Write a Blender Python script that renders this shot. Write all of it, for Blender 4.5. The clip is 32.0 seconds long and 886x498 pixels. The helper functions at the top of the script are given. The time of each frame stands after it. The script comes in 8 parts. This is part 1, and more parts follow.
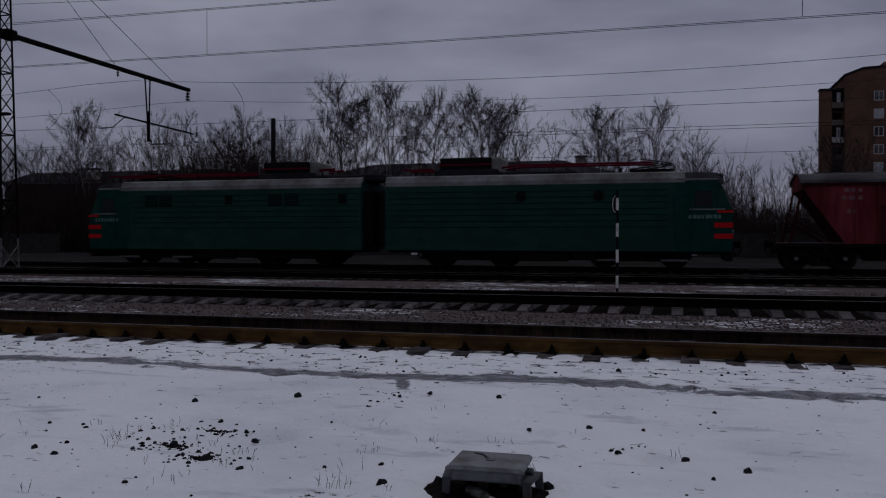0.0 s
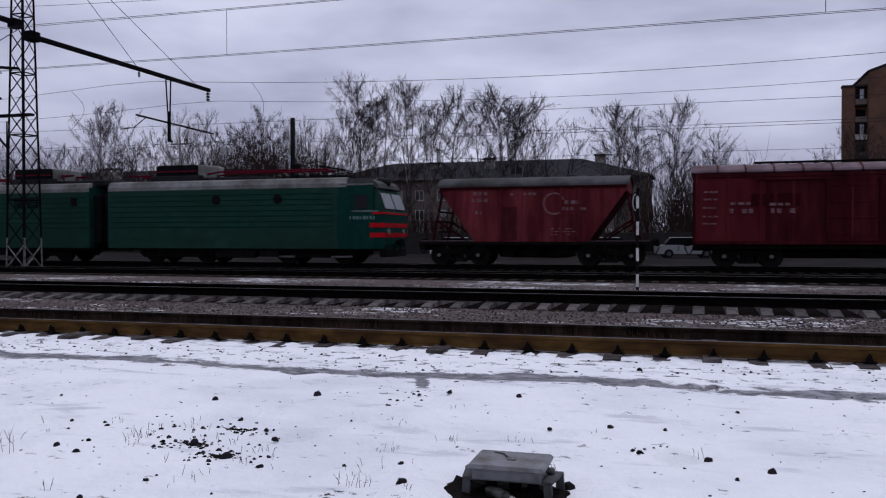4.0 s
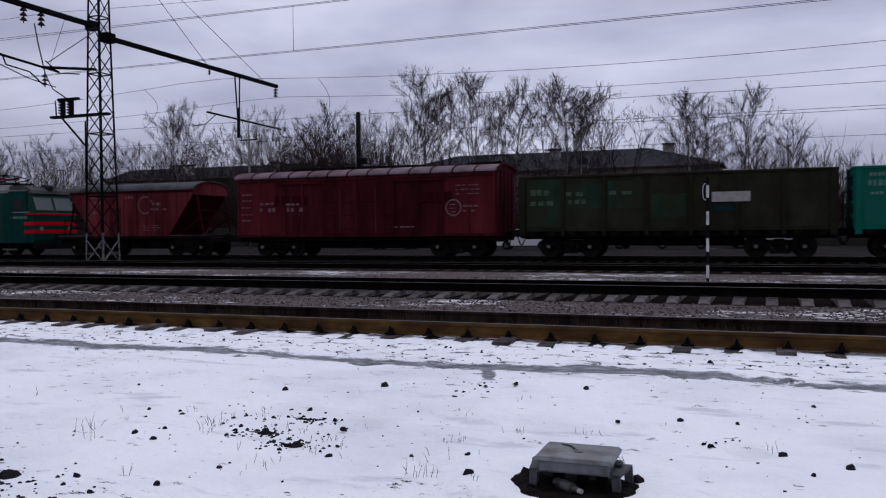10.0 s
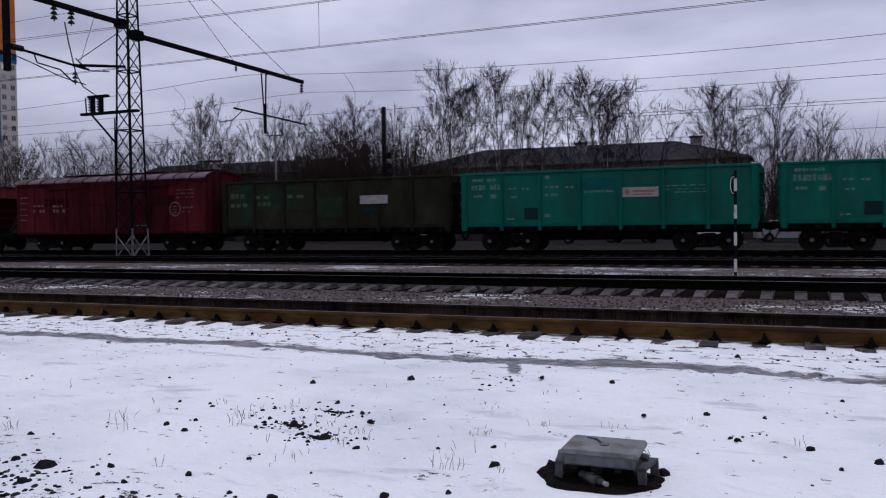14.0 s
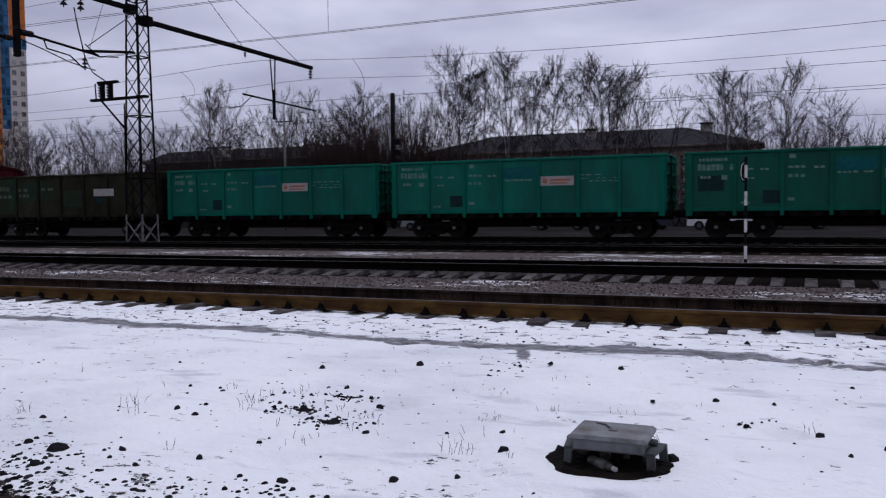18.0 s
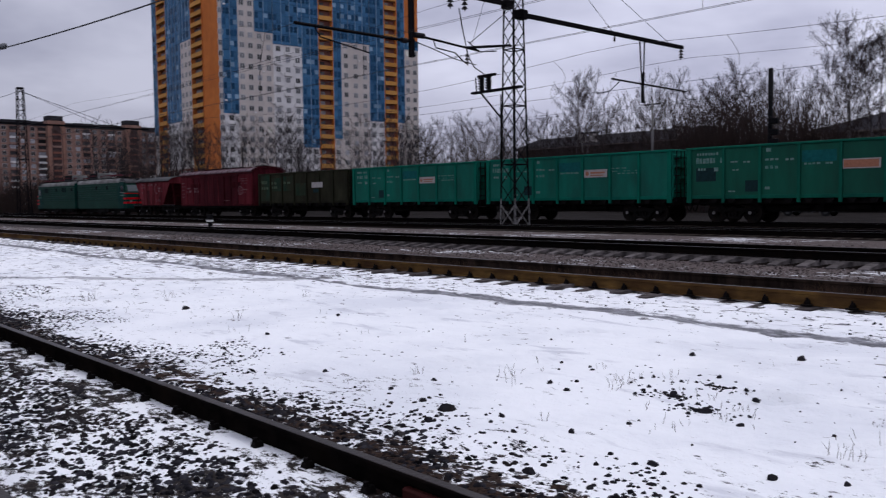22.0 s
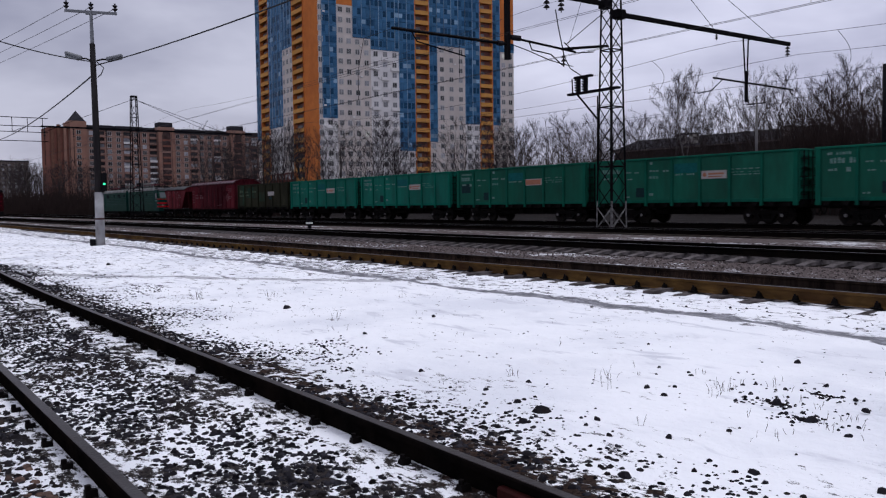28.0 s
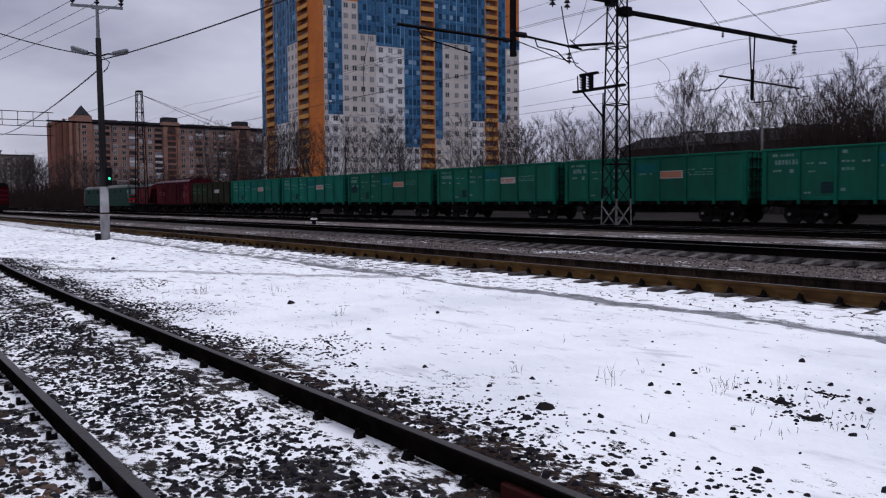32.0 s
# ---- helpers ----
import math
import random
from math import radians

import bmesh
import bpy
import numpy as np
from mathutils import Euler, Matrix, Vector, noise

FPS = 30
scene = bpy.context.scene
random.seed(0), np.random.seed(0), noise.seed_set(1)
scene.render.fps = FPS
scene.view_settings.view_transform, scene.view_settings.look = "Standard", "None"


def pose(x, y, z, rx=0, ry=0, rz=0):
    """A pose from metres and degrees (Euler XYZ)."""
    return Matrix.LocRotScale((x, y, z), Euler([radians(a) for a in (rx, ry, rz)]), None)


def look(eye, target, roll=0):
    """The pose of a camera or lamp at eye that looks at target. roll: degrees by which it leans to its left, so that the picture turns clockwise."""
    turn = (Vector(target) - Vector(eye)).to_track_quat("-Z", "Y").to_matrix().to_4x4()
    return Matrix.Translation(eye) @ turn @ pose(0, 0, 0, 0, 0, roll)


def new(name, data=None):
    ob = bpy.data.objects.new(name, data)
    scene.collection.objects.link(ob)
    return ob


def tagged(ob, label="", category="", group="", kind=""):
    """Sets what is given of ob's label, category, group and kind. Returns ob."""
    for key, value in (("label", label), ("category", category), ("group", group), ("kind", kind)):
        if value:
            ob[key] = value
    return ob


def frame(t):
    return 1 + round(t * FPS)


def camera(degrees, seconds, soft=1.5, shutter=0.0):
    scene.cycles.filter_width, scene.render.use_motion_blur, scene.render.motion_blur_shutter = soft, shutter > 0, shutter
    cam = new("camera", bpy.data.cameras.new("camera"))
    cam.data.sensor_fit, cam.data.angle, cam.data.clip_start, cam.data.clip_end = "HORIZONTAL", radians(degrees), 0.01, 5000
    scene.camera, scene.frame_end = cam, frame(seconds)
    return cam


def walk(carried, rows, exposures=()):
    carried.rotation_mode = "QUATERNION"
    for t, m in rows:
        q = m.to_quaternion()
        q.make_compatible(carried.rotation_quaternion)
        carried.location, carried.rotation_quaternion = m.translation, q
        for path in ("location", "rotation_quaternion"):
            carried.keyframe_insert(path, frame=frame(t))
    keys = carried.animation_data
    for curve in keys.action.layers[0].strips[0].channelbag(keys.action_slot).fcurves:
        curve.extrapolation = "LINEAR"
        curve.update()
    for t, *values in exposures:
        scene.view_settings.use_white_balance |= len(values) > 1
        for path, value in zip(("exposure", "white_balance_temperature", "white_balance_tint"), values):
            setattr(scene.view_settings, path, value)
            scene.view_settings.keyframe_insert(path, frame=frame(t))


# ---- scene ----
# the camera: carried by hand, turning from the train's side to the yard's far end
PATH = [
    (0.0, 0.000, 0.000, 1.500, 15.24, -0.72, -0.06),
    (0.5, -0.002, 0.003, 1.499, 15.29, -0.66, -0.04),
    (1.0, -0.003, 0.007, 1.498, 15.33, -0.59, -0.00),
    (1.5, -0.005, 0.010, 1.498, 15.38, -0.53, 0.02),
    (2.0, -0.006, 0.013, 1.497, 15.71, -0.49, 0.04),
    (2.5, -0.008, 0.017, 1.496, 16.24, -0.47, 0.02),
    (3.0, -0.010, 0.020, 1.495, 16.37, -0.53, 0.04),
    (3.5, -0.011, 0.024, 1.495, 16.43, -0.68, 0.05),
    (5.5, -0.018, 0.037, 1.491, 16.82, -0.89, 0.08),
    (6.0, -0.019, 0.040, 1.491, 16.82, -0.87, 0.19),
    (6.5, -0.019, 0.040, 1.490, 16.91, -0.94, 0.30),
    (7.0, -0.018, 0.040, 1.490, 16.95, -1.00, 0.35),
    (7.5, -0.017, 0.040, 1.490, 17.29, -1.23, 0.37),
    (8.0, -0.017, 0.040, 1.490, 17.84, -1.45, 0.37),
    (8.5, -0.016, 0.039, 1.489, 18.52, -1.53, 0.34),
    (9.0, -0.016, 0.039, 1.489, 19.52, -1.47, 0.36),
    (9.5, -0.014, 0.034, 1.489, 20.34, -1.37, 0.46),
    (10.0, -0.013, 0.030, 1.489, 20.97, -1.30, 0.52),
    (10.5, -0.011, 0.025, 1.489, 21.32, -1.23, 0.54),
    (11.0, -0.009, 0.020, 1.489, 21.46, -1.22, 0.58),
    (11.5, -0.008, 0.015, 1.490, 21.74, -1.25, 0.60),
    (12.0, -0.006, 0.010, 1.490, 22.13, -1.29, 0.64),
    (12.5, -0.005, 0.006, 1.490, 22.35, -1.47, 0.65),
    (13.0, -0.003, 0.001, 1.490, 22.48, -1.63, 0.67),
    (13.5, -0.002, -0.004, 1.490, 22.64, -1.64, 0.68),
    (14.0, 0.000, -0.009, 1.490, 22.70, -1.66, 0.70),
    (14.5, -0.001, -0.009, 1.489, 22.75, -1.69, 0.72),
    (16.5, -0.003, -0.009, 1.486, 22.92, -2.16, 0.67),
    (17.0, -0.004, -0.009, 1.485, 22.95, -2.27, 0.68),
    (17.5, -0.004, -0.009, 1.484, 22.99, -2.44, 0.62),
    (18.0, -0.005, -0.009, 1.483, 23.30, -2.57, 0.60),
    (18.5, -0.011, -0.002, 1.481, 25.50, -2.69, 0.63),
    (19.0, -0.016, 0.005, 1.478, 29.11, -2.82, 0.74),
    (19.5, -0.026, -0.001, 1.476, 32.85, -2.99, 0.84),
    (20.0, -0.036, -0.006, 1.474, 36.00, -3.14, 0.80),
    (20.5, -0.042, -0.021, 1.474, 38.88, -3.30, 0.73),
    (21.0, -0.047, -0.035, 1.473, 41.88, -3.38, 0.70),
    (21.5, -0.043, -0.049, 1.472, 44.95, -3.34, 0.75),
    (22.0, -0.038, -0.062, 1.471, 47.77, -3.34, 0.71),
    (22.5, -0.029, -0.067, 1.471, 49.72, -3.43, 0.75),
    (23.0, -0.021, -0.072, 1.471, 51.03, -3.55, 0.80),
    (23.5, -0.019, -0.076, 1.470, 52.05, -3.50, 0.84),
    (24.0, -0.018, -0.080, 1.470, 52.86, -3.49, 0.87),
    (24.5, -0.016, -0.084, 1.469, 53.28, -3.54, 0.93),
    (25.0, -0.015, -0.086, 1.469, 53.60, -3.53, 0.88),
    (25.5, -0.013, -0.088, 1.469, 53.88, -3.47, 0.91),
    (27.5, -0.006, -0.098, 1.469, 54.16, -3.15, 0.74),
    (28.0, -0.004, -0.100, 1.469, 54.21, -3.08, 0.75),
    (28.5, -0.005, -0.100, 1.469, 54.22, -3.14, 0.74),
    (29.0, -0.005, -0.101, 1.468, 54.28, -3.23, 0.59),
    (29.5, -0.006, -0.101, 1.467, 54.32, -3.23, 0.56),
    (30.0, -0.006, -0.101, 1.467, 54.34, -3.16, 0.52),
    (30.5, -0.007, -0.101, 1.466, 54.40, -3.09, 0.48),
    (31.0, -0.007, -0.101, 1.465, 54.46, -3.14, 0.45),
    (31.5, -0.008, -0.101, 1.465, 54.50, -3.22, 0.46),
    (32.0, -0.008, -0.102, 1.464, 54.51, -3.30, 0.39),
]
cam = camera(55.55, 32.0, soft=1.2, shutter=0.55)
walk(cam, [(t, pose(x, y, z, 90 + pitch, roll, yaw)) for t, x, y, z, yaw, pitch, roll in PATH],
     exposures=((0.0, -1.56, 6300, 12), (0.1, -1.26, 6300, 12), (0.2, -1.0, 6300, 12), (0.3, -0.7, 6300, 12), (0.4, -0.4, 6300, 12), (0.6, -0.15, 6300, 12), (17.5, -0.16, 6300, 12), (20.0, 0.03, 6450, 11), (22.0, 0.10, 6500, 10), (24.0, 0.14, 6500, 10), (32.0, 0.15, 6500, 10)))

# ---- overcast sky and a veiled sun ----
def make_world():
    w = bpy.data.worlds.new("overcast_sky")
    scene.world = w
    w.use_nodes = True
    nt = w.node_tree
    nt.nodes.clear()
    N = nt.nodes.new
    L = nt.links.new
    out, bg = N("ShaderNodeOutputWorld"), N("ShaderNodeBackground")
    bg2, add = N("ShaderNodeBackground"), N("ShaderNodeAddShader")
    sky = N("ShaderNodeTexSky")
    sky.sky_type, sky.sun_disc = "NISHITA", False
    sky.sun_elevation, sky.sun_rotation = radians(66), radians(-15)
    sky.air_density, sky.dust_density = 1.0, 3.0
    L(sky.outputs[0], bg2.inputs[0])
    bg2.inputs[1].default_value = 0.012
    tc, sep = N("ShaderNodeTexCoord"), N("ShaderNodeSeparateXYZ")
    L(tc.outputs["Generated"], sep.inputs[0])
    # cloud cover grows brighter towards the zenith
    ramp = N("ShaderNodeValToRGB")
    L(sep.outputs["Z"], ramp.inputs[0])
    e = ramp.color_ramp.elements
    e[0].position, e[0].color = 0.0, (0.61, 0.615, 0.78, 1)
    e[1].position, e[1].color = 1.0, (0.66, 0.67, 0.80, 1)
    a = e.new(0.12)
    a.color = (0.545, 0.55, 0.71, 1)
    b = e.new(0.4)
    b.color = (0.575, 0.58, 0.725, 1)
    # soft banks of cloud, flattened towards the horizon
    mp = N("ShaderNodeMapping")
    mp.inputs["Scale"].default_value = (1.6, 1.6, 5.0)
    L(tc.outputs["Generated"], mp.inputs[0])
    n1 = N("ShaderNodeTexNoise")
    n1.inputs["Scale"].default_value, n1.inputs["Detail"].default_value = 1.7, 5
    n1.inputs["Roughness"].default_value, n1.inputs["Distortion"].default_value = 0.5, 0.2
    L(mp.outputs[0], n1.inputs[0])
    cr = N("ShaderNodeValToRGB")
    cr.color_ramp.elements[0].position, cr.color_ramp.elements[0].color = 0.38, (0.74, 0.74, 0.78, 1)
    cr.color_ramp.elements[1].position, cr.color_ramp.elements[1].color = 0.62, (1.24, 1.24, 1.20, 1)
    L(n1.outputs[0], cr.inputs[0])
    mx = N("ShaderNodeMix")
    mx.data_type, mx.blend_type = "RGBA", "MULTIPLY"
    mx.inputs[0].default_value = 1.0
    L(ramp.outputs[0], mx.inputs[6])
    L(cr.outputs[0], mx.inputs[7])
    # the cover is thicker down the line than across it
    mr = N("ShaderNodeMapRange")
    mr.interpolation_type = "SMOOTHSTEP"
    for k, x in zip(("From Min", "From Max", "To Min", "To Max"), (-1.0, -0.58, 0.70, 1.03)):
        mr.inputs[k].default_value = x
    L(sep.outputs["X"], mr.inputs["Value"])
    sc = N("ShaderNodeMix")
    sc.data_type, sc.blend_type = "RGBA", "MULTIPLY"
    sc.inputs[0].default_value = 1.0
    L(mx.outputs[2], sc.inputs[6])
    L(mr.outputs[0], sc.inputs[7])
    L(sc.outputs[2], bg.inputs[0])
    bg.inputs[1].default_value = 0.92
    L(bg.outputs[0], add.inputs[0])
    L(bg2.outputs[0], add.inputs[1])
    L(add.outputs[0], out.inputs[0])


make_world()
sun = new("sun", bpy.data.lights.new("sun", "SUN"))
sun.data.energy, sun.data.angle, sun.data.color = 1.06, radians(30), (0.95, 0.96, 1.0)
sun.matrix_world = look((0, 0, 0), (-0.12, -0.38, -0.9))

# ---- materials ----
def material(name, color, rough=0.7, metal=0.0, vary=0.18, scale=6.0, dirt=None, dirt_amount=0.35, dirt_scale=0.8,
             bump=0.15, bump_scale=40.0, tint=0.0, stretch=(1, 1, 1), glow=None, gloss=0.03, islands=0.0):
    """A surface with grain, larger stains and fine relief, by object coordinates."""
    m = bpy.data.materials.new(name)
    m.use_nodes = True
    nt = m.node_tree
    N, L = nt.nodes.new, nt.links.new
    bs = nt.nodes["Principled BSDF"]
    tc, mp = N("ShaderNodeTexCoord"), N("ShaderNodeMapping")
    mp.inputs["Scale"].default_value = stretch
    L(tc.outputs["Object"], mp.inputs[0])
    n1 = N("ShaderNodeTexNoise")
    n1.inputs["Scale"].default_value, n1.inputs["Detail"].default_value = scale, 6
    L(mp.outputs[0], n1.inputs[0])
    ramp = N("ShaderNodeValToRGB")
    ramp.color_ramp.elements[0].position, ramp.color_ramp.elements[1].position = 0.3, 0.7
    ramp.color_ramp.elements[0].color = (*[c * (1 - vary) for c in color], 1)
    ramp.color_ramp.elements[1].color = (*[min(1, c * (1 + vary)) for c in color], 1)
    L(n1.outputs[0], ramp.inputs[0])
    col = ramp.outputs[0]
    if tint:
        oi, hs = N("ShaderNodeObjectInfo"), N("ShaderNodeHueSaturation")
        mr = N("ShaderNodeMapRange")
        mr.inputs["To Min"].default_value, mr.inputs["To Max"].default_value = 1 - tint, 1 + tint
        L(oi.outputs["Random"], mr.inputs["Value"])
        L(mr.outputs[0], hs.inputs["Value"])
        L(col, hs.inputs["Color"])
        col = hs.outputs[0]
    if islands:
        ge, hv = N("ShaderNodeNewGeometry"), N("ShaderNodeHueSaturation")
        m2 = N("ShaderNodeMapRange")
        m2.inputs["To Min"].default_value, m2.inputs["To Max"].default_value = 1 - islands, 1 + islands
        L(ge.outputs["Random Per Island"], m2.inputs["Value"])
        L(m2.outputs[0], hv.inputs["Value"])
        L(col, hv.inputs["Color"])
        col = hv.outputs[0]
    if dirt:
        n2 = N("ShaderNodeTexNoise")
        n2.inputs["Scale"].default_value, n2.inputs["Detail"].default_value = dirt_scale, 8
        n2.inputs["Roughness"].default_value = 0.62
        L(mp.outputs[0], n2.inputs[0])
        r2 = N("ShaderNodeMapRange")
        r2.inputs["From Min"].default_value, r2.inputs["From Max"].default_value = 0.62 - dirt_amount * 0.5, 0.78 - dirt_amount * 0.2
        L(n2.outputs[0], r2.inputs["Value"])
        mx = N("ShaderNodeMix")
        mx.data_type = "RGBA"
        L(r2.outputs[0], mx.inputs[0])
        L(col, mx.inputs[6])
        mx.inputs[7].default_value = (*dirt, 1)
        col = mx.outputs[2]
    L(col, bs.inputs["Base Color"])
    bs.inputs["Metallic"].default_value = metal
    bs.inputs["Specular IOR Level"].default_value = gloss
    rr = N("ShaderNodeMapRange")
    rr.inputs["To Min"].default_value, rr.inputs["To Max"].default_value = max(0.02, rough - 0.1), min(1, rough + 0.1)
    L(n1.outputs[0], rr.inputs["Value"])
    L(rr.outputs[0], bs.inputs["Roughness"])
    if bump:
        n3, bp = N("ShaderNodeTexNoise"), N("ShaderNodeBump")
        n3.inputs["Scale"].default_value, n3.inputs["Detail"].default_value = bump_scale, 4
        L(mp.outputs[0], n3.inputs[0])
        L(n3.outputs[0], bp.inputs["Height"])
        bp.inputs["Strength"].default_value = bump
        bp.inputs["Distance"].default_value = 0.02
        L(bp.outputs[0], bs.inputs["Normal"])
    if glow:
        bs.inputs["Emission Color"].default_value = (*glow[:3], 1)
        bs.inputs["Emission Strength"].default_value = glow[3]
    return m


def glass(name, color=(0.05, 0.07, 0.09), rough=0.08, gloss=0.3):
    m = bpy.data.materials.new(name)
    m.use_nodes = True
    bs = m.node_tree.nodes["Principled BSDF"]
    bs.inputs["Base Color"].default_value = (*color, 1)
    bs.inputs["Roughness"].default_value = rough
    bs.inputs["Metallic"].default_value = 0.0
    bs.inputs["Specular IOR Level"].default_value = gloss
    return m


# rails and track
M_RAIL_DARK = material("dark_rail_steel", (0.0035, 0.003, 0.003), 0.7, 0.0, 0.3, 12, (0.0075, 0.0055, 0.0045), 0.4, 3, 0.2, gloss=0.0)
M_RAIL_TOP = material("worn_rail_head", (0.055, 0.055, 0.062), 0.42, 0.7, 0.25, 9, (0.04, 0.03, 0.026), 0.4, 1.5, 0.1)
M_RAIL_DULL = material("dull_unused_rail_head", (0.055, 0.050, 0.050), 0.4, 0.6, 0.3, 9, (0.02, 0.014, 0.012), 0.4, 1.5, 0.15)
M_RAIL_RUST = material("rusty_rail_steel", (0.105, 0.060, 0.019), 0.9, 0.0, 0.5, 5, (0.036, 0.018, 0.010), 0.58, 1.1, 0.3, stretch=(0.6, 1, 1.6))
M_CLIP = material("black_fastening", (0.006, 0.005, 0.005), 0.7, 0.3, 0.3, 20)
M_SLEEPER = material("grey_concrete_sleeper", (0.105, 0.093, 0.094), 0.9, 0, 0.3, 8, (0.03, 0.026, 0.025), 0.36, 3.2, 0.4, 60, tint=0.3)
M_SLEEPER_WOOD = material("tarred_wooden_sleeper", (0.035, 0.028, 0.024), 0.9, 0, 0.3, 8, bump=0.4, stretch=(1, 6, 1), tint=0.3)
M_RAIL_DUSTY = material("dusty_brown_rail_steel", (0.005, 0.0035, 0.003), 0.9, 0.0, 0.4, 6, (0.042, 0.029, 0.023), 0.52, 4.5, 0.3, stretch=(1, 1, 0.12))
M_STONE = material("dark_ballast_stone", (0.018, 0.0175, 0.021), 0.9, 0, 0.5, 14, (0.028, 0.022, 0.020), 0.3, 0.9, 0.4, 60, gloss=0.0, islands=0.75)
M_STONE_GREY = material("grey_ballast_stone", (0.095, 0.077, 0.075), 0.9, 0, 0.5, 14, (0.03, 0.025, 0.025), 0.4, 6, 0.4, 60, gloss=0.0, islands=0.8)
M_STONE_BROWN = material("brown_ballast_stone", (0.095, 0.062, 0.050), 0.9, 0, 0.4, 14, (0.03, 0.025, 0.025), 0.4, 6, 0.4, 60, gloss=0.0, islands=0.8)
M_PATCH_RED = material("dull_red_paint", (0.034, 0.007, 0.007), 0.6, 0, 0.25, 9, (0.03, 0.012, 0.010), 0.4, 4)
# train
M_TEAL = material("teal_wagon_paint", (0.009, 0.126, 0.090), 0.62, 0, 0.10, 3, (0.012, 0.072, 0.055), 0.45, 0.55, 0.06, 30, tint=0.08, stretch=(1, 1, 0.35))
M_TEAL_DARK = material("teal_wagon_rib_paint", (0.0035, 0.112, 0.075), 0.62, 0, 0.12, 4, (0.005, 0.07, 0.055), 0.35, 0.9, 0.06, stretch=(1, 1, 0.4))
M_TEAL_GREEN = material("weathered_green_wagon_paint", (0.011, 0.098, 0.064), 0.65, 0, 0.14, 3, (0.012, 0.058, 0.040), 0.5, 0.6, 0.06, 30, tint=0.12, stretch=(1, 1, 0.35))
M_TEAL_GREEN_DARK = material("weathered_green_rib_paint", (0.006, 0.090, 0.058), 0.65, 0, 0.14, 4, (0.006, 0.055, 0.04), 0.4, 0.9, 0.06, stretch=(1, 1, 0.4))
M_OLIVE = material("faded_olive_wagon_paint", (0.028, 0.030, 0.018), 0.75, 0, 0.4, 2.0, (0.016, 0.014, 0.009), 0.6, 0.7, 0.08, stretch=(1, 1, 0.4))
M_OLIVE_DARK = material("dark_olive_rib_paint", (0.022, 0.023, 0.013), 0.75, 0, 0.3, 2.5, (0.012, 0.011, 0.008), 0.5, 0.8, 0.08, stretch=(1, 1, 0.4))
M_OLIVE_GREEN = material("green_repainted_panel", (0.014, 0.038, 0.024), 0.7, 0, 0.35, 2.5, (0.024, 0.024, 0.014), 0.6, 1.1, 0.08, stretch=(1, 1, 0.5))
M_MAROON = material("maroon_wagon_paint", (0.064, 0.0095, 0.014), 0.7, 0, 0.4, 4, (0.022, 0.003, 0.005), 0.55, 0.9, 0.08, stretch=(1, 1, 0.2))
M_RED_WAGON = material("faded_red_wagon_paint", (0.120, 0.018, 0.024), 0.7, 0, 0.35, 4, (0.05, 0.005, 0.009), 0.5, 1.0, 0.08, stretch=(1, 1, 0.2))
M_HOPPER = material("rusty_red_hopper_paint", (0.150, 0.027, 0.034), 0.72, 0, 0.3, 4, (0.045, 0.006, 0.008), 0.5, 1.1, 0.08, stretch=(1, 1, 0.16))
M_HOPPER_STAIN = material("soot_stained_red_paint", (0.075, 0.014, 0.018), 0.75, 0, 0.4, 5, (0.035, 0.008, 0.01), 0.5, 1.5, stretch=(1, 1, 0.3))
M_HOPPER_DARK = material("dark_red_wagon_paint", (0.030, 0.0035, 0.005), 0.75, 0, 0.25, 3, (0.025, 0.004, 0.005), 0.4, 0.6)
M_ROOF_GREY = material("grey_painted_roof_sheet", (0.065, 0.065, 0.068), 0.6, 0.0, 0.2, 2, (0.02, 0.019, 0.02), 0.45, 0.7, 0.08)
M_ROOF_PINK = material("faded_pinkish_roof_sheet", (0.15, 0.11, 0.125), 0.6, 0.0, 0.2, 2, (0.06, 0.03, 0.036), 0.4, 0.7, 0.08)
# black with soot, and darkened further for the shade beneath the cars
M_UNDER = material("sooty_shaded_underframe", (0.004, 0.0037, 0.0037), 0.9, 0.0, 0.35, 8, (0.009, 0.0075, 0.007), 0.4, 3, 0.2, gloss=0.08)
M_WHEEL = material("dark_steel_wheel", (0.010, 0.009, 0.009), 0.6, 0.4, 0.3, 8, (0.02, 0.015, 0.012), 0.35, 4)
M_CAP = material("pale_axle_cap", (0.16, 0.15, 0.15), 0.6, 0.2, 0.25, 8)
M_MARK = material("faded_white_stencil", (0.13, 0.20, 0.18), 0.8, 0, 0.25, 20, (0.03, 0.14, 0.11), 0.4, 6)
M_MARK_PINK = material("faded_pink_stencil", (0.20, 0.12, 0.13), 0.8, 0, 0.25, 20, (0.11, 0.035, 0.04), 0.45, 5)
M_PLATE_WHITE = material("off_white_plate", (0.33, 0.31, 0.30), 0.6, 0, 0.1, 10, (0.22, 0.19, 0.18), 0.3, 4)
M_PLATE_ORANGE = material("faded_orange_print", (0.31, 0.135, 0.085), 0.6, 0, 0.15, 10)
M_HATCH = material("black_square_panel", (0.010, 0.026, 0.028), 0.7, 0, 0.2, 6)
M_BLUE_PRINT = material("dark_blue_print", (0.008, 0.082, 0.082), 0.65, 0, 0.2, 6)
M_LOCO = material("locomotive_green_paint", (0.014, 0.047, 0.035), 0.6, 0, 0.2, 3, (0.012, 0.036, 0.026), 0.45, 0.6, 0.06, stretch=(0.5, 1, 1))
M_LOCO_DARK = material("locomotive_dark_green_paint", (0.004, 0.034, 0.028), 0.5, 0, 0.16, 3)
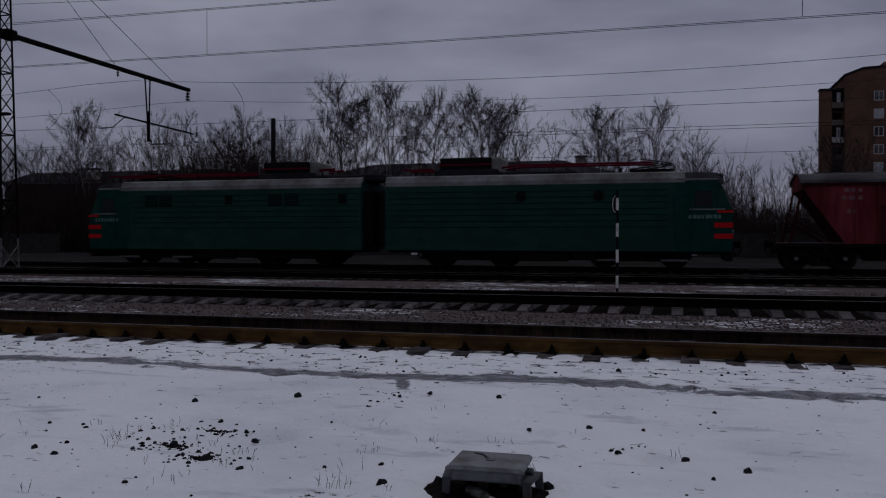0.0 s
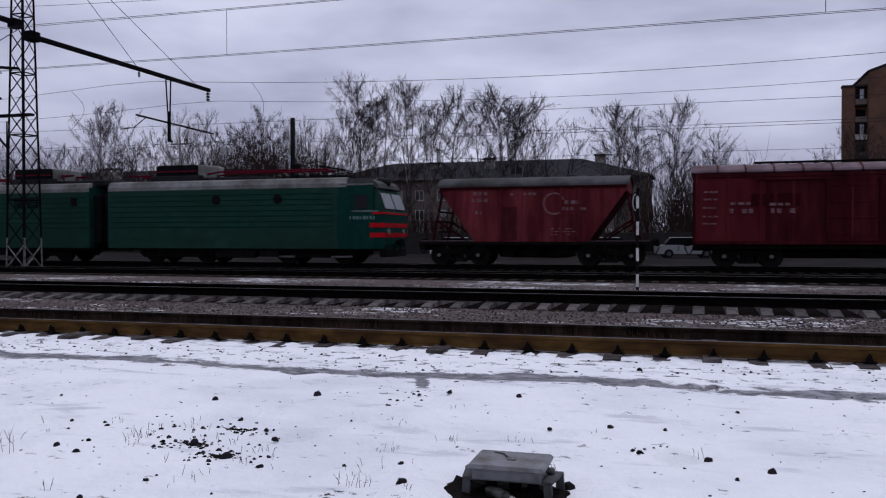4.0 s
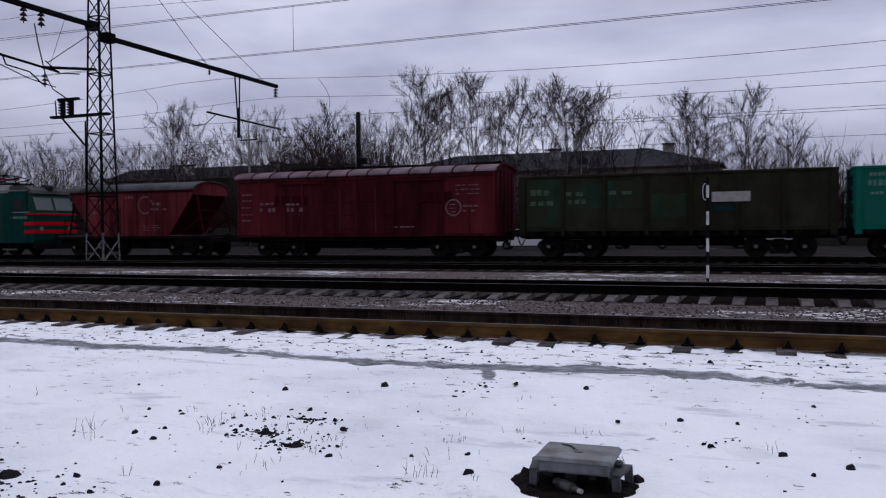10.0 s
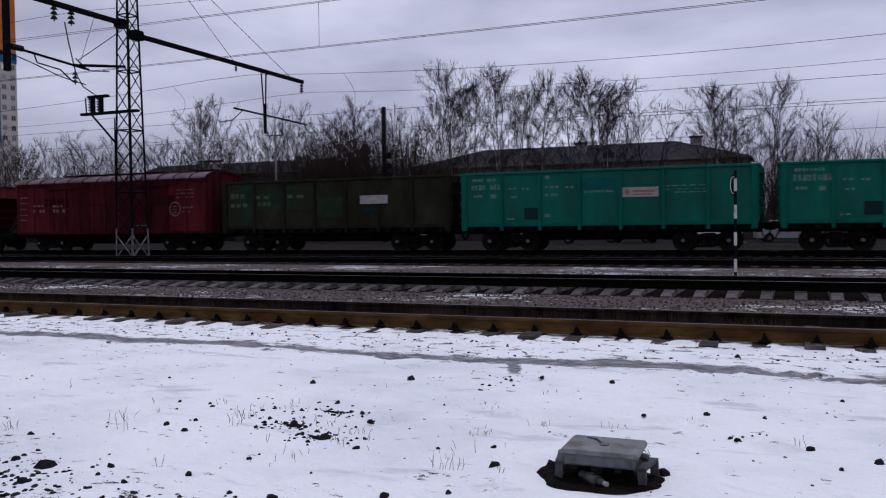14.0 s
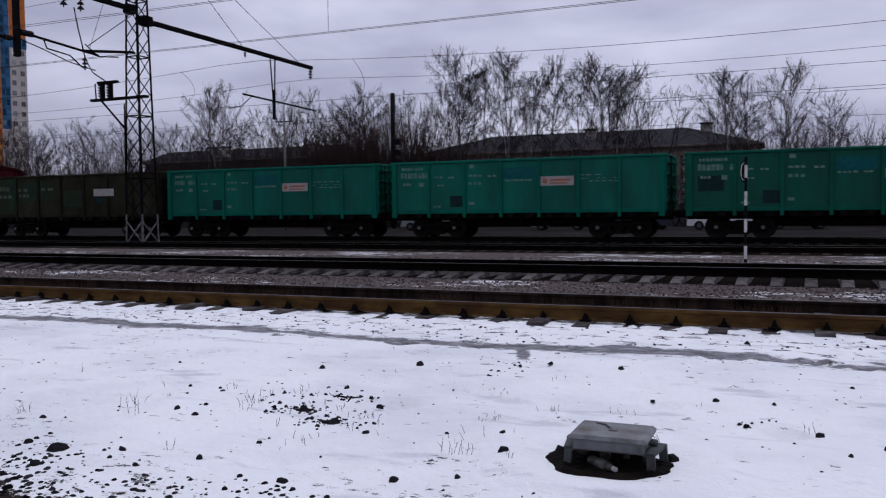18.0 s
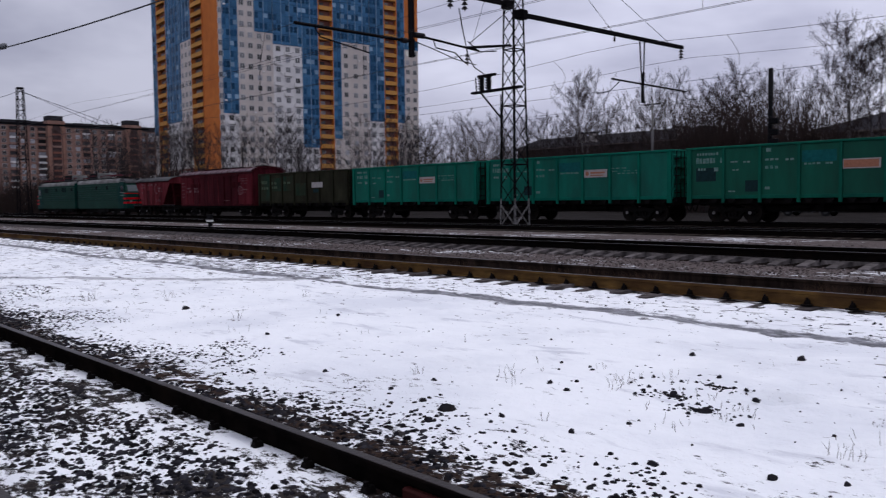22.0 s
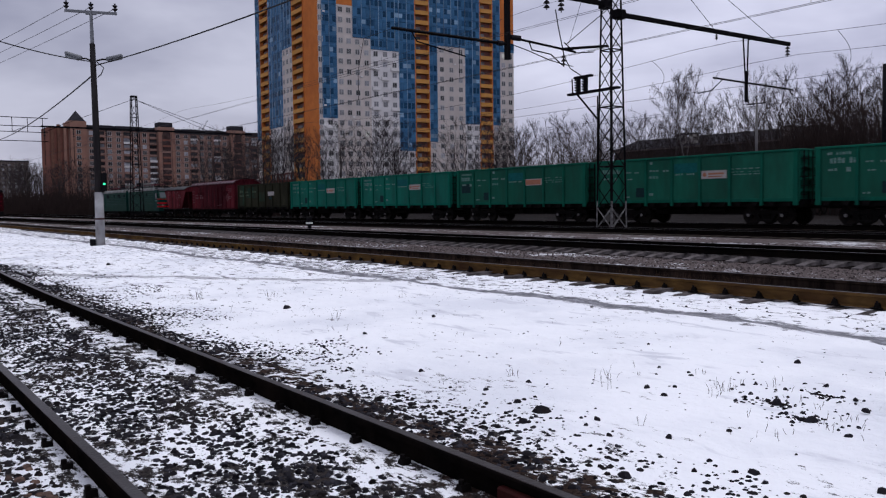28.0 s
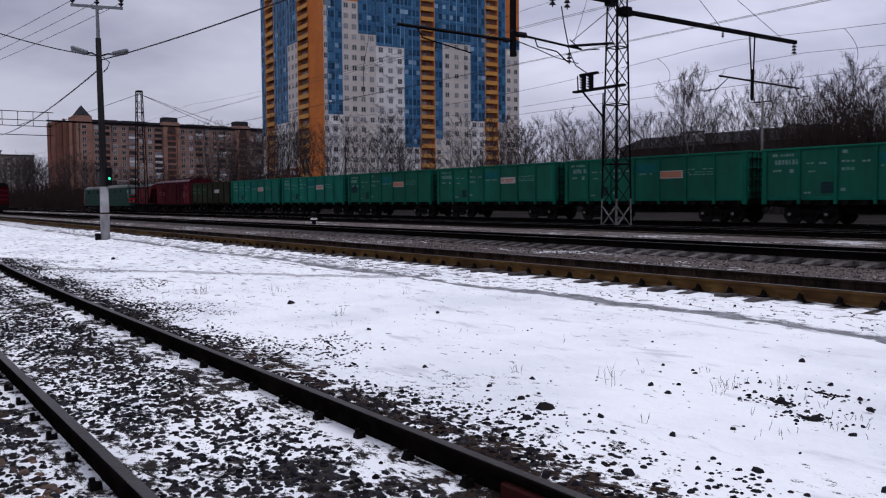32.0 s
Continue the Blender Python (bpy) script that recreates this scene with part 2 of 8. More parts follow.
M_LOCO_WHITE = material("pale_grey_roof_edge_paint", (0.20, 0.205, 0.20), 0.6, 0, 0.15, 4, (0.08, 0.07, 0.065), 0.45, 0.8)
M_LOCO_ROOF = material("dark_grey_locomotive_roof", (0.015, 0.016, 0.018), 0.7, 0.1, 0.25, 3, (0.03, 0.028, 0.03), 0.4, 1)
M_RED_BUS = material("dark_red_busbar_paint", (0.085, 0.005, 0.014), 0.5, 0, 0.2, 5)
M_RED_STRIPE = material("bright_red_stripe_paint", (0.42, 0.006, 0.012), 0.45, 0, 0.12, 5)
M_BLACK = material("matt_black_paint", (0.007, 0.007, 0.008), 0.7, 0, 0.3, 6)
M_WINDOW = glass("dark_window_glass", (0.006, 0.008, 0.010), 0.12, 0.12)
M_WINDSHIELD = glass("pale_windscreen_glass", (0.06, 0.075, 0.08), 0.08, 0.4)
# masts, poles, wires
M_MAST = material("dark_mast_steel", (0.006, 0.0055, 0.0065), 0.8, 0.0, 0.3, 6)
M_MAST_WHITE = material("flaking_white_mast_paint", (0.21, 0.205, 0.205), 0.8, 0, 0.25, 9, (0.035, 0.03, 0.028), 0.48, 4)
M_INSUL = material("dark_glazed_insulator", (0.016, 0.014, 0.016), 0.3, 0, 0.2, 9, bump=0)
M_WIRE = material("black_wire", (0.02, 0.02, 0.022), 0.6, 0.3, 0.2, 4, bump=0)
M_WIRE_PALE = material("weathered_grey_wire", (0.10, 0.10, 0.11), 0.6, 0.2, 0.2, 4, bump=0)
M_POLE_WOOD = material("dark_tarred_pole", (0.020, 0.018, 0.019), 0.85, 0, 0.3, 9, bump=0.3, stretch=(1, 1, 0.15))
M_POLE_CONC = material("weathered_white_pole_base", (0.30, 0.30, 0.31), 0.85, 0, 0.18, 6, (0.16, 0.15, 0.15), 0.4, 3)
M_POLE_GREY = material("grey_concrete_pole", (0.13, 0.125, 0.125), 0.85, 0, 0.2, 5, (0.08, 0.075, 0.075), 0.4, 2)
M_GALV = material("galvanised_steel", (0.14, 0.145, 0.155), 0.5, 0.5, 0.15, 8)
M_WHITE = material("white_pole_paint", (0.62, 0.62, 0.60), 0.6, 0, 0.1, 9, (0.35, 0.34, 0.33), 0.3, 6)
M_GREEN_LIGHT = material("lit_green_lens", (0.02, 0.4, 0.15), 0.3, glow=(0.04, 0.8, 0.35, 1.6))
M_LAMP_GLASS = material("milky_lamp_glass", (0.17, 0.18, 0.19), 0.3, 0, 0.1, 5)
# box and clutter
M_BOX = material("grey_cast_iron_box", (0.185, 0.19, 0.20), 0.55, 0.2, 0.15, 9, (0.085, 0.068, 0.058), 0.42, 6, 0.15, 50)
# the lid's iron again, darkened so the body's shade is in the colour
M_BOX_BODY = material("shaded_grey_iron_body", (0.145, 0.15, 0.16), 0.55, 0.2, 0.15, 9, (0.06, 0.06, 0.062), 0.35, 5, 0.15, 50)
M_BOX_DARK = material("dark_grey_iron_leg", (0.075, 0.078, 0.082), 0.6, 0.2, 0.2, 9, (0.03, 0.03, 0.03), 0.35, 5)
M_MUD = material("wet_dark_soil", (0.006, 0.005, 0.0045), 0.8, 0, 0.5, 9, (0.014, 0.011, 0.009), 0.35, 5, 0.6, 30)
M_BOTTLE = material("grimy_plastic_bottle", (0.026, 0.027, 0.022), 0.3, 0, 0.5, 14, (0.065, 0.065, 0.058), 0.4, 10, gloss=0.4)
M_GRASS = material("dry_straw_grass", (0.060, 0.036, 0.024), 0.9, 0, 0.35, 9, bump=0)
M_WEED = material("dry_dark_weed", (0.06, 0.045, 0.035), 0.9, 0, 0.3, 9, bump=0)
# trees
M_BARK = material("dark_bare_bark", (0.034, 0.029, 0.029), 0.95, 0, 0.3, 3, bump=0.3, bump_scale=20, tint=0.2, gloss=0.0)
M_TWIG = material("bare_brown_twigs", (0.037, 0.030, 0.030), 0.95, 0, 0.25, 1.5, bump=0, tint=0.25)
M_BIRCH = material("white_birch_bark", (0.21, 0.195, 0.195), 0.9, 0, 0.15, 3, (0.04, 0.035, 0.035), 0.5, 2.2, 0.2, 30, stretch=(1, 1, 0.5), tint=0.15)
M_BIRCH_TWIG = material("purple_brown_birch_twigs", (0.036, 0.028, 0.031), 0.95, 0, 0.25, 1.2, bump=0, tint=0.25)
M_BUSH = material("brown_bare_brush", (0.030, 0.021, 0.019), 0.95, 0, 0.35, 0.8, bump=0, tint=0.25)
# buildings
M_B_GREY = material("pale_grey_facade", (0.56, 0.50, 0.46), 0.8, 0, 0.08, 0.5, (0.46, 0.41, 0.38), 0.4, 0.12, 0.05, 4)
M_B_WHITE = material("whitish_loggia_panel", (0.68, 0.66, 0.65), 0.7, 0, 0.08, 0.6, (0.55, 0.52, 0.51), 0.4, 0.3, 0.05, 4)
M_B_ORANGE = material("orange_facade_paint", (0.52, 0.165, 0.045), 0.75, 0, 0.1, 0.5, (0.42, 0.125, 0.035), 0.4, 0.15, 0.05, 4)
M_B_BALCONY = material("yellow_orange_balcony_panel", (0.50, 0.25, 0.075), 0.7, 0, 0.12, 0.6, (0.44, 0.19, 0.04), 0.35, 0.3, 0.05, 4, tint=0.12)
M_B_BLUE = material("blue_glazed_panel", (0.042, 0.125, 0.235), 0.2, 0, 0.35, 0.35, (0.07, 0.17, 0.29), 0.4, 0.3, 0, tint=0.3)
M_B_BLUE_DEEP = material("deep_blue_window_glass", (0.016, 0.055, 0.115), 0.15, 0, 0.4, 0.35, (0.03, 0.085, 0.16), 0.4, 0.3, 0, tint=0.5)
# as a pane, this pale blue has the sky's reflection painted in
M_B_BLUE_PALE = material("pale_blue_glazed_panel", (0.20, 0.31, 0.42), 0.25, 0, 0.2, 0.4, bump=0, tint=0.3)
M_B_WIN = material("dark_flat_window", (0.15, 0.15, 0.155), 0.2, 0, 0.4, 0.6, bump=0, tint=0.7)
M_B_WIN_PALE = material("curtained_window", (0.26, 0.26, 0.28), 0.3, 0, 0.3, 0.6, bump=0, tint=0.5)
M_B_LIT = material("lit_flat_window", (0.4, 0.4, 0.38), 0.4, glow=(1.0, 0.95, 0.85, 0.22))
M_B_PLINTH = material("dark_red_brick_plinth", (0.16, 0.045, 0.035), 0.85, 0, 0.15, 1, (0.11, 0.035, 0.03), 0.4, 0.3)
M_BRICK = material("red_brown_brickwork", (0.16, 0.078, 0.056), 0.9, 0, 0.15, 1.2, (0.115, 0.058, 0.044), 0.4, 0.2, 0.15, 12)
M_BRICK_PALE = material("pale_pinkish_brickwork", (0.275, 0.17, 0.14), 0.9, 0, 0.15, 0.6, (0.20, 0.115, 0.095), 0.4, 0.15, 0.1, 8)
# a lit brick tone and a shaded arch interior: light put into colour
M_BRICK_LIT = material("lit_orange_brick", (0.28, 0.155, 0.118), 0.9, 0, 0.12, 0.6, (0.21, 0.11, 0.085), 0.4, 0.15)
M_BRICK_SHADE = material("shaded_arch_interior", (0.05, 0.032, 0.03), 0.4, 0, 0.3, 0.6, (0.09, 0.06, 0.055), 0.4, 0.4, 0)
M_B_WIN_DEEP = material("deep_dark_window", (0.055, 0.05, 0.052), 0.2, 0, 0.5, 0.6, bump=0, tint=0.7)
M_BRICK_DARK = material("dark_red_brickwork", (0.22, 0.095, 0.072), 0.9, 0, 0.12, 0.6, (0.15, 0.065, 0.05), 0.4, 0.15)
M_BRICK_TOWER = material("tan_brickwork", (0.138, 0.078, 0.054), 0.9, 0, 0.2, 1.5, (0.085, 0.048, 0.036), 0.45, 0.2, 0.15, 14)
M_ROOF_DARK = material("dark_slate_roof", (0.028, 0.027, 0.033), 0.8, 0, 0.2, 1, (0.028, 0.027, 0.03), 0.4, 0.2, 0.2, 6)
M_PLASTER = material("grey_beige_plaster", (0.17, 0.14, 0.125), 0.9, 0, 0.12, 1, (0.11, 0.09, 0.08), 0.45, 0.3, 0.1, 8)
M_PLASTER_DARK = material("dark_brown_shed_wall", (0.034, 0.027, 0.025), 0.9, 0, 0.2, 1, (0.045, 0.038, 0.036), 0.45, 0.3)
M_FRAME_WHITE = material("white_window_frame", (0.46, 0.45, 0.44), 0.6, 0, 0.1, 3, bump=0)
M_SNOW = material("clean_snow", (0.80, 0.81, 0.845), 0.85, 0, 0.05, 6, (0.66, 0.67, 0.71), 0.35, 2.5, 0.35, 14, gloss=0.02)
M_CHIM = material("blotchy_whitewashed_brick", (0.34, 0.32, 0.31), 0.9, 0, 0.2, 3, (0.12, 0.10, 0.09), 0.5, 1.6)
M_CAR_WHITE = material("white_car_paint", (0.55, 0.55, 0.56), 0.3, 0, 0.05, 3, bump=0)
M_CAR_DARK = material("dark_blue_car_paint", (0.03, 0.035, 0.05), 0.3, 0, 0.1, 3, bump=0)
M_CAR_SILVER = material("silver_car_paint", (0.28, 0.29, 0.30), 0.3, 0.4, 0.05, 3, bump=0)
M_TYRE = material("black_rubber", (0.012, 0.012, 0.012), 0.9)
M_FENCE = material("weathered_grey_concrete_panel", (0.035, 0.032, 0.031), 0.9, 0, 0.15, 2, (0.018, 0.016, 0.015), 0.45, 0.6)

# ---- mesh building ----
class Mesh:
    """Gathers the pieces of one part."""

    def __init__(self):
        self.v, self.f = [], []

    def add(self, verts, faces):
        n = len(self.v)
        self.v += [tuple(p) for p in verts]
        self.f += [tuple(i + n for i in f) for f in faces]
        return self

    def box(self, x0, x1, y0, y1, z0, z1, c=0.0, turn=None):
        """A box between two corners; c: the chamfer of its edges."""
        c = min(c, (x1 - x0) / 2.1, (y1 - y0) / 2.1, (z1 - z0) / 2.1)
        if c <= 0:
            vs = [(x, y, z) for x in (x0, x1) for y in (y0, y1) for z in (z0, z1)]
            fs = [(0, 1, 3, 2), (4, 6, 7, 5), (0, 4, 5, 1), (2, 3, 7, 6), (0, 2, 6, 4), (1, 5, 7, 3)]
        else:
            vs, idx = [], {}
            X, Y, Z = (x0, x1), (y0, y1), (z0, z1)
            for i in (0, 1):
                for j in (0, 1):
                    for k in (0, 1):
                        sx, sy, sz = (c, -c)[i], (c, -c)[j], (c, -c)[k]
                        for a, p in (("x", (X[i], Y[j] + sy, Z[k] + sz)), ("y", (X[i] + sx, Y[j], Z[k] + sz)), ("z", (X[i] + sx, Y[j] + sy, Z[k]))):
                            idx[i, j, k, a] = len(vs)
                            vs.append(p)
            fs = []
            for s in (0, 1):
                q = [idx[s, 0, 0, "x"], idx[s, 1, 0, "x"], idx[s, 1, 1, "x"], idx[s, 0, 1, "x"]]
                fs.append(q if s else q[::-1])
                q = [idx[0, s, 0, "y"], idx[0, s, 1, "y"], idx[1, s, 1, "y"], idx[1, s, 0, "y"]]
                fs.append(q if s else q[::-1])
                q = [idx[0, 0, s, "z"], idx[1, 0, s, "z"], idx[1, 1, s, "z"], idx[0, 1, s, "z"]]
                fs.append(q if s else q[::-1])
            for i in (0, 1):
                for j in (0, 1):
                    fs.append([idx[i, j, 0, "x"], idx[i, j, 1, "x"], idx[i, j, 1, "y"], idx[i, j, 0, "y"]])
                    fs.append([idx[i, 0, j, "x"], idx[i, 1, j, "x"], idx[i, 1, j, "z"], idx[i, 0, j, "z"]])
                    fs.append([idx[0, i, j, "y"], idx[1, i, j, "y"], idx[1, i, j, "z"], idx[0, i, j, "z"]])
                    for k in (0, 1):
                        fs.append([idx[i, j, k, a] for a in "xyz"])
        if turn is not None:
            vs = [turn @ Vector(p) for p in vs]
        return self.add(vs, fs)

    def cyl(self, p0, p1, r0, r1=None, n=10, caps=True):
        r1 = r0 if r1 is None else r1
        p0, p1 = Vector(p0), Vector(p1)
        d = (p1 - p0).normalized()
        a = d.cross(Vector((0, 0, 1)) if abs(d.z) < 0.9 else Vector((1, 0, 0))).normalized()
        b = d.cross(a)
        vs = []
        for p, r in ((p0, r0), (p1, r1)):
            vs += [p + (a * math.cos(2 * math.pi * i / n) + b * math.sin(2 * math.pi * i / n)) * r for i in range(n)]
        fs = [(i, (i + 1) % n, n + (i + 1) % n, n + i) for i in range(n)]
        if caps:
            fs += [tuple(range(n))[::-1], tuple(range(n, 2 * n))]
        return self.add(vs, fs)

    def tube(self, pts, r, n=5):
        """One swept tube along a line of points."""
        pts = [Vector(p) for p in pts]
        vs, k = [], len(pts)
        side = None
        for i, p in enumerate(pts):
            d = (pts[min(i + 1, k - 1)] - pts[max(i - 1, 0)]).normalized()
            if side is None:
                side = d.cross(Vector((0, 0, 1)) if abs(d.z) < 0.9 else Vector((1, 0, 0))).normalized()
            side = (side - d * side.dot(d)).normalized()
            up = d.cross(side)
            vs += [p + (side * math.cos(2 * math.pi * j / n) + up * math.sin(2 * math.pi * j / n)) * r for j in range(n)]
        fs = [(i * n + j, i * n + (j + 1) % n, (i + 1) * n + (j + 1) % n, (i + 1) * n + j) for i in range(k - 1) for j in range(n)]
        fs += [tuple(range(n))[::-1], tuple(range((k - 1) * n, k * n))]
        return self.add(vs, fs)

    def prism(self, prof, a, b, axis="x"):
        """A closed outline swept from a to b; axis x: outline in (y, z); y: in (x, z); z: in (x, y)."""
        n = len(prof)
        put = {"x": lambda t, u, v: (t, u, v), "y": lambda t, u, v: (u, t, v), "z": lambda t, u, v: (u, v, t)}[axis]
        vs = [put(t, u, v) for t in (a, b) for u, v in prof]
        fs = [(i, (i + 1) % n, n + (i + 1) % n, n + i) for i in range(n)] + [tuple(range(n))[::-1], tuple(range(n, 2 * n))]
        return self.add(vs, fs)

    def mirror_y(self):
        n = len(self.v)
        self.v += [(x, -y, z) for x, y, z in self.v]
        self.f += [tuple(i + n for i in f[::-1]) for f in self.f]
        return self

    def data(self, name, mat, smooth=False):
        me = bpy.data.meshes.new(name)
        me.from_pydata(self.v, [], self.f)
        me.materials.append(mat)
        bm = bmesh.new()
        bm.from_mesh(me)
        bmesh.ops.recalc_face_normals(bm, faces=bm.faces)
        bm.to_mesh(me)
        bm.free()
        if smooth:
            for p in me.polygons:
                p.use_smooth = True
        return me


def part(name, m, mat, parent, label="", at=None, smooth=False, kind=""):
    me = m.data(name, mat, smooth) if isinstance(m, Mesh) else m
    ob = new(name, me)
    ob.parent = parent
    if at is not None:
        ob.matrix_basis = at
    return tagged(ob, label=label, kind=kind)


def thing(name, label, category, at=None, group="", m=None, mat=None, kind="", smooth=False):
    ob = new(name, m.data(name, mat, smooth) if m else None)
    if at is not None:
        ob.matrix_basis = at
    return tagged(ob, label, category, group, kind)


def arc(cx, cy, r, a0, a1, n, rx=None):
    rx = rx or r
    return [(cx + rx * math.cos(radians(a0 + (a1 - a0) * i / n)), cy + r * math.sin(radians(a0 + (a1 - a0) * i / n))) for i in range(n + 1)]

# ---- ground ----
RAIL_TOP = 0.22


def ground_material():
    m = bpy.data.materials.new("snowy_yard_ground")
    m.use_nodes = True
    nt = m.node_tree
    N, L = nt.nodes.new, nt.links.new
    bs = nt.nodes["Principled BSDF"]
    tc, sep = N("ShaderNodeTexCoord"), N("ShaderNodeSeparateXYZ")
    L(tc.outputs["Object"], sep.inputs[0])

    def noise_of(scale, detail=8, rough=0.6, stretch=(1, 1, 1)):
        mp, n = N("ShaderNodeMapping"), N("ShaderNodeTexNoise")
        mp.inputs["Scale"].default_value = stretch
        L(tc.outputs["Object"], mp.inputs[0])
        n.inputs["Scale"].default_value, n.inputs["Detail"].default_value, n.inputs["Roughness"].default_value = scale, detail, rough
        L(mp.outputs[0], n.inputs[0])
        return n.outputs[0]

    def rng(v, a, b, c=0.0, d=1.0, smooth=True):
        r = N("ShaderNodeMapRange")
        r.interpolation_type = "SMOOTHSTEP" if smooth else "LINEAR"
        for k, x in zip(("From Min", "From Max", "To Min", "To Max"), (a, b, c, d)):
            r.inputs[k].default_value = x
        L(v, r.inputs["Value"])
        return r.outputs[0]

    def op(kind, a, b):
        o = N("ShaderNodeMath")
        o.operation = kind
        for s, x in zip(o.inputs, (a, b)):
            if isinstance(x, (int, float)):
                s.default_value = x
            else:
                L(x, s)
        return o.outputs[0]

    def mix(f, a, b):
        x = N("ShaderNodeMix")
        x.data_type = "RGBA"
        L(f, x.inputs[0])
        for s, c in ((x.inputs[6], a), (x.inputs[7], b)):
            if isinstance(c, tuple):
                s.default_value = (*c, 1)
            else:
                L(c, s)
        return x.outputs[2]

    y = op("ADD", sep.outputs["Y"], op("MULTIPLY", op("SUBTRACT", noise_of(0.35, 5), 0.5), 0.9))
    # clean snow with bluish wet patches; the shade of hollows is coloured in
    snow = mix(rng(noise_of(0.45, 6), 0.42, 0.66), (0.82, 0.83, 0.86), (0.70, 0.715, 0.76))
    snow = mix(rng(noise_of(2.2, 6, 0.6, (0.32, 1, 1)), 0.58, 0.68), snow, (0.60, 0.61, 0.66))
    # dark flecks, and streaks that paint the shadow of thin dips
    flock = rng(noise_of(0.9, 4), 0.45, 0.62, 0.0, 0.07)
    snow = mix(rng(op("ADD", noise_of(9.0, 6, 0.66, (0.45, 1, 1)), flock), 0.68, 0.74), snow, (0.20, 0.19, 0.20))
    near = op("ADD", rng(sep.outputs["Y"], 7.6, 9.4, 0.0, 0.085), rng(sep.outputs["X"], -7.0, -18.0, 0.0, 0.085))
    snow = mix(rng(op("ADD", noise_of(5.0, 7, 0.66, (0.6, 1, 1)), near), 0.645, 0.70), snow, (0.17, 0.165, 0.175))
    # gravel showing through beside the siding, more where the snow is thin
    gravel = mix(rng(noise_of(38, 6, 0.75), 0.3, 0.7), (0.006, 0.0055, 0.006), (0.045, 0.038, 0.036))
    thin = op("MULTIPLY", rng(y, -4.5, 0.2), rng(y, 5.0, 2.4))
    fine = op("ADD", op("MULTIPLY", noise_of(11.0, 9, 0.78, (0.6, 1, 1)), 0.75), op("MULTIPLY", noise_of(0.8, 4), 0.4))
    shown = rng(op("ADD", fine, op("MULTIPLY", thin, 0.125)), 0.70, 0.735)
    col = mix(shown, snow, gravel)
    soil = op("MULTIPLY", op("MULTIPLY", rng(y, 2.3, 2.6), rng(y, 3.5, 2.9)), op("MULTIPLY", rng(sep.outputs["X"], -18, -13), rng(sep.outputs["X"], 0, -2)))
    soil = rng(op("ADD", noise_of(7.0, 8, 0.7), op("MULTIPLY", soil, 0.22)), 0.66, 0.71)
    col = mix(soil, col, mix(rng(noise_of(30, 7, 0.8), 0.35, 0.65), (0.006, 0.0045, 0.004), (0.046, 0.029, 0.023)))
    # trodden, refrozen path along the track
    py = op("ADD", sep.outputs["Y"], op("ADD", op("MULTIPLY", op("SUBTRACT", noise_of(0.35, 3), 0.5), 0.55), op("MULTIPLY", op("SUBTRACT", noise_of(5.0, 7, 0.7, (0.4, 1, 1)), 0.5), 0.7)))
    ice = op("MULTIPLY", rng(py, 8.56, 8.64), rng(py, 9.04, 8.96))
    bx = op("ADD", op("ADD", sep.outputs["X"], op("MULTIPLY", sep.outputs["Y"], 0.325)), op("MULTIPLY", op("SUBTRACT", noise_of(5.0, 5, 0.65), 0.5), 0.28))
    fork = op("MULTIPLY", op("MULTIPLY", rng(bx, -0.09, -0.05), rng(bx, 0.09, 0.05)), op("MULTIPLY", rng(sep.outputs["Y"], 7.85, 7.98), rng(sep.outputs["Y"], 8.95, 8.8)))
    ice = op("MAXIMUM", ice, fork)
    wet = mix(rng(noise_of(12, 7, 0.75, (0.3, 1, 1)), 0.4, 0.66), (0.09, 0.09, 0.102), (0.30, 0.30, 0.33))
    col = mix(op("MULTIPLY", ice, 0.95), col, wet)
    # a fainter trodden track that branches off it
    across = op("ADD", op("MULTIPLY", op("ADD", sep.outputs["X"], 20.0), -0.586), op("MULTIPLY", op("SUBTRACT", sep.outputs["Y"], 3.9), 0.810))
    across = op("ADD", across, op("MULTIPLY", op("SUBTRACT", noise_of(4.0, 7, 0.7), 0.5), 0.9))
    branch = op("MULTIPLY", op("MULTIPLY", rng(across, -0.32, -0.20), rng(across, 0.32, 0.20)), op("MULTIPLY", rng(sep.outputs["X"], -24.0, -21.0), rng(sep.outputs["X"], -13.0, -14.0)))
    col = mix(op("MULTIPLY", branch, 0.6), col, wet)
    # yard ballast between the tracks, with remains of snow
    stone = mix(rng(noise_of(16, 6, 0.75), 0.3, 0.7), (0.022, 0.018, 0.0175), (0.15, 0.122, 0.118))
    strip = op("MULTIPLY", rng(sep.outputs["Y"], 22.2, 22.7), rng(sep.outputs["Y"], 23.9, 23.4))
    flecks = op("ADD", op("MULTIPLY", noise_of(4.5, 8, 0.75, (0.45, 1.2, 1)), 0.7), op("MULTIPLY", noise_of(0.5, 4, 0.6, (0.5, 1, 1)), 0.45))
    flecks = op("ADD", flecks, op("MULTIPLY", strip, 0.075))
    left = mix(rng(flecks, 0.63, 0.665), stone, (0.62, 0.63, 0.66))
    edge = op("ADD", sep.outputs["Y"], op("MULTIPLY", op("SUBTRACT", noise_of(2.6, 6, 0.7), 0.5), 0.9))
    col = mix(rng(edge, 10.78, 10.9), col, left)
    # sooty ground about the train's track, its under-train shade in the colour; waste land behind it
    sooty_shade = mix(noise_of(14, 5), (0.007, 0.006, 0.006), (0.026, 0.023, 0.022))
    col = mix(rng(sep.outputs["Y"], 27.6, 28.4), col, sooty_shade)
    waste = mix(rng(noise_of(0.22, 7), 0.44, 0.60), (0.010, 0.0085, 0.008), (0.02, 0.018, 0.018))
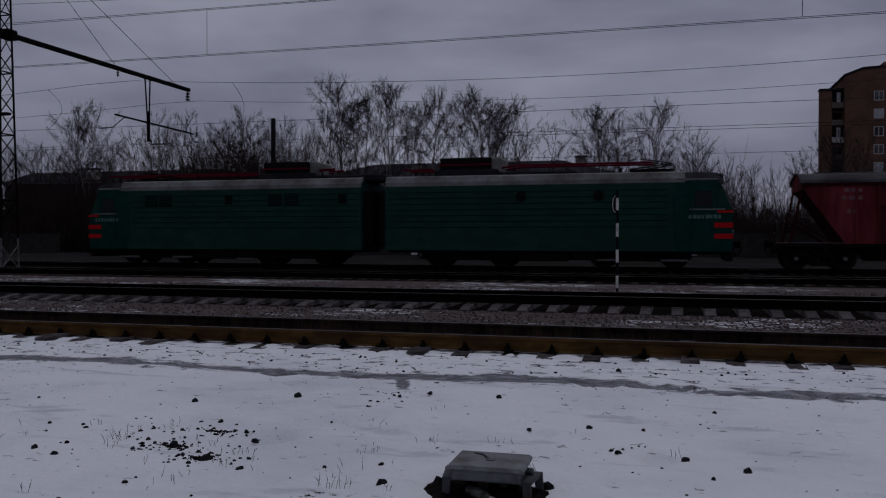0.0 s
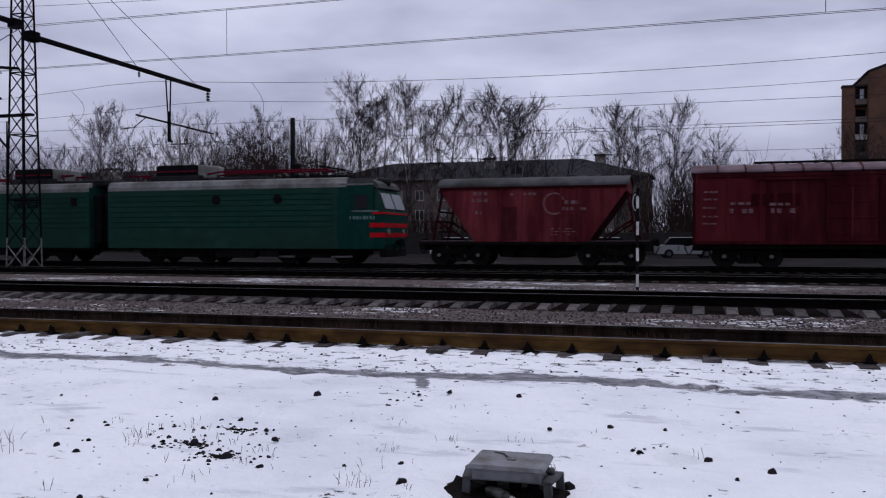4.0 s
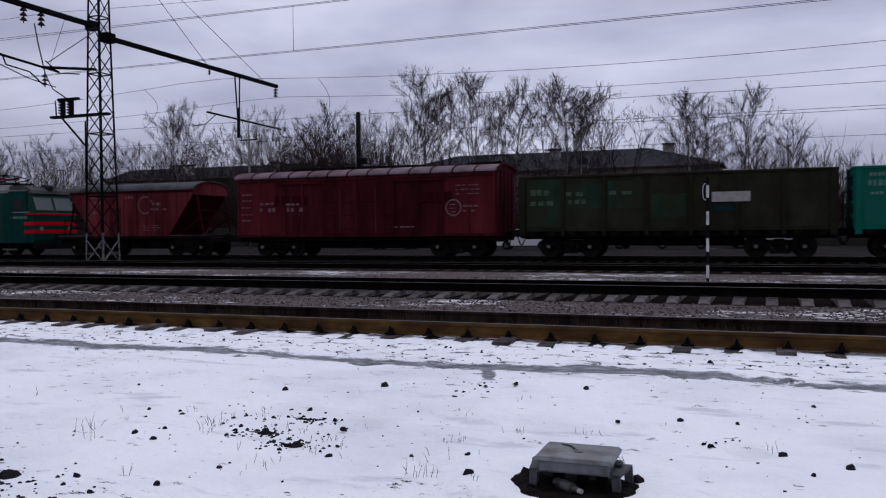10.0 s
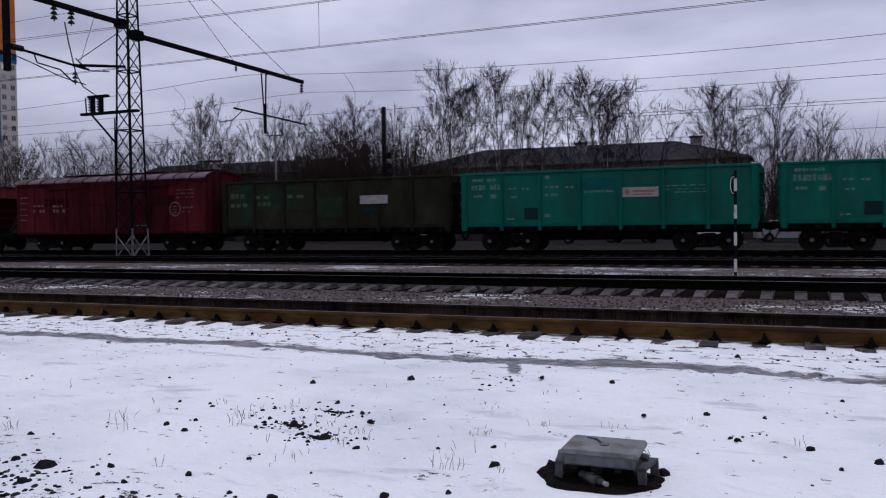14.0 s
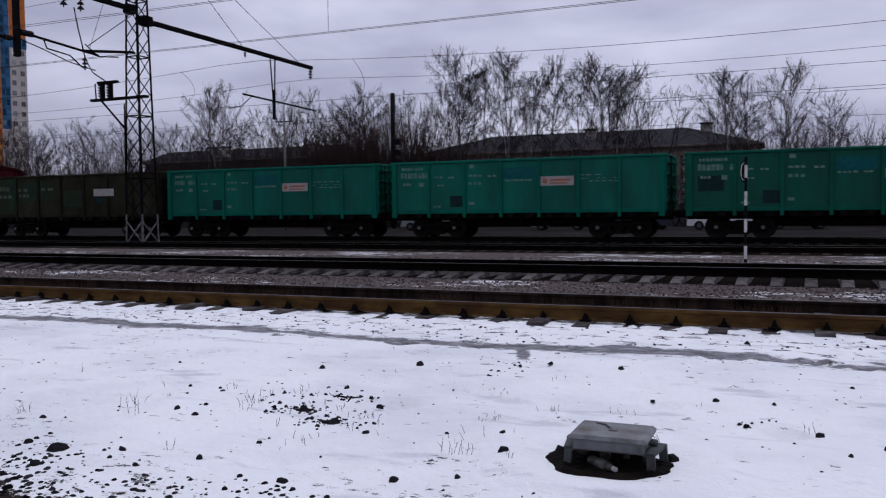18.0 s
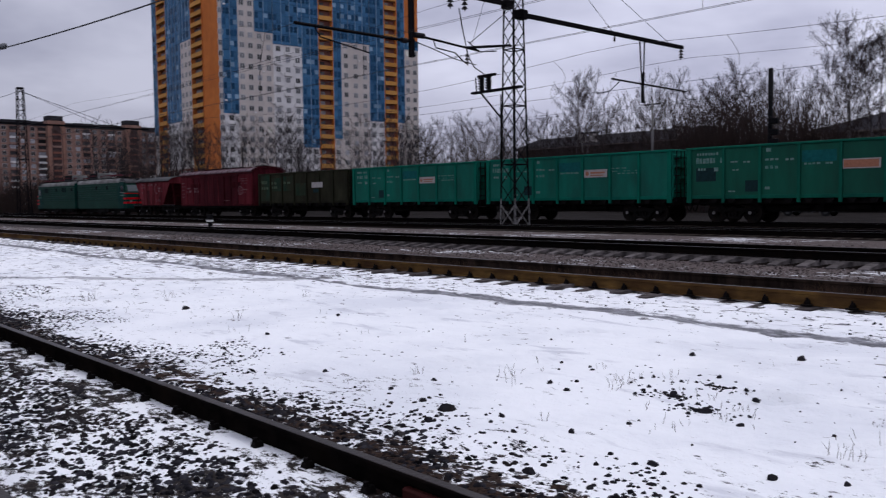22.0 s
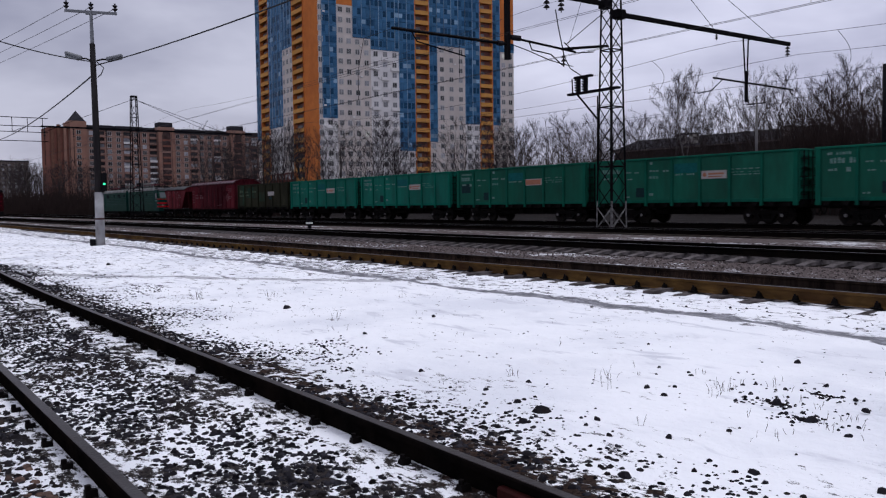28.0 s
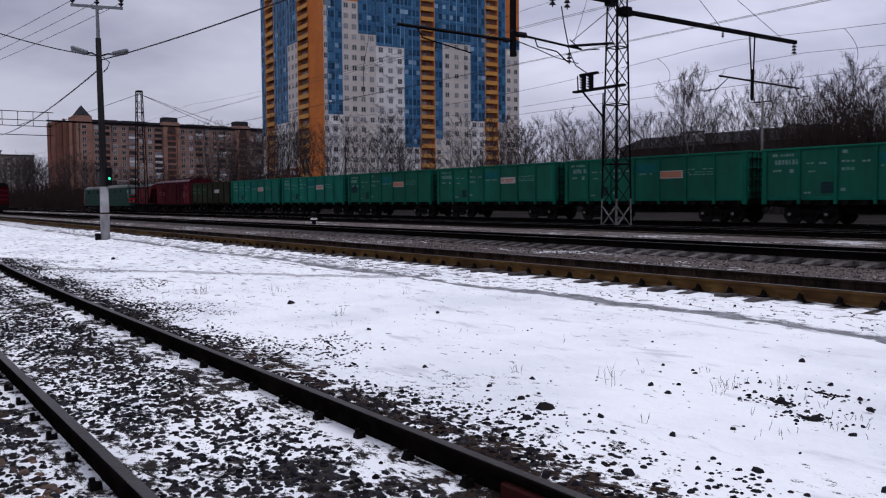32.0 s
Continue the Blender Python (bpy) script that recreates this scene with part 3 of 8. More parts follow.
    waste = mix(rng(noise_of(2.5, 6), 0.45, 0.7), waste, (0.015, 0.012, 0.011))
    waste = mix(rng(noise_of(0.5, 6, 0.65, (0.4, 1, 1)), 0.69, 0.71), waste, (0.50, 0.51, 0.54))
    col = mix(rng(sep.outputs["Y"], 47.0, 50.0), col, waste)
    col = mix(op("MULTIPLY", rng(sep.outputs["X"], -120, -150), rng(y, 9.0, 8.0)), col, waste)
    L(col, bs.inputs["Base Color"])
    bs.inputs["Roughness"].default_value = 0.85
    bs.inputs["Specular IOR Level"].default_value = 0.02
    bp = N("ShaderNodeBump")
    bp.inputs["Strength"].default_value, bp.inputs["Distance"].default_value = 0.55, 0.06
    L(op("ADD", op("ADD", noise_of(9, 6, 0.6), op("MULTIPLY", noise_of(45, 3), 0.25)), op("MULTIPLY", noise_of(2.6, 3, 0.5, (0.85, 1, 1)), 1.7)), bp.inputs["Height"])
    L(bp.outputs[0], bs.inputs["Normal"])
    return m


M_GROUND = ground_material()


def siding_y(x):
    """The middle of the siding: straight here, then bending towards the main tracks."""
    return 1.71 + (0.0021 * (x + 11) ** 2 if x < -11 else 0.0)


def snow_dents():
    """Old footprints and thaw hollows, sorted into one-metre cells."""
    rnd = random.Random(91)
    cells = {}
    for _ in range(150):
        x, y = rnd.uniform(-15, 3.5), rnd.uniform(3.9, 9.6)
        if math.hypot(x + 1.02, y - 4.8) < 0.7:
            continue
        dent = (x, y, rnd.uniform(0.10, 0.24), rnd.uniform(0.06, 0.11), rnd.uniform(0.03, 0.07))
        for i in (-1, 0, 1):
            for j in (-1, 0, 1):
                cells.setdefault((int(math.floor(x)) + i, int(math.floor(y)) + j), []).append(dent)
    return cells


DENTS = snow_dents()


def ground_z(x, y):
    """Gentle swells of the snow; flat under the tracks and far away."""
    if not (-70 < x < 25 and -9 < y < 10.2):
        return 0.0
    e = min(1, (x + 70) / 8, (25 - x) / 6, (y + 9) / 4, max(0, (9.9 - y)) / 0.8)
    z = 0.05 * noise.noise((x * 0.35, y * 0.5, 1)) + 0.022 * noise.noise((x * 1.1, y * 1.4, 5)) + 0.010 * noise.noise((x * 3.2, y * 3.2, 9))
    dx, dy = (x + 1.04), (y - 4.78)
    d2 = (dx / 0.42) ** 2 + (dy / 0.33) ** 2
    z = z * min(1, 0.1 + 0.3 * d2) + 0.045 * math.exp(-((d2 - 1.9) / 1.1) ** 2) - 0.01 * math.exp(-d2)
    for cx, cy, rx, ry, depth in DENTS.get((int(math.floor(x)), int(math.floor(y))), ()):
        q = ((x - cx) / rx) ** 2 + ((y - cy) / ry) ** 2
        if q < 6:
            z += depth * (0.45 * math.exp(-(q - 1.6) ** 2) - math.exp(-q))
    if abs(y - 8.84) < 0.5:
        z -= 0.03 * math.exp(-((y - 8.84) / 0.16) ** 2)
    if -1.2 < y - siding_y(x) < 1.3:
        z = z * 0.3 + 0.03
    return z * max(0, e)


def build_ground():
    xs = [-2500, -900, -400, -200, -120, -85] + [-70 + 0.8 * i for i in range(38)] + [-39.6 + 0.17 * i for i in range(141)] + [-15.6 + 0.085 * i for i in range(230)] + [4.0 + 0.17 * i for i in range(36)] + [10.2 + 1.2 * i for i in range(12)] + [28, 40, 70, 150, 400, 900, 2500]
    ys = [-2500, -900, -300, -100, -40, -20, -12] + [-9 + 0.6 * i for i in range(12)] + [-1.8 + 0.14 * i for i in range(38)] + [3.5 + 0.075 * i for i in range(88)] + [10.2, 10.4, 10.6, 12, 15, 20, 25, 30, 36, 45, 60, 90, 140, 250, 500, 1100, 2500]
    v = [(x, y, ground_z(x, y)) for y in ys for x in xs]
    w = len(xs)
    f = [(j * w + i, j * w + i + 1, (j + 1) * w + i + 1, (j + 1) * w + i) for j in range(len(ys) - 1) for i in range(w - 1)]
    me = bpy.data.meshes.new("ground")
    me.from_pydata(v, [], f)
    me.materials.append(M_GROUND)
    for p in me.polygons:
        p.use_smooth = True
    tagged(new("ground", me), "snow-covered railway yard ground with gravel showing through", "ground", kind="structure")


build_ground()

# ---- tracks ----
RAIL_PROFILE = [(-0.066, 0.0), (0.066, 0.0), (0.066, 0.012), (0.012, 0.03), (0.010, 0.13), (0.036, 0.142), (0.036, 0.172), (0.028, 0.18),
                (-0.028, 0.18), (-0.036, 0.172), (-0.036, 0.142), (-0.010, 0.13), (-0.012, 0.03), (-0.066, 0.012)]


def rail_mesh(line, z, top):
    """A rail swept along a line of (x, y); top: only the worn running surface."""
    prof = [(-0.030, 0.181), (0.030, 0.181), (0.026, 0.1835), (-0.026, 0.1835)] if top else RAIL_PROFILE
    m, n = Mesh(), len(prof)
    vs = [(x, y + u, z + h) for x, y in line for u, h in prof]
    fs = [(k * n + i, k * n + (i + 1) % n, (k + 1) * n + (i + 1) % n, (k + 1) * n + i) for k in range(len(line) - 1) for i in range(n)]
    fs += [tuple(range(n))[::-1], tuple(range((len(line) - 1) * n, len(line) * n))]
    return m.add(vs, fs)


def bed(name, y0, y1, z, x0, x1, mat, label):
    w = 0.5
    m = Mesh().prism([(y0 - w, -0.05), (y1 + w, -0.05), (y1, z), (y0, z)], x0, x1)
    return thing(name, label, "ballast bed", m=m, mat=mat, kind="structure")


def ballast_material(name, dark, pale, snow_at):
    m = material(name, dark, 0.95, 0, 0.6, 22, pale, 0.5, 9, 0.8, 26, gloss=0.0)
    nt = m.node_tree
    N, L = nt.nodes.new, nt.links.new
    bs = nt.nodes["Principled BSDF"]
    old = bs.inputs["Base Color"].links[0].from_socket
    tc, mp, n, r, mx = N("ShaderNodeTexCoord"), N("ShaderNodeMapping"), N("ShaderNodeTexNoise"), N("ShaderNodeMapRange"), N("ShaderNodeMix")
    mp.inputs["Scale"].default_value = (0.35, 1.6, 1)
    L(tc.outputs["Object"], mp.inputs[0])
    L(mp.outputs[0], n.inputs[0])
    n.inputs["Scale"].default_value, n.inputs["Detail"].default_value, n.inputs["Roughness"].default_value = 2.4, 9, 0.72
    r.inputs["From Min"].default_value, r.inputs["From Max"].default_value = snow_at, snow_at + 0.04
    L(n.outputs[0], r.inputs["Value"])
    mx.data_type = "RGBA"
    L(r.outputs[0], mx.inputs[0])
    L(old, mx.inputs[6])
    mx.inputs[7].default_value = (0.62, 0.63, 0.66, 1)
    L(mx.outputs[2], bs.inputs["Base Color"])
    return m


# near-black ballast: the shadow around sleepers and rails is in its colour
M_BALLAST_DARK = ballast_material("shaded_dark_track_ballast", (0.006, 0.005, 0.005), (0.015, 0.012, 0.011), 0.72)


def sleeper_mesh(end=-1.35, lift=0.0, sunk=0.0):
    """A concrete sleeper across a track: swollen ends, a waist, sloped flanks."""
    m = Mesh()
    ys, hs = [end, -0.95, -0.55, -0.2, 0.2, 0.55, 0.95, 1.35], [0.022 - sunk, 0.035, 0.05, 0.015, 0.015, 0.05, 0.035, 0.022]
    vs, fs = [], []
    for y, h in zip(ys, hs):
        h += lift
        vs += [(-0.135, y, -0.12), (-0.105, y, h), (0.105, y, h), (0.135, y, -0.12)]
    for k in range(len(ys) - 1):
        fs += [(k * 4 + i, k * 4 + i + 1, k * 4 + 5 + i, k * 4 + 4 + i) for i in range(3)]
    fs += [(0, 1, 2, 3), (28, 29, 30, 31)]
    return m.add(vs, fs)


def clip_mesh():
    """Plate, spring clip and bolt that hold a rail down, one side."""
    m = Mesh()
    m.box(-0.07, 0.07, -0.03, 0.09, 0, 0.022)
    m.prism([(-0.042, 0.02), (0.042, 0.02), (0.016, 0.085), (-0.016, 0.085)], -0.005, 0.055, "y")
    m.cyl((0, 0.04, 0.08), (0, 0.04, 0.11), 0.016, 0.016, 6)
    return m


SLEEPER = sleeper_mesh(-1.42, 0.0, 0.062).data("sleeper", M_SLEEPER)
SLEEPER_SHORT = sleeper_mesh(-1.22, 0.042).data("sleeper", M_SLEEPER)
SLEEPER_WOOD = Mesh().box(-0.12, 0.12, -1.35, 1.35, -0.12, 0.05, 0.012).data("sleeper", M_SLEEPER_WOOD)
CLIP = clip_mesh().data("rail_clip", M_CLIP)


def track(name, yc, x0, x1, near_mat, far_mat, label, sleepers=(), sleeper_data=None, clips=None, line=None, zoff=0.0, rough=0.02, head=M_RAIL_TOP):
    tr = thing(name, label, "railway track", kind="structure")
    base = RAIL_TOP - 0.18 + zoff
    xs = line or [x0 + (x1 - x0) * i / 12 for i in range(13)]
    mid = yc if callable(yc) else (lambda x: yc)
    for side, mat in ((-0.76, near_mat), (0.76, far_mat)):
        ln = [(x, mid(x) + side) for x in xs]
        r = part("rail", rail_mesh(ln, base, False), mat, tr)
        part("running_surface", rail_mesh(ln, base, True), head, r, "worn steel running surface")
    for i, x in enumerate(sleepers):
        part("sleeper", sleeper_data, None, tr, at=pose(x + random.uniform(-rough, rough), mid(x) + random.uniform(-1.5, 2.5) * rough, base - 0.05 - random.random() * rough, 0, 0, random.uniform(-0.6, 0.6)))
    if clips:
        for x in clips:
            for side, turn in ((-0.76, 180), (-0.76, 0)):
                part("rail_clip", CLIP, None, tr, at=pose(x, mid(x) + side + (0.05 if turn == 0 else -0.05), base - 0.004, 0, 0, turn))
    return tr


T1, T2, T3, T4 = 11.58, 18.26, 29.75, 38.2
bed("ballast_bed_1", T1 - 0.5, T1 + 0.95, 0.008, -400, 60, M_BALLAST_DARK, "dark ballast and dry grass under a track")
# this bed's darkness stands for deep shadow between the sleeper ends
bed("ballast_bed_2", T2 - 1.18, T2 + 1.3, 0.014, -400, 60, M_BALLAST_DARK, "dark ballast under a track")
bed("ballast_bed_3", T3 - 1.5, T3 + 1.6, 0.008, -400, 60, M_BALLAST_DARK, "near-black ballast under a track")
bed("ballast_bed_4", T4 - 1.7, T4 + 1.7, 0.008, -500, 80, M_BALLAST_DARK, "ballast darkened for the shade under the train")
track("track_1", T1, -420, 70, M_RAIL_RUST, M_RAIL_DUSTY, "railway track with a rusty yellow-brown near rail on concrete sleepers",
      [6.54 - 0.573 * i for i in range(126)], SLEEPER_SHORT, [6.54 - 0.573 * i for i in range(74)], rough=0.065)
track("track_2", T2, -420, 70, M_RAIL_DARK, M_RAIL_DARK, "black-railed railway track on grey concrete sleepers",
      [9.26 - 0.61 * i for i in range(140)], SLEEPER, zoff=0.09)
track("track_3", T3, -420, 70, M_RAIL_DARK, M_RAIL_DARK, "black-railed railway track on dark ballast",
      [9.0 - 0.6 * i for i in range(70)], SLEEPER_WOOD)
track("track_4", T4, -500, 90, M_RAIL_DARK, M_RAIL_DARK, "black-railed railway track that carries the freight train",
      [9.0 - 0.6 * i for i in range(60)], SLEEPER_WOOD)
siding_line = [30, 20, 10] + [4 - 1.0 * i for i in range(60)]
siding = track("siding_track", siding_y, 0, 0, M_RAIL_DARK, M_RAIL_DARK, "dark siding track half buried in snow and gravel", zoff=-0.05, line=siding_line, head=M_RAIL_DULL)
for i in range(44):
    x = 1.0 - 0.54 * i
    for side in (-0.76, 0.76):
        for turn in (0, 180):
            part("rail_clip", CLIP, None, siding, at=pose(x, siding_y(x) + side + (0.05 if turn == 0 else -0.05), -0.02, 0, 0, turn))
part("joint_bar", Mesh().box(-3.08, -2.30, siding_y(-3) + 0.76 - 0.062, siding_y(-3) + 0.76 - 0.012, 0.02, 0.115, 0.01), M_PATCH_RED, siding, "dull red painted joint bar")

# ---- the train ----
TRAIN, WHEELSETS = [], []
WHEEL_R = 0.475


def wheelset_mesh(r):
    m = Mesh()
    for s in (-1, 1):
        m.cyl((0, s * 0.74, 0), (0, s * 0.87, 0), r, r, 20)
        m.cyl((0, s * 0.70, 0), (0, s * 0.74, 0), r + 0.028, r + 0.028, 20)
        m.cyl((0, s * 0.87, 0), (0, s * 0.90, 0), 0.14, 0.12, 10)
        for k in range(6):
            a = k * math.pi / 3
            m.cyl((0.27 * math.cos(a), s * 0.862, 0.27 * math.sin(a)), (0.27 * math.cos(a), s * 0.878, 0.27 * math.sin(a)), 0.045, 0.04, 6)
    m.cyl((0, -1.08, 0), (0, 1.08, 0), 0.085, 0.085, 8)
    return m


WHEELSET = wheelset_mesh(WHEEL_R).data("wheelset", M_WHEEL)
WHEELSET_LOCO = wheelset_mesh(0.625).data("wheelset", M_WHEEL)


def freight_bogie_mesh():
    """Cast side frames with openings, bolster and axle boxes of a two-axle bogie."""
    m = Mesh()
    for s in (-1, 1):
        y0, y1 = (0.93, 1.10) if s > 0 else (-1.10, -0.93)
        m.prism([(-1.18, 0.56), (-0.55, 0.70), (0.55, 0.70), (1.18, 0.56), (1.18, 0.44), (0.62, 0.52), (0.40, 0.52), (-0.40, 0.52), (-0.62, 0.52), (-1.18, 0.44)], y0, y1, "y")
        m.prism([(-0.62, 0.52), (-0.40, 0.52), (-0.28, 0.27), (0.28, 0.27), (0.40, 0.52), (0.62, 0.52), (0.36, 0.17), (-0.36, 0.17)], y0, y1, "y")
        for x in (-0.925, 0.925):
            m.box(x - 0.16, x + 0.16, y0 - 0.03, y1 + 0.03, 0.33, 0.62, 0.03)
        for x in (-0.16, 0, 0.16):
            m.cyl((x, (y0 + y1) / 2, 0.28), (x, (y0 + y1) / 2, 0.5), 0.07, 0.07, 8)
    m.box(-0.22, 0.22, -1.12, 1.12, 0.5, 0.76, 0.04)
    return m


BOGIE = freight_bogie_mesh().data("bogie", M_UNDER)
CAP = {s: Mesh().cyl((0, s * 1.12, 0.47), (0, s * 1.165, 0.47), 0.085, 0.075, 10).data("axle_cap", M_CAP) for s in (-1, 1)}


def add_bogies(car, xs):
    for bx in xs:
        b = part("bogie", BOGIE, None, car, at=pose(bx, 0, 0))
        for wx in (-0.925, 0.925):
            for s in (-1, 1):
                part("axle_cap", CAP[s], None, b, "pale axle box cap", at=pose(wx, 0, 0))
            home = pose(wx, 0, WHEEL_R)
            WHEELSETS.append((part("wheelset", WHEELSET, None, b, at=home), home, WHEEL_R))


def add_coupler(car, x, s):
    m = Mesh().box(min(x, x + s * 0.30), max(x, x + s * 0.30), -0.09, 0.09, 0.95, 1.15, 0.03)
    m.box(min(x + s * 0.17, x + s * 0.42), max(x + s * 0.17, x + s * 0.42), -0.2, 0.16, 0.88, 1.22, 0.05)
    part("coupler", m, M_UNDER, car)
    pts = [(x + s * (0.04 + 0.05 * i), -0.45, 0.95 - 0.42 * math.sin(math.pi * i / 8)) for i in range(9)]
    part("brake_hose", Mesh().tube(pts, 0.03, 6), M_UNDER, car, "sagging rubber brake hose")


def stencil(rows, y, seed, jitter=0.0):
    """Unreadable lettering as plain bars: rows of (x0, x1, z, height, count)."""
    rnd = random.Random(seed)
    m = Mesh()
    for x0, x1, z, h, n in rows:
        w = (x1 - x0) / n
        for i in range(n):
            if rnd.random() < 0.12 and n > 3:
                continue
            m.box(x0 + i * w, x0 + i * w + w * rnd.uniform(0.55, 0.85), y - 0.004, y, z, z + h * rnd.uniform(0.8, 1.0))
    return m


def ring(cx, cz, r, t, y, n=22, a0=0, a1=360):
    vs = []
    for i in range(n + 1):
        a = radians(a0 + (a1 - a0) * i / n)
        vs += [(cx + q * math.cos(a), yy, cz + q * math.sin(a)) for q, yy in ((r, y), (r + t, y), (r + t, y - 0.004), (r, y - 0.004))]
    return Mesh().add(vs, [(i * 4 + j, i * 4 + (j + 1) % 4, i * 4 + 4 + (j + 1) % 4, i * 4 + 4 + j) for i in range(n) for j in range(4)])


def underframe(car, half, z0, z1, sills=True):
    m = Mesh().box(-half - 0.2, half + 0.2, -0.22, 0.22, z0 - 0.05, z1, 0.02)
    if sills:
        for s in (-1, 1):
            m.box(-half, half, s * 1.32 - 0.07, s * 1.32 + 0.07, z0 + 0.05, z1)
    for x in (-half, half):
        m.box(x - 0.12, x + 0.12, -1.45, 1.45, z0, z1, 0.02)
    for x in (-half * 0.62, 0, half * 0.62):
        m.box(x - 0.08, x + 0.08, -1.35, 1.35, z0, z1 - 0.02)
    m.box(-half + 3.4, half - 3.4, -0.55, 0.55, z0 - 0.34, z0, 0.05)
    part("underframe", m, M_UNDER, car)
    gear = Mesh().cyl((0.9, -0.75, z0 - 0.12), (1.9, -0.75, z0 - 0.12), 0.16, 0.16, 12)
    gear.cyl((-1.6, -0.6, z0 - 0.1), (-0.8, -0.6, z0 - 0.1), 0.13, 0.13, 12)
    gear.box(-0.5, -0.1, -0.9, -0.6, z0 - 0.28, z0, 0.02)
    gear.cyl((-2.6, -0.82, z0 - 0.09), (2.9, -0.82, z0 - 0.06), 0.022, 0.022, 6)
    gear.cyl((2.0, -0.3, z0 - 0.2), (4.0, -0.3, z0 - 0.35), 0.025, 0.025, 6)
    part("brake_gear", gear, M_UNDER, car)


def gondola(label, body, rib, offset, seed, green_end=None):
    """A high-sided open wagon."""
    L, W, z0, z1 = 12.99, 1.56, 1.24, 3.62
    h = L / 2
    car = thing("gondola_wagon", label, "freight wagon", group="wagons of the freight train")
    for s in (-1, 1):
        part("side_wall", Mesh().box(-h, h, s * W - 0.03, s * W + 0.03, z0, z1 - 0.05), body, car)
        part("top_rail", Mesh().box(-h - 0.04, h + 0.04, s * (W + 0.03) - 0.075, s * (W + 0.03) + 0.075, z1 - 0.11, z1, 0.02), rib, car)
        part("side_sill", Mesh().box(-h, h, s * (W + 0.02) - 0.05, s * (W + 0.02) + 0.05, z0 - 0.10, z0 + 0.07, 0.015), rib, car)
        for i in range(8):
            x = -h + 0.16 + (L - 0.32) * i / 7
            end = i in (0, 7)
            w = 0.125 if end else 0.07
            y = s * (W + 0.075)
            m = Mesh().prism([(x - w, z0 - 0.28), (x + w, z0 - 0.28), (x + w * 0.8, z1 - 0.1), (x - w * 0.8, z1 - 0.1)], y - 0.055, y + 0.055, "y")
            part("corner_post" if end else "side_post", m, rib, car)
    for s in (-1, 1):
        x = s * h
        m = Mesh().box(x - 0.03, x + 0.03, -W, W, z0, z1 - 0.04)
        for k in range(4):
            z = z0 + 0.35 + k * 0.55
            m.box(min(x, x + s * 0.09), max(x, x + s * 0.09), -W, W, z, z + 0.13, 0.02)
        for y in (-0.55, 0.55):
            m.box(min(x, x + s * 0.10), max(x, x + s * 0.10), y - 0.06, y + 0.06, z0, z1 - 0.1)
        part("end_wall", m, rib, car)
        part("end_rail", Mesh().box(x - 0.07, x + 0.07, -W, W, z1 - 0.1, z1, 0.02), rib, car)
        lad = Mesh()
        for k in range(6):
            lad.box(min(x, x + s * 0.2), max(x, x + s * 0.2), -W + 0.02, -W + 0.42, z0 - 0.2 + k * 0.42, z0 - 0.165 + k * 0.42)
        for y in (-W + 0.03, -W + 0.41):
            lad.box(min(x + s * 0.17, x + s * 0.2), max(x + s * 0.17, x + s * 0.2), y - 0.02, y + 0.02, z0 - 0.25, z1 - 0.1)
        part("ladder", lad, M_BLACK, car, "black end ladder")
        add_coupler(car, x, s)
    part("floor", Mesh().box(-h, h, -W, W, z0 - 0.04, z0 + 0.05), M_UNDER, car)
    for i in range(14):
        x = -h + 0.55 + (L - 1.1) * i / 13
        part("floor_hatch_lock", Mesh().prism([(x - 0.2, z0 - 0.12), (x + 0.2, z0 - 0.12), (x + 0.1, z0 - 0.30), (x - 0.1, z0 - 0.30)], -W - 0.09, -W + 0.03, "y"), M_UNDER, car)
    underframe(car, h - 0.1, 0.85, 1.2)
    add_bogies(car, (-h + 2.12, h - 2.12))
    yf = -W - 0.034
    rnd = random.Random(seed)
    if green_end:
        for x0, x1, a, c in ((0.34, 1.92, z0 + 0.1, z1 - 0.14), (2.12, 3.7, z0 + 0.9, z1 - 0.4), (3.95, 5.5, z0 + 0.9, z1 - 0.3), (5.75, 7.2, z0 + 0.5, z1 - 0.9)):
            part("repainted_panel", Mesh().box(-h + x0, -h + x1, yf - 0.002, yf + 0.002, a, c), green_end, car, "green repainted side panel")
        part("white_plate", Mesh().box(1.75, 3.25, -W - 0.15, -W - 0.132, 2.33, 2.74), M_PLATE_WHITE, car, "off-white plate")
        part("second_plate", Mesh().box(1.8, 2.6, yf - 0.012, yf - 0.004, 1.95, 2.22), M_HATCH, car, "dark plate below")
        part("lettering", stencil([(-h + 0.5, -h + 1.7, 2.75, 0.28, 4), (-h + 0.5, -h + 1.6, 2.3, 0.2, 3), (-h + 2.1, -h + 3.0, 2.7, 0.2, 2), (-h + 2.2, -h + 3.1, 2.35, 0.22, 3), (-h + 4.0, -h + 5.1, 2.72, 0.18, 2)], yf - 0.006, seed), material("faded_green_stencil", (0.06, 0.085, 0.055), 0.8, 0, 0.3, 9), car, "worn pale lettering", kind="stuff")
    else:
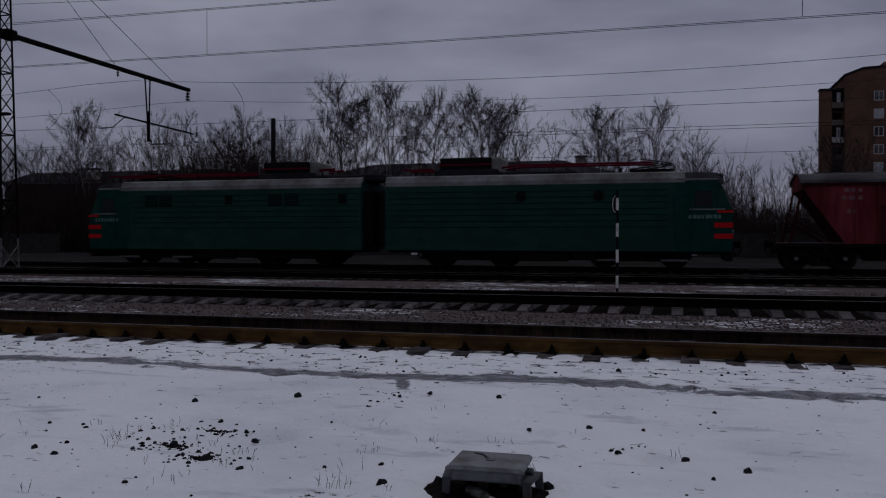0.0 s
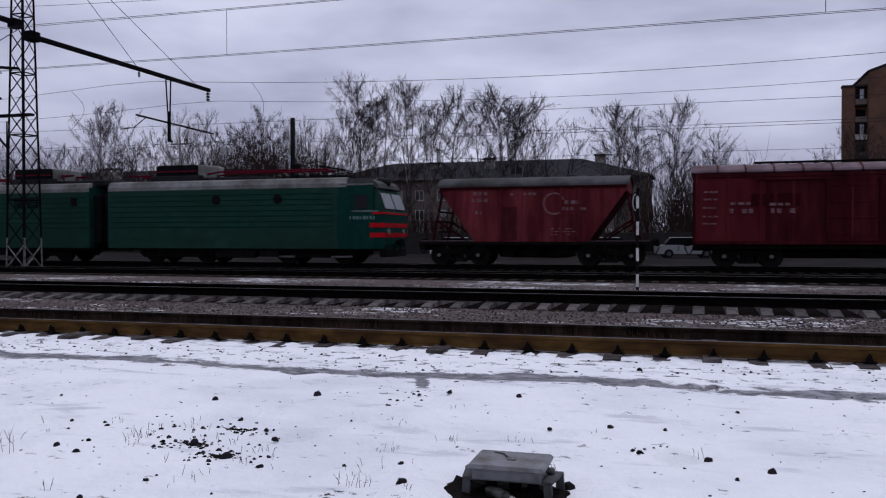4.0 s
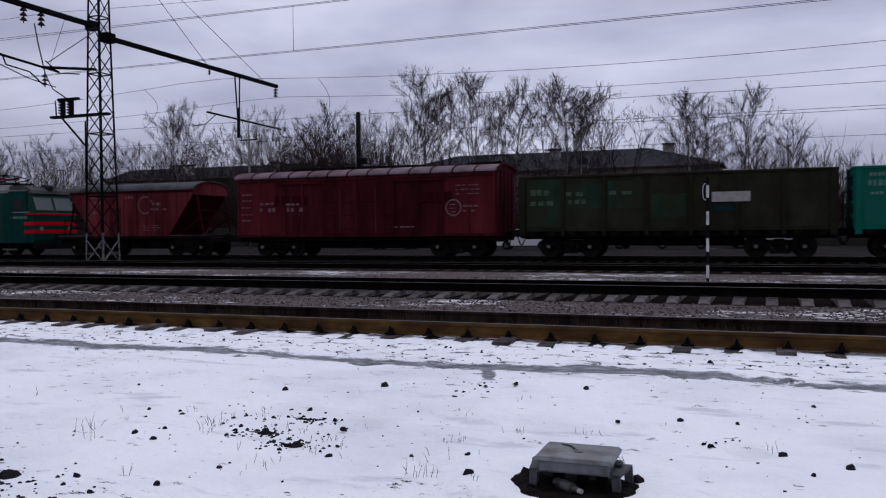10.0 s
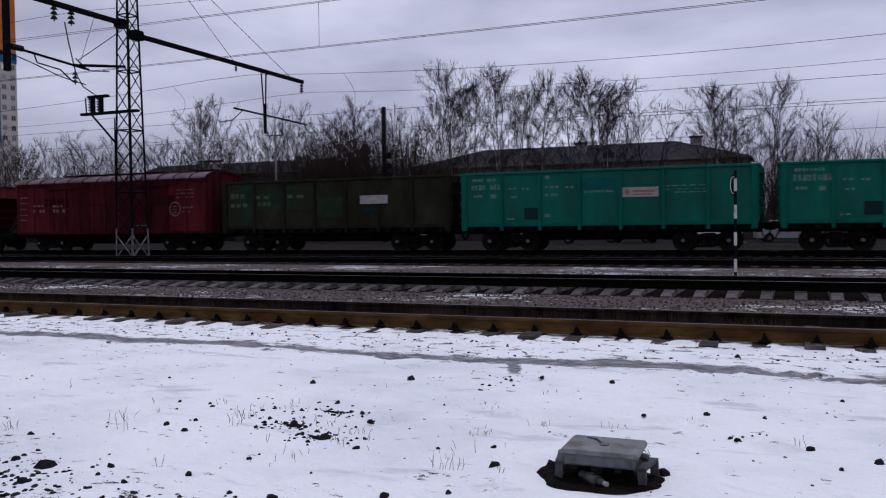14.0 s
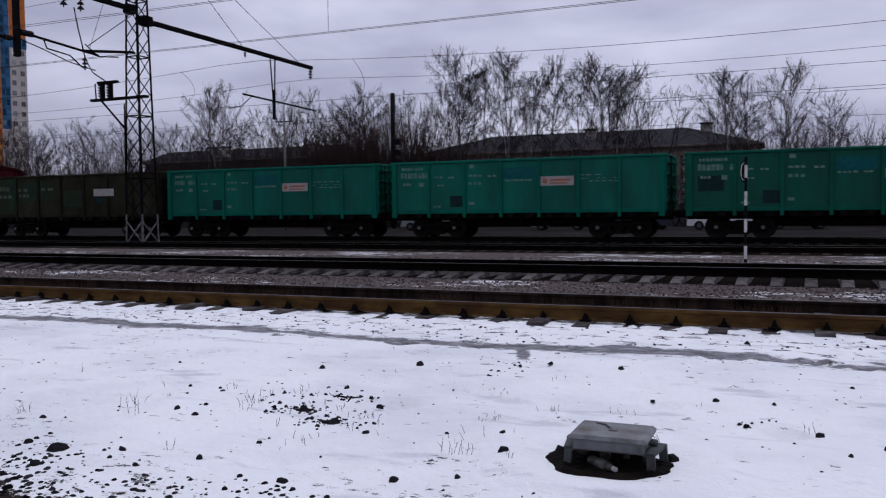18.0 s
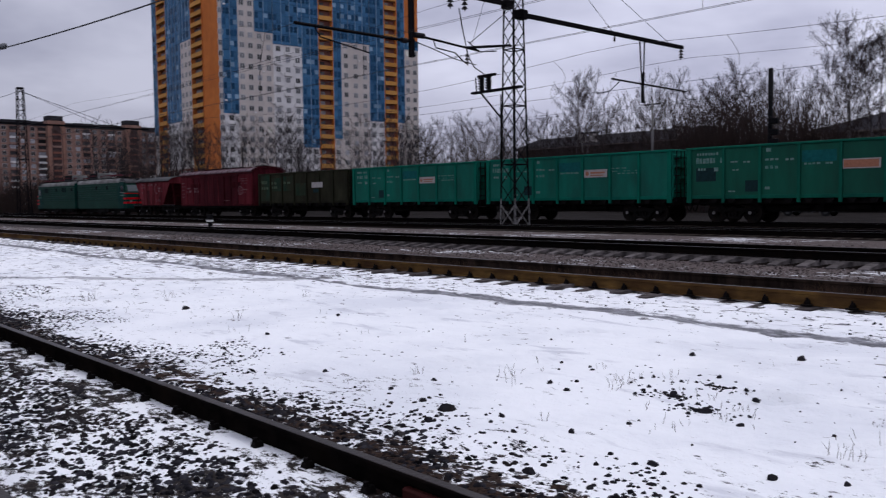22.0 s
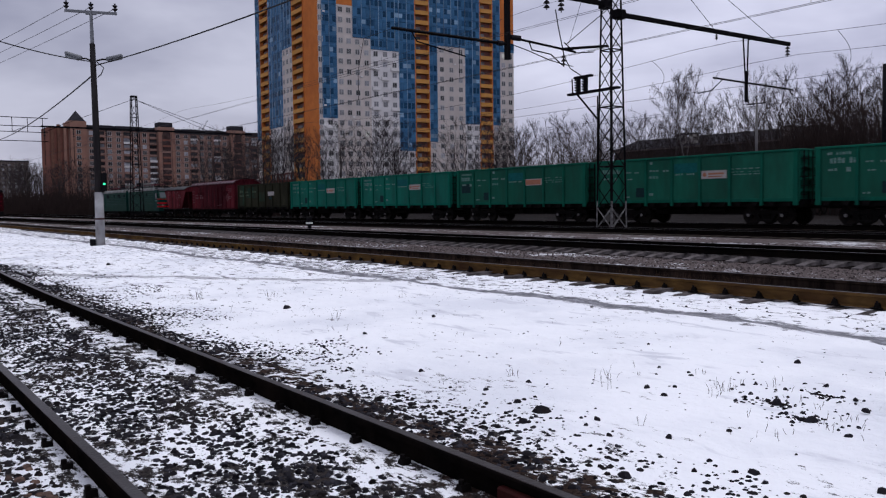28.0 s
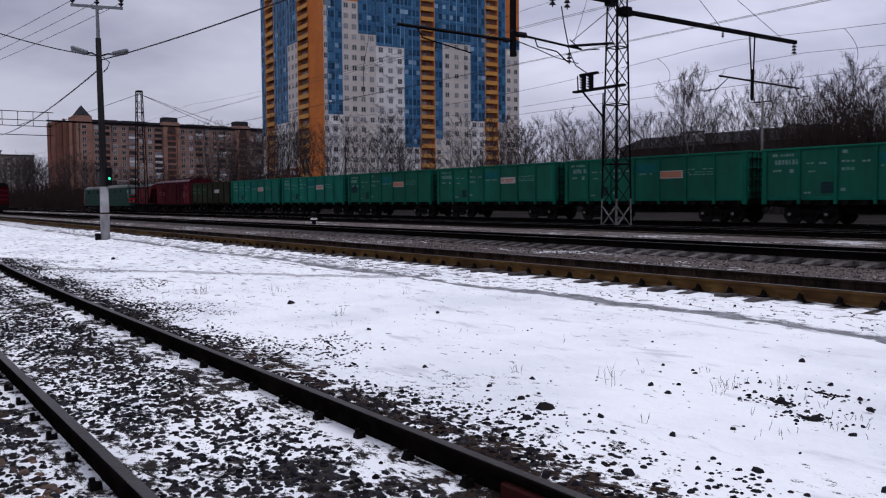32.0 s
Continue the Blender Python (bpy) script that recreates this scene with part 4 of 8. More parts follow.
        part("lettering", stencil([(-h + 0.55, -h + 1.7, 3.22, 0.14, 8), (-h + 0.5, -h + 1.95, 2.84, 0.27, 8), (-h + 0.6, -h + 1.05, 2.50, 0.12, 3), (-h + 1.45, -h + 1.75, 2.45, 0.2, 1),
                                  (-h + 2.3, -h + 2.75, 2.83, 0.07, 2), (-h + 2.95, -h + 3.3, 2.8, 0.09, 2), (-h + 2.4, -h + 2.8, 2.45, 0.07, 2), (-h + 2.2, -h + 2.6, 1.45, 0.08, 2),
                                  (-h + 4.05, -h + 4.35, 3.25, 0.17, 1), (-h + 4.0, -h + 4.7, 2.85, 0.1, 3), (-h + 4.95, -h + 5.4, 2.82, 0.1, 2), (-h + 4.0, -h + 4.7, 2.48, 0.15, 3),
                                  (-h + 4.0, -h + 4.35, 1.55, 0.15, 1), (-h + 5.8, -h + 7.1, 2.6, 0.09, 7), (-h + 9.2, -h + 11.0, 2.78, 0.05, 5), (-h + 9.4, -h + 11.1, 2.5, 0.05, 6), (-h + 9.3, -h + 11.0, 2.63, 0.04, 7)], yf - 0.006, seed), M_MARK, car, "small white stencilled lettering", kind="stuff")
        part("inspection_panel", Mesh().box(-h + 3.05, -h + 3.75, yf - 0.012, yf - 0.003, 1.46, 1.98), M_HATCH, car, "black square panel")
        part("blue_mark", Mesh().box(-h + 5.7, -h + 7.2, yf - 0.006, yf - 0.001, 2.72, 3.22), M_BLUE_PRINT, car, "dark blue faded emblem")
        sign = part("sign_plate", Mesh().box(-h + 7.42, -h + 9.0, yf - 0.02, yf - 0.004, 2.36, 2.78, 0.005), M_PLATE_WHITE, car, "off-white sign plate with an orange print")
        if seed in (22, 24):
            part("orange_print", Mesh().box(-h + 7.5, -h + 8.92, yf - 0.024, yf - 0.0195, 2.41, 2.73), M_PLATE_ORANGE, sign, "faded orange print")
        else:
            m = Mesh().cyl((-h + 7.68, yf - 0.024, 2.57), (-h + 7.68, yf - 0.0195, 2.57), 0.12, 0.12, 10)
            m.box(-h + 7.9, -h + 8.85, yf - 0.024, yf - 0.0195, 2.56, 2.66)
            m.box(-h + 7.9, -h + 8.75, yf - 0.024, yf - 0.0195, 2.44, 2.50)
            part("orange_print", m, M_PLATE_ORANGE, sign, "faded orange print")
        if seed == 22:
            part("dark_patch", Mesh().box(-h + 0.5, -h + 1.55, yf - 0.003, yf - 0.0005, 1.98, 2.62), M_HATCH, car, "dark repainted patch with small lettering")
    TRAIN.append((car, offset + h))
    return car


def boxcar(offset):
    """A covered wagon with a sliding door and an arched sheet roof."""
    L, W, z0, z1 = 13.85, 1.5, 0.96, 3.9
    h = L / 2
    car = thing("covered_wagon", "maroon covered freight wagon with faded red ends and arched roof", "freight wagon", group="wagons of the freight train")
    for s in (-1, 1):
        for x0, x1, mat in ((-h, -h + 2.75, M_RED_WAGON), (-h + 2.75, h - 2.6, M_MAROON), (h - 2.6, h, M_RED_WAGON)):
            part("side_wall", Mesh().box(x0, x1, s * W - 0.04, s * W + 0.04, z0 + 0.1, z1), mat, car)
        for i in range(12):
            x = -h + 0.08 + (L - 0.16) * i / 11
            part("side_post", Mesh().box(x - 0.055, x + 0.055, s * (W + 0.075) - 0.035, s * (W + 0.075) + 0.035, z0 + 0.05, z1 - 0.02, 0.012), M_RED_WAGON if i in (0, 1, 2, 10, 11) else M_MAROON, car)
        for z in (z0 + 0.08, z1 - 0.1):
            part("side_beam", Mesh().box(-h, h, s * (W + 0.06) - 0.05, s * (W + 0.06) + 0.05, z - 0.07, z + 0.07, 0.012), M_MAROON, car)
        y = s * (W + 0.13)
        for x0, x1 in ((-1.9, -0.02), (0.02, 1.9)):
            door = part("sliding_door", Mesh().box(x0, x1, y - 0.03, y + 0.03, z0 + 0.16, z1 - 0.28), M_MAROON, car)
            for k in range(4):
                zz = z0 + 0.4 + k * 0.65
                part("door_rib", Mesh().box(x0 + 0.08, x1 - 0.06, y - 0.055, y + 0.055, zz, zz + 0.07, 0.01), M_MAROON, door)
            part("door_edge", Mesh().box(x0, x0 + 0.07, y - 0.06, y + 0.06, z0 + 0.16, z1 - 0.28, 0.01), M_MAROON, door)
            part("door_bar", Mesh().box((x0 + x1) / 2 - 0.02, (x0 + x1) / 2 + 0.02, y + s * 0.06 - 0.02, y + s * 0.06 + 0.02, z0 + 0.3, z1 - 0.6), M_HOPPER, door, "light worn door bar")
        part("door_track", Mesh().box(-4.6, 4.6, y - 0.06, y + 0.06, z1 - 0.30, z1 - 0.2), M_MAROON, car)
        for xx in (-4.3, -3.3, 3.4, 4.4):
            part("loading_hatch", Mesh().box(xx - 0.42, xx + 0.42, s * (W + 0.06) - 0.025, s * (W + 0.06) + 0.025, 2.55, 3.05, 0.01), M_HOPPER_DARK, car, "closed upper loading hatch")
    for s in (-1, 1):
        m = Mesh().prism([(-W, z0), (W, z0), (W, z1), *arc(0, z1, 0.37, 0, 180, 10, W)[1:-1], (-W, z1)], s * h - 0.04, s * h + 0.04)
        for y in (-0.9, -0.3, 0.3, 0.9):
            m.box(min(s * h, s * (h + 0.1)), max(s * h, s * (h + 0.1)), y - 0.05, y + 0.05, z0, z1 + 0.1)
        part("end_wall", m, M_MAROON, car)
        add_coupler(car, s * h, s)
    n = 13
    for i in range(n):
        x0, x1 = -h - 0.15 + (L + 0.3) * i / n, -h - 0.15 + (L + 0.3) * (i + 1) / n
        outer, inner = arc(0, z1 + 0.03, 0.42, 2, 178, 14, W + 0.16), arc(0, z1 - 0.01, 0.38, 2, 178, 14, W + 0.1)
        part("roof_sheet", Mesh().prism(outer + inner[::-1], x0, x1 - 0.03), M_ROOF_PINK, car, smooth=False)
        seam = arc(0, z1 + 0.04, 0.445, 2, 178, 14, W + 0.19)
        part("roof_seam", Mesh().prism(seam + inner[::-1], x1 - 0.07, x1 - 0.01), M_MAROON, car)
    walkway = Mesh()
    for x0, x1 in ((-h + 2.4, h - 4.3), (h - 1.7, h - 0.1)):
        walkway.box(x0, x1, -0.3, 0.3, z1 + 0.51, z1 + 0.56)
        k = x0 + 0.2
        while k < x1:
            walkway.box(k - 0.03, k + 0.03, -0.26, 0.26, z1 + 0.36, z1 + 0.51)
            k += 1.1
    part("roof_walkway", walkway, M_UNDER, car, "dark roof walkway boards")
    underframe(car, h - 0.1, 0.74, 1.0)
    add_bogies(car, (-h + 2.1, h - 2.1))
    yf = -W - 0.05
    part("emblem", ring(h - 2.02, 2.3, 0.33, 0.07, yf - 0.07, 24), M_MARK_PINK, car, "worn round white emblem")
    part("emblem_bars", stencil([(h - 2.2, h - 1.8, 2.42, 0.05, 1), (h - 2.25, h - 1.8, 2.25, 0.05, 1), (h - 2.15, h - 1.85, 2.08, 0.05, 1), (h - 1.55, h - 0.75, 2.32, 0.09, 3), (h - 1.55, h - 0.75, 2.1, 0.09, 4)], yf - 0.07, 3), M_MARK_PINK, car, kind="stuff")
    part("lettering", stencil([(-h + 0.35, -h + 0.95, 3.1, 0.08, 3), (-h + 0.35, -h + 0.95, 2.8, 0.08, 3), (-h + 0.3, -h + 0.9, 2.45, 0.08, 3), (-h + 0.3, -h + 0.95, 2.1, 0.06, 3), (-h + 0.3, -h + 0.9, 1.8, 0.06, 2), (-h + 1.35, -h + 2.35, 2.25, 0.22, 4),
                              (-h + 1.4, -h + 2.3, 2.6, 0.12, 3), (-h + 2.95, -h + 3.9, 2.25, 0.22, 4), (-h + 2.9, -h + 3.8, 2.55, 0.12, 3), (h - 1.9, h - 0.7, 3.3, 0.06, 4), (h - 1.9, h - 0.7, 3.1, 0.06, 5), (h - 1.9, h - 0.7, 2.9, 0.06, 4), (h - 5.0, h - 3.9, 1.4, 0.06, 4)], yf - 0.08, 5), M_MARK_PINK, car, "faded pinkish stencilled lettering", kind="stuff")
    TRAIN.append((car, offset + h))


def hopper(offset):
    """A covered hopper: an arched roof, sides that taper to the outlets, open end platforms."""
    car = thing("hopper_wagon", "faded red covered hopper wagon with a grey arched roof", "freight wagon", group="wagons of the freight train")
    h, W, ze, z0 = 4.15, 1.5, 3.55, 1.08
    for s in (-1, 1):
        y = s * W
        part("side_wall", Mesh().prism([(-h + 0.05, ze), (-h + 0.05, ze - 0.3), (-h + 1.6, z0), (h - 1.6, z0), (h - 0.05, ze - 0.3), (h - 0.05, ze)], y - 0.03, y + 0.03, "y"), M_HOPPER, car)
        for i, x in enumerate((-h + 2.0, -1.35, -0.45, 0.45, 1.35, h - 2.0)):
            part("side_post", Mesh().box(x - 0.05, x + 0.05, s * (W + 0.06) - 0.035, s * (W + 0.06) + 0.035, z0, ze - 0.12, 0.01), M_HOPPER, car)
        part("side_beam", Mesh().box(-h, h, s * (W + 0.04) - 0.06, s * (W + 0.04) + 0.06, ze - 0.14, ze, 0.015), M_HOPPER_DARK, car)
        part("side_sill", Mesh().box(-h - 1.0, h + 1.0, s * 1.45 - 0.06, s * 1.45 + 0.06, 0.94, 1.10, 0.015), M_UNDER, car)
        part("sill_lip", Mesh().box(-h - 0.95, h + 0.95, s * 1.47 - 0.05, s * 1.47 + 0.05, 1.10, 1.125), M_ROOF_PINK, car, "pale worn sill lip")
    for s in (-1, 1):
        x = s * h
        # slope sheets take a darker red than the side walls
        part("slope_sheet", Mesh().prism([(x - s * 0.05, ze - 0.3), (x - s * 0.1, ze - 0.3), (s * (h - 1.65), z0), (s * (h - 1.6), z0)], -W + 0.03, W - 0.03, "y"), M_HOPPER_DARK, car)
        part("end_wall", Mesh().prism([(-W, ze - 0.3), (W, ze - 0.3), (W, ze), *arc(0, ze, 0.42, 0, 180, 10, W)[1:-1], (-W, ze)], x - 0.04, x + 0.02), M_HOPPER, car)
        fr = Mesh()
        for y in (-1.2, 1.2):
            fr.cyl((x + s * 0.0, y, ze - 0.3), (x + s * 0.45, y, 1.0), 0.06, 0.06, 6)
            fr.cyl((x + s * 0.2, y, 2.0), (x - s * 1.2, y, 1.1), 0.05, 0.05, 6)
            fr.cyl((x + s * 0.75, y, 1.1), (x + s * 0.75, y, 2.0), 0.03, 0.03, 6)
        for z in (1.5, 1.95, 2.4):
            fr.box(min(x + s * 0.1, x + s * 0.2), max(x + s * 0.1, x + s * 0.2), -1.2, 1.2, z, z + 0.07)
        fr.cyl((x + s * 0.75, -1.2, 2.0), (x + s * 0.75, 1.2, 2.0), 0.03, 0.03, 6)
        part("end_platform_frame", fr, M_HOPPER_DARK, car)
        part("platform", Mesh().box(min(x, x + s * 0.95), max(x, x + s * 0.95), -1.45, 1.45, 0.98, 1.05), M_UNDER, car)
        add_coupler(car, x + s * 0.9, s)
    roof = Mesh().prism(arc(0, ze - 0.02, 0.48, 0, 180, 14, W + 0.12) + arc(0, ze - 0.02, 0.43, 180, 0, 14, W + 0.07), -h - 0.12, h + 0.12)
    part("roof", roof, M_ROOF_GREY, car)
    for x in (-3.2, -1.6, 0, 1.6, 3.2):
        part("roof_hatch", Mesh().cyl((x, 0, ze + 0.44), (x, 0, ze + 0.52), 0.3, 0.28, 12), M_ROOF_GREY, car)
    for x in (-1.1, 0, 1.1):
        part("outlet", Mesh().prism([(x - 0.5, z0), (x + 0.5, z0), (x + 0.2, 0.45), (x - 0.2, 0.45)], -0.9, 0.9, "y"), M_UNDER, car, "black discharge outlet")
    underframe(car, h + 0.85, 0.72, 1.0, False)
    add_bogies(car, (-h + 0.75, h - 0.75))
    yf = -W - 0.036
    for x0, x1, zt in ((-1.35, -0.6, 2.62), (1.72, 2.12, 2.3)):
        part("stained_panel", Mesh().box(x0, x1, yf - 0.004, yf + 0.002, z0 + 0.05, zt), M_HOPPER_STAIN, car, "dark stained panel")
    part("emblem", ring(1.05, 2.75, 0.42, 0.07, yf - 0.01, 22, 20, 340), M_MARK_PINK, car, "worn round white emblem")
    part("lettering", stencil([(-2.6, -1.9, 3.15, 0.16, 3), (-2.7, -1.9, 2.85, 0.16, 3), (-0.9, 0.3, 3.12, 0.14, 6), (1.5, 2.6, 2.72, 0.16, 4), (1.55, 2.5, 2.45, 0.14, 5), (0.9, 1.9, 1.62, 0.06, 6), (0.9, 2.0, 1.5, 0.05, 6), (0.9, 1.8, 1.38, 0.05, 5), (-2.5, -2.1, 2.3, 0.16, 2)], yf - 0.01, 11), M_MARK_PINK, car, "faded pinkish stencilled lettering", kind="stuff")
    TRAIN.append((car, offset + h))


def pantograph(parent, x, raised=0.0):
    m = Mesh()
    m.box(x - 0.9, x + 0.9, -0.75, 0.75, 4.22, 4.28)
    for y in (-0.6, 0.6):
        m.cyl((x - 0.9, y, 4.3), (x + 0.9, y * 0.8, 4.42 + raised), 0.03, 0.03, 6)
        m.cyl((x + 0.9, y * 0.8, 4.42 + raised), (x - 0.5, y * 0.9, 4.56 + raised * 1.6), 0.025, 0.025, 6)
    for dx in (-0.15, 0.15):
        m.tube([(x - 0.5 + dx, yy, 4.60 + raised * 1.6 - 0.10 * (abs(yy) > 0.7)) for yy in (-1.0, -0.7, 0, 0.7, 1.0)], 0.03, 6)
    for dx in (-0.7, 0.7):
        for y in (-0.6, 0.6):
            m.cyl((x + dx, y, 3.98), (x + dx, y, 4.22), 0.06, 0.06, 8)
    part("pantograph", m, M_BLACK, parent, "black folded pantograph")


def locomotive(offset, L, cab):
    """One half of a two-section electric locomotive; cab: the end (-1 or 1) that carries the cab."""
    W, z0, ze, zr = 1.55, 0.74, 3.66, 3.98
    h = L / 2
    car = thing("electric_locomotive", "dark green ribbed electric locomotive section with red end stripes", "locomotive", group="sections of the locomotive")
    c = cab
    nose = c * h
    # body sides
    for s in (-1, 1):
        x0, x1 = sorted((-c * h, c * (h - 2.3)))
        part("side_wall", Mesh().box(x0, x1, s * W - 0.04, s * W + 0.04, z0, ze), M_LOCO, car)
        x0, x1 = sorted((c * (h - 2.3), c * (h - 0.55)))
        part("cab_side", Mesh().box(x0, x1, s * W - 0.045, s * W + 0.045, z0, ze + 0.05), M_LOCO_DARK, car)
        for k in range(7):
            z = 1.80 + k * 0.262
            a, b = sorted((-c * (h - 0.15), c * (h - 2.6)))
            part("side_rib", Mesh().prism([(s * (W + 0.035), z - 0.035), (s * (W + 0.07), z - 0.012), (s * (W + 0.07), z + 0.012), (s * (W + 0.035), z + 0.035)], a, b), M_LOCO_DARK, car)
        a, b = sorted((-c * h, c * (h - 1.9)))
        part("roof_edge_band", Mesh().prism([(s * (W + 0.05), ze - 0.02), (s * (W + 0.05), ze + 0.16), (s * (W - 0.08), ze + 0.40), (s * (W - 0.26), ze + 0.46), (s * (W - 0.26), ze - 0.02)], a, b), M_LOCO_WHITE, car, "pale grey roof edge band")
        wx = [-3.75, -2.92, 0.55, 3.0, 3.85, 6.45] if c < 0 else [-1.26, 2.09]
        for i, x in enumerate(wx):
            if c > 0:
                part("porthole", Mesh().cyl((x, s * (W + 0.02), 3.12), (x, s * (W + 0.085), 3.12), 0.23, 0.23, 16), M_BLACK, car, "round dark side window")
            elif i in (2, 5):
                part("side_window", Mesh().box(x - 0.2, x + 0.2, s * (W + 0.05) - 0.04, s * (W + 0.05) + 0.04, 2.92, 3.36, 0.03), M_BLACK, car, "small square dark side window")
            else:
                w = part("louvre", Mesh().box(x - 0.35, x + 0.35, s * (W + 0.05) - 0.04, s * (W + 0.05) + 0.04, 2.84, 3.40, 0.02), M_BLACK, car, "black ventilation louvre")
                for q in range(4):
                    part("louvre_slat", Mesh().box(x - 0.33, x + 0.33, s * (W + 0.10) - 0.012, s * (W + 0.10) + 0.012, 2.90 + q * 0.125, 2.94 + q * 0.125), M_LOCO_DARK, w)
        xw = c * (h - 1.15)
        part("cab_window", Mesh().box(xw - 0.36, xw + 0.36, s * (W + 0.03) - 0.03, s * (W + 0.03) + 0.03, 2.58, 3.28, 0.05), M_WINDOW, car, "dark cab side window")
        part("cab_door", Mesh().box(c * (h - 2.05) - 0.32, c * (h - 2.05) + 0.32, s * (W + 0.035) - 0.03, s * (W + 0.035) + 0.03, 1.2, 3.2, 0.03), M_LOCO_DARK, car)
        part("handrail", Mesh().cyl((c * (h - 1.62), s * (W + 0.1), 1.3), (c * (h - 1.62), s * (W + 0.1), 2.9), 0.02, 0.02, 6), M_LOCO_DARK, car)
        part("number_bars", stencil([(xw - 0.75, xw + 0.75, 2.12, 0.17, 9)], s * (W + 0.056) if s > 0 else -(W + 0.052), 4), M_MARK, car, "worn white lettering", kind="stuff")
        part("cab_stripe", Mesh().box(*sorted((c * (h - 1.7), c * (h - 0.3))), s * (W + 0.05) - 0.012, s * (W + 0.05) + 0.012, 2.48, 2.53), M_LOCO_WHITE, car, "thin pale stripe")
        part("skirt_box", Mesh().box(-1.4, 0.8, s * 1.35 - 0.12, s * 1.35 + 0.12, 0.28, z0, 0.03), M_UNDER, car)
        part("sand_box", Mesh().box(1.0, 2.0, s * 1.35 - 0.12, s * 1.35 + 0.12, 0.34, z0, 0.03), M_UNDER, car)
    # cab nose: raked windscreen above, stripes below
    part("nose_lower", Mesh().prism([(nose - c * 0.55, z0), (nose - c * 0.05, z0), (nose, z0 + 0.2), (nose, 2.45), (nose - c * 0.55, 2.55)], -W, W, "y"), M_LOCO_DARK, car)
    part("nose_upper", Mesh().prism([(nose - c * 0.55, 2.45), (nose - c * 0.02, 2.45), (nose - c * 0.42, 3.5), (nose - c * 0.75, 3.62), (nose - c * 1.0, 3.62)], -W + 0.06, W - 0.06, "y"), M_LOCO, car)
    for s in (-1, 1):
        y0, y1 = sorted((s * 0.08, s * 1.36))
        part("windscreen", Mesh().prism([(nose - c * 0.05, 2.62), (nose - c * 0.005, 2.62), (nose - c * 0.285, 3.36), (nose - c * 0.33, 3.36)], y0, y1, "y"), M_WINDSHIELD, car, "pale reflecting windscreen")
        part("headlight", Mesh().cyl((nose - c * 0.05, s * 1.05, 1.55), (nose + c * 0.06, s * 1.05, 1.55), 0.14, 0.12, 12), M_CAP, car)
        for z in (1.28, 1.74):
            part("red_stripe", Mesh().box(*sorted((nose - c * 0.72, nose + c * 0.012)), *sorted((s * 0.9, s * (W + 0.055))), z, z + 0.21), M_RED_STRIPE, car, "bright red end stripe")
    part("red_stripe", Mesh().box(*sorted((nose - c * 0.60, nose + c * 0.014)), -W - 0.05, W + 0.05, 2.36, 2.45), M_RED_STRIPE, car, "bright red end stripe")
    for z in (1.28, 1.74):
        part("red_stripe", Mesh().box(*sorted((nose - c * 0.05, nose + c * 0.014)), -0.9, 0.9, z, z + 0.21), M_RED_STRIPE, car, "bright red end stripe")
    cap = [(c * (h - 2.3), ze - 0.02), (c * (h - 0.55), ze - 0.02), (c * (h - 0.42), 3.52), (c * (h - 0.32), 3.60), (c * (h - 0.40), 3.80), (c * (h - 0.65), 3.98), (c * (h - 1.1), 4.06), (c * (h - 2.3), 4.06)]
    part("cab_roof", Mesh().prism(cap, -W + 0.1, W - 0.1, "y"), M_ROOF_GREY, car, "grey rounded cab roof")
    for s in (-1, 1):
        part("cab_eave", Mesh().box(*sorted((c * (h - 2.3), c * (h - 0.6))), *sorted((s * (W - 0.1), s * (W + 0.05))), ze + 0.05, ze + 0.13, 0.02), M_LOCO_WHITE, car, "pale cab eave strip")
    part("top_headlight", Mesh().cyl((nose - c * 0.9, 0, 3.98), (nose - c * 0.30, 0, 3.92), 0.2, 0.17, 12), M_LOCO_ROOF, car)
    part("rear_wall", Mesh().box(-c * h - 0.04, -c * h + 0.04, -W, W, z0, ze + 0.2), M_LOCO_DARK, car)
    part("gangway", Mesh().box(*sorted((-c * h, -c * (h + 0.45))), -1.3, 1.3, 0.9, 3.55, 0.1), M_BLACK, car, "black gangway bellows")
    # roof
    x0, x1 = sorted((-c * h, c * (h - 0.7)))
    part("roof", Mesh().prism([(-W + 0.18, ze), (W - 0.18, ze), (W - 0.2, ze + 0.27), (0.8, zr + 0.05), (-0.8, zr + 0.05), (-W + 0.2, ze + 0.27)], x0, x1), M_LOCO_ROOF, car)
    bx = c * (-h + 4.05) if c < 0 else -h + 3.65
    part("cooling_box", Mesh().box(bx - 1.5, bx + 1.5, -1.0, 1.0, 4.0, 4.42, 0.05), M_LOCO_ROOF, car)
    part("resistor_cowl", Mesh().box(bx - 1.25, bx + 1.15, -0.95, 0.95, 4.3, 4.96, 0.04), M_BLACK, car, "black resistor cowl")
    part("cowl_end", Mesh().box(bx + 1.16, bx + 1.6, -0.9, 0.9, 4.25, 4.95, 0.06), M_LOCO_WHITE, car, "grey cowl end")
    part("red_cowl_band", Mesh().box(bx - 1.3, bx + 1.15, -1.01, -0.94, 4.60, 4.67), M_RED_BUS, car, "dark red bar across the cowl")
    part("roof_duct", Mesh().box(*sorted((bx + 1.8, bx + 5.0)), -0.9, 0.9, 3.98, 4.3, 0.06), M_LOCO_ROOF, car)
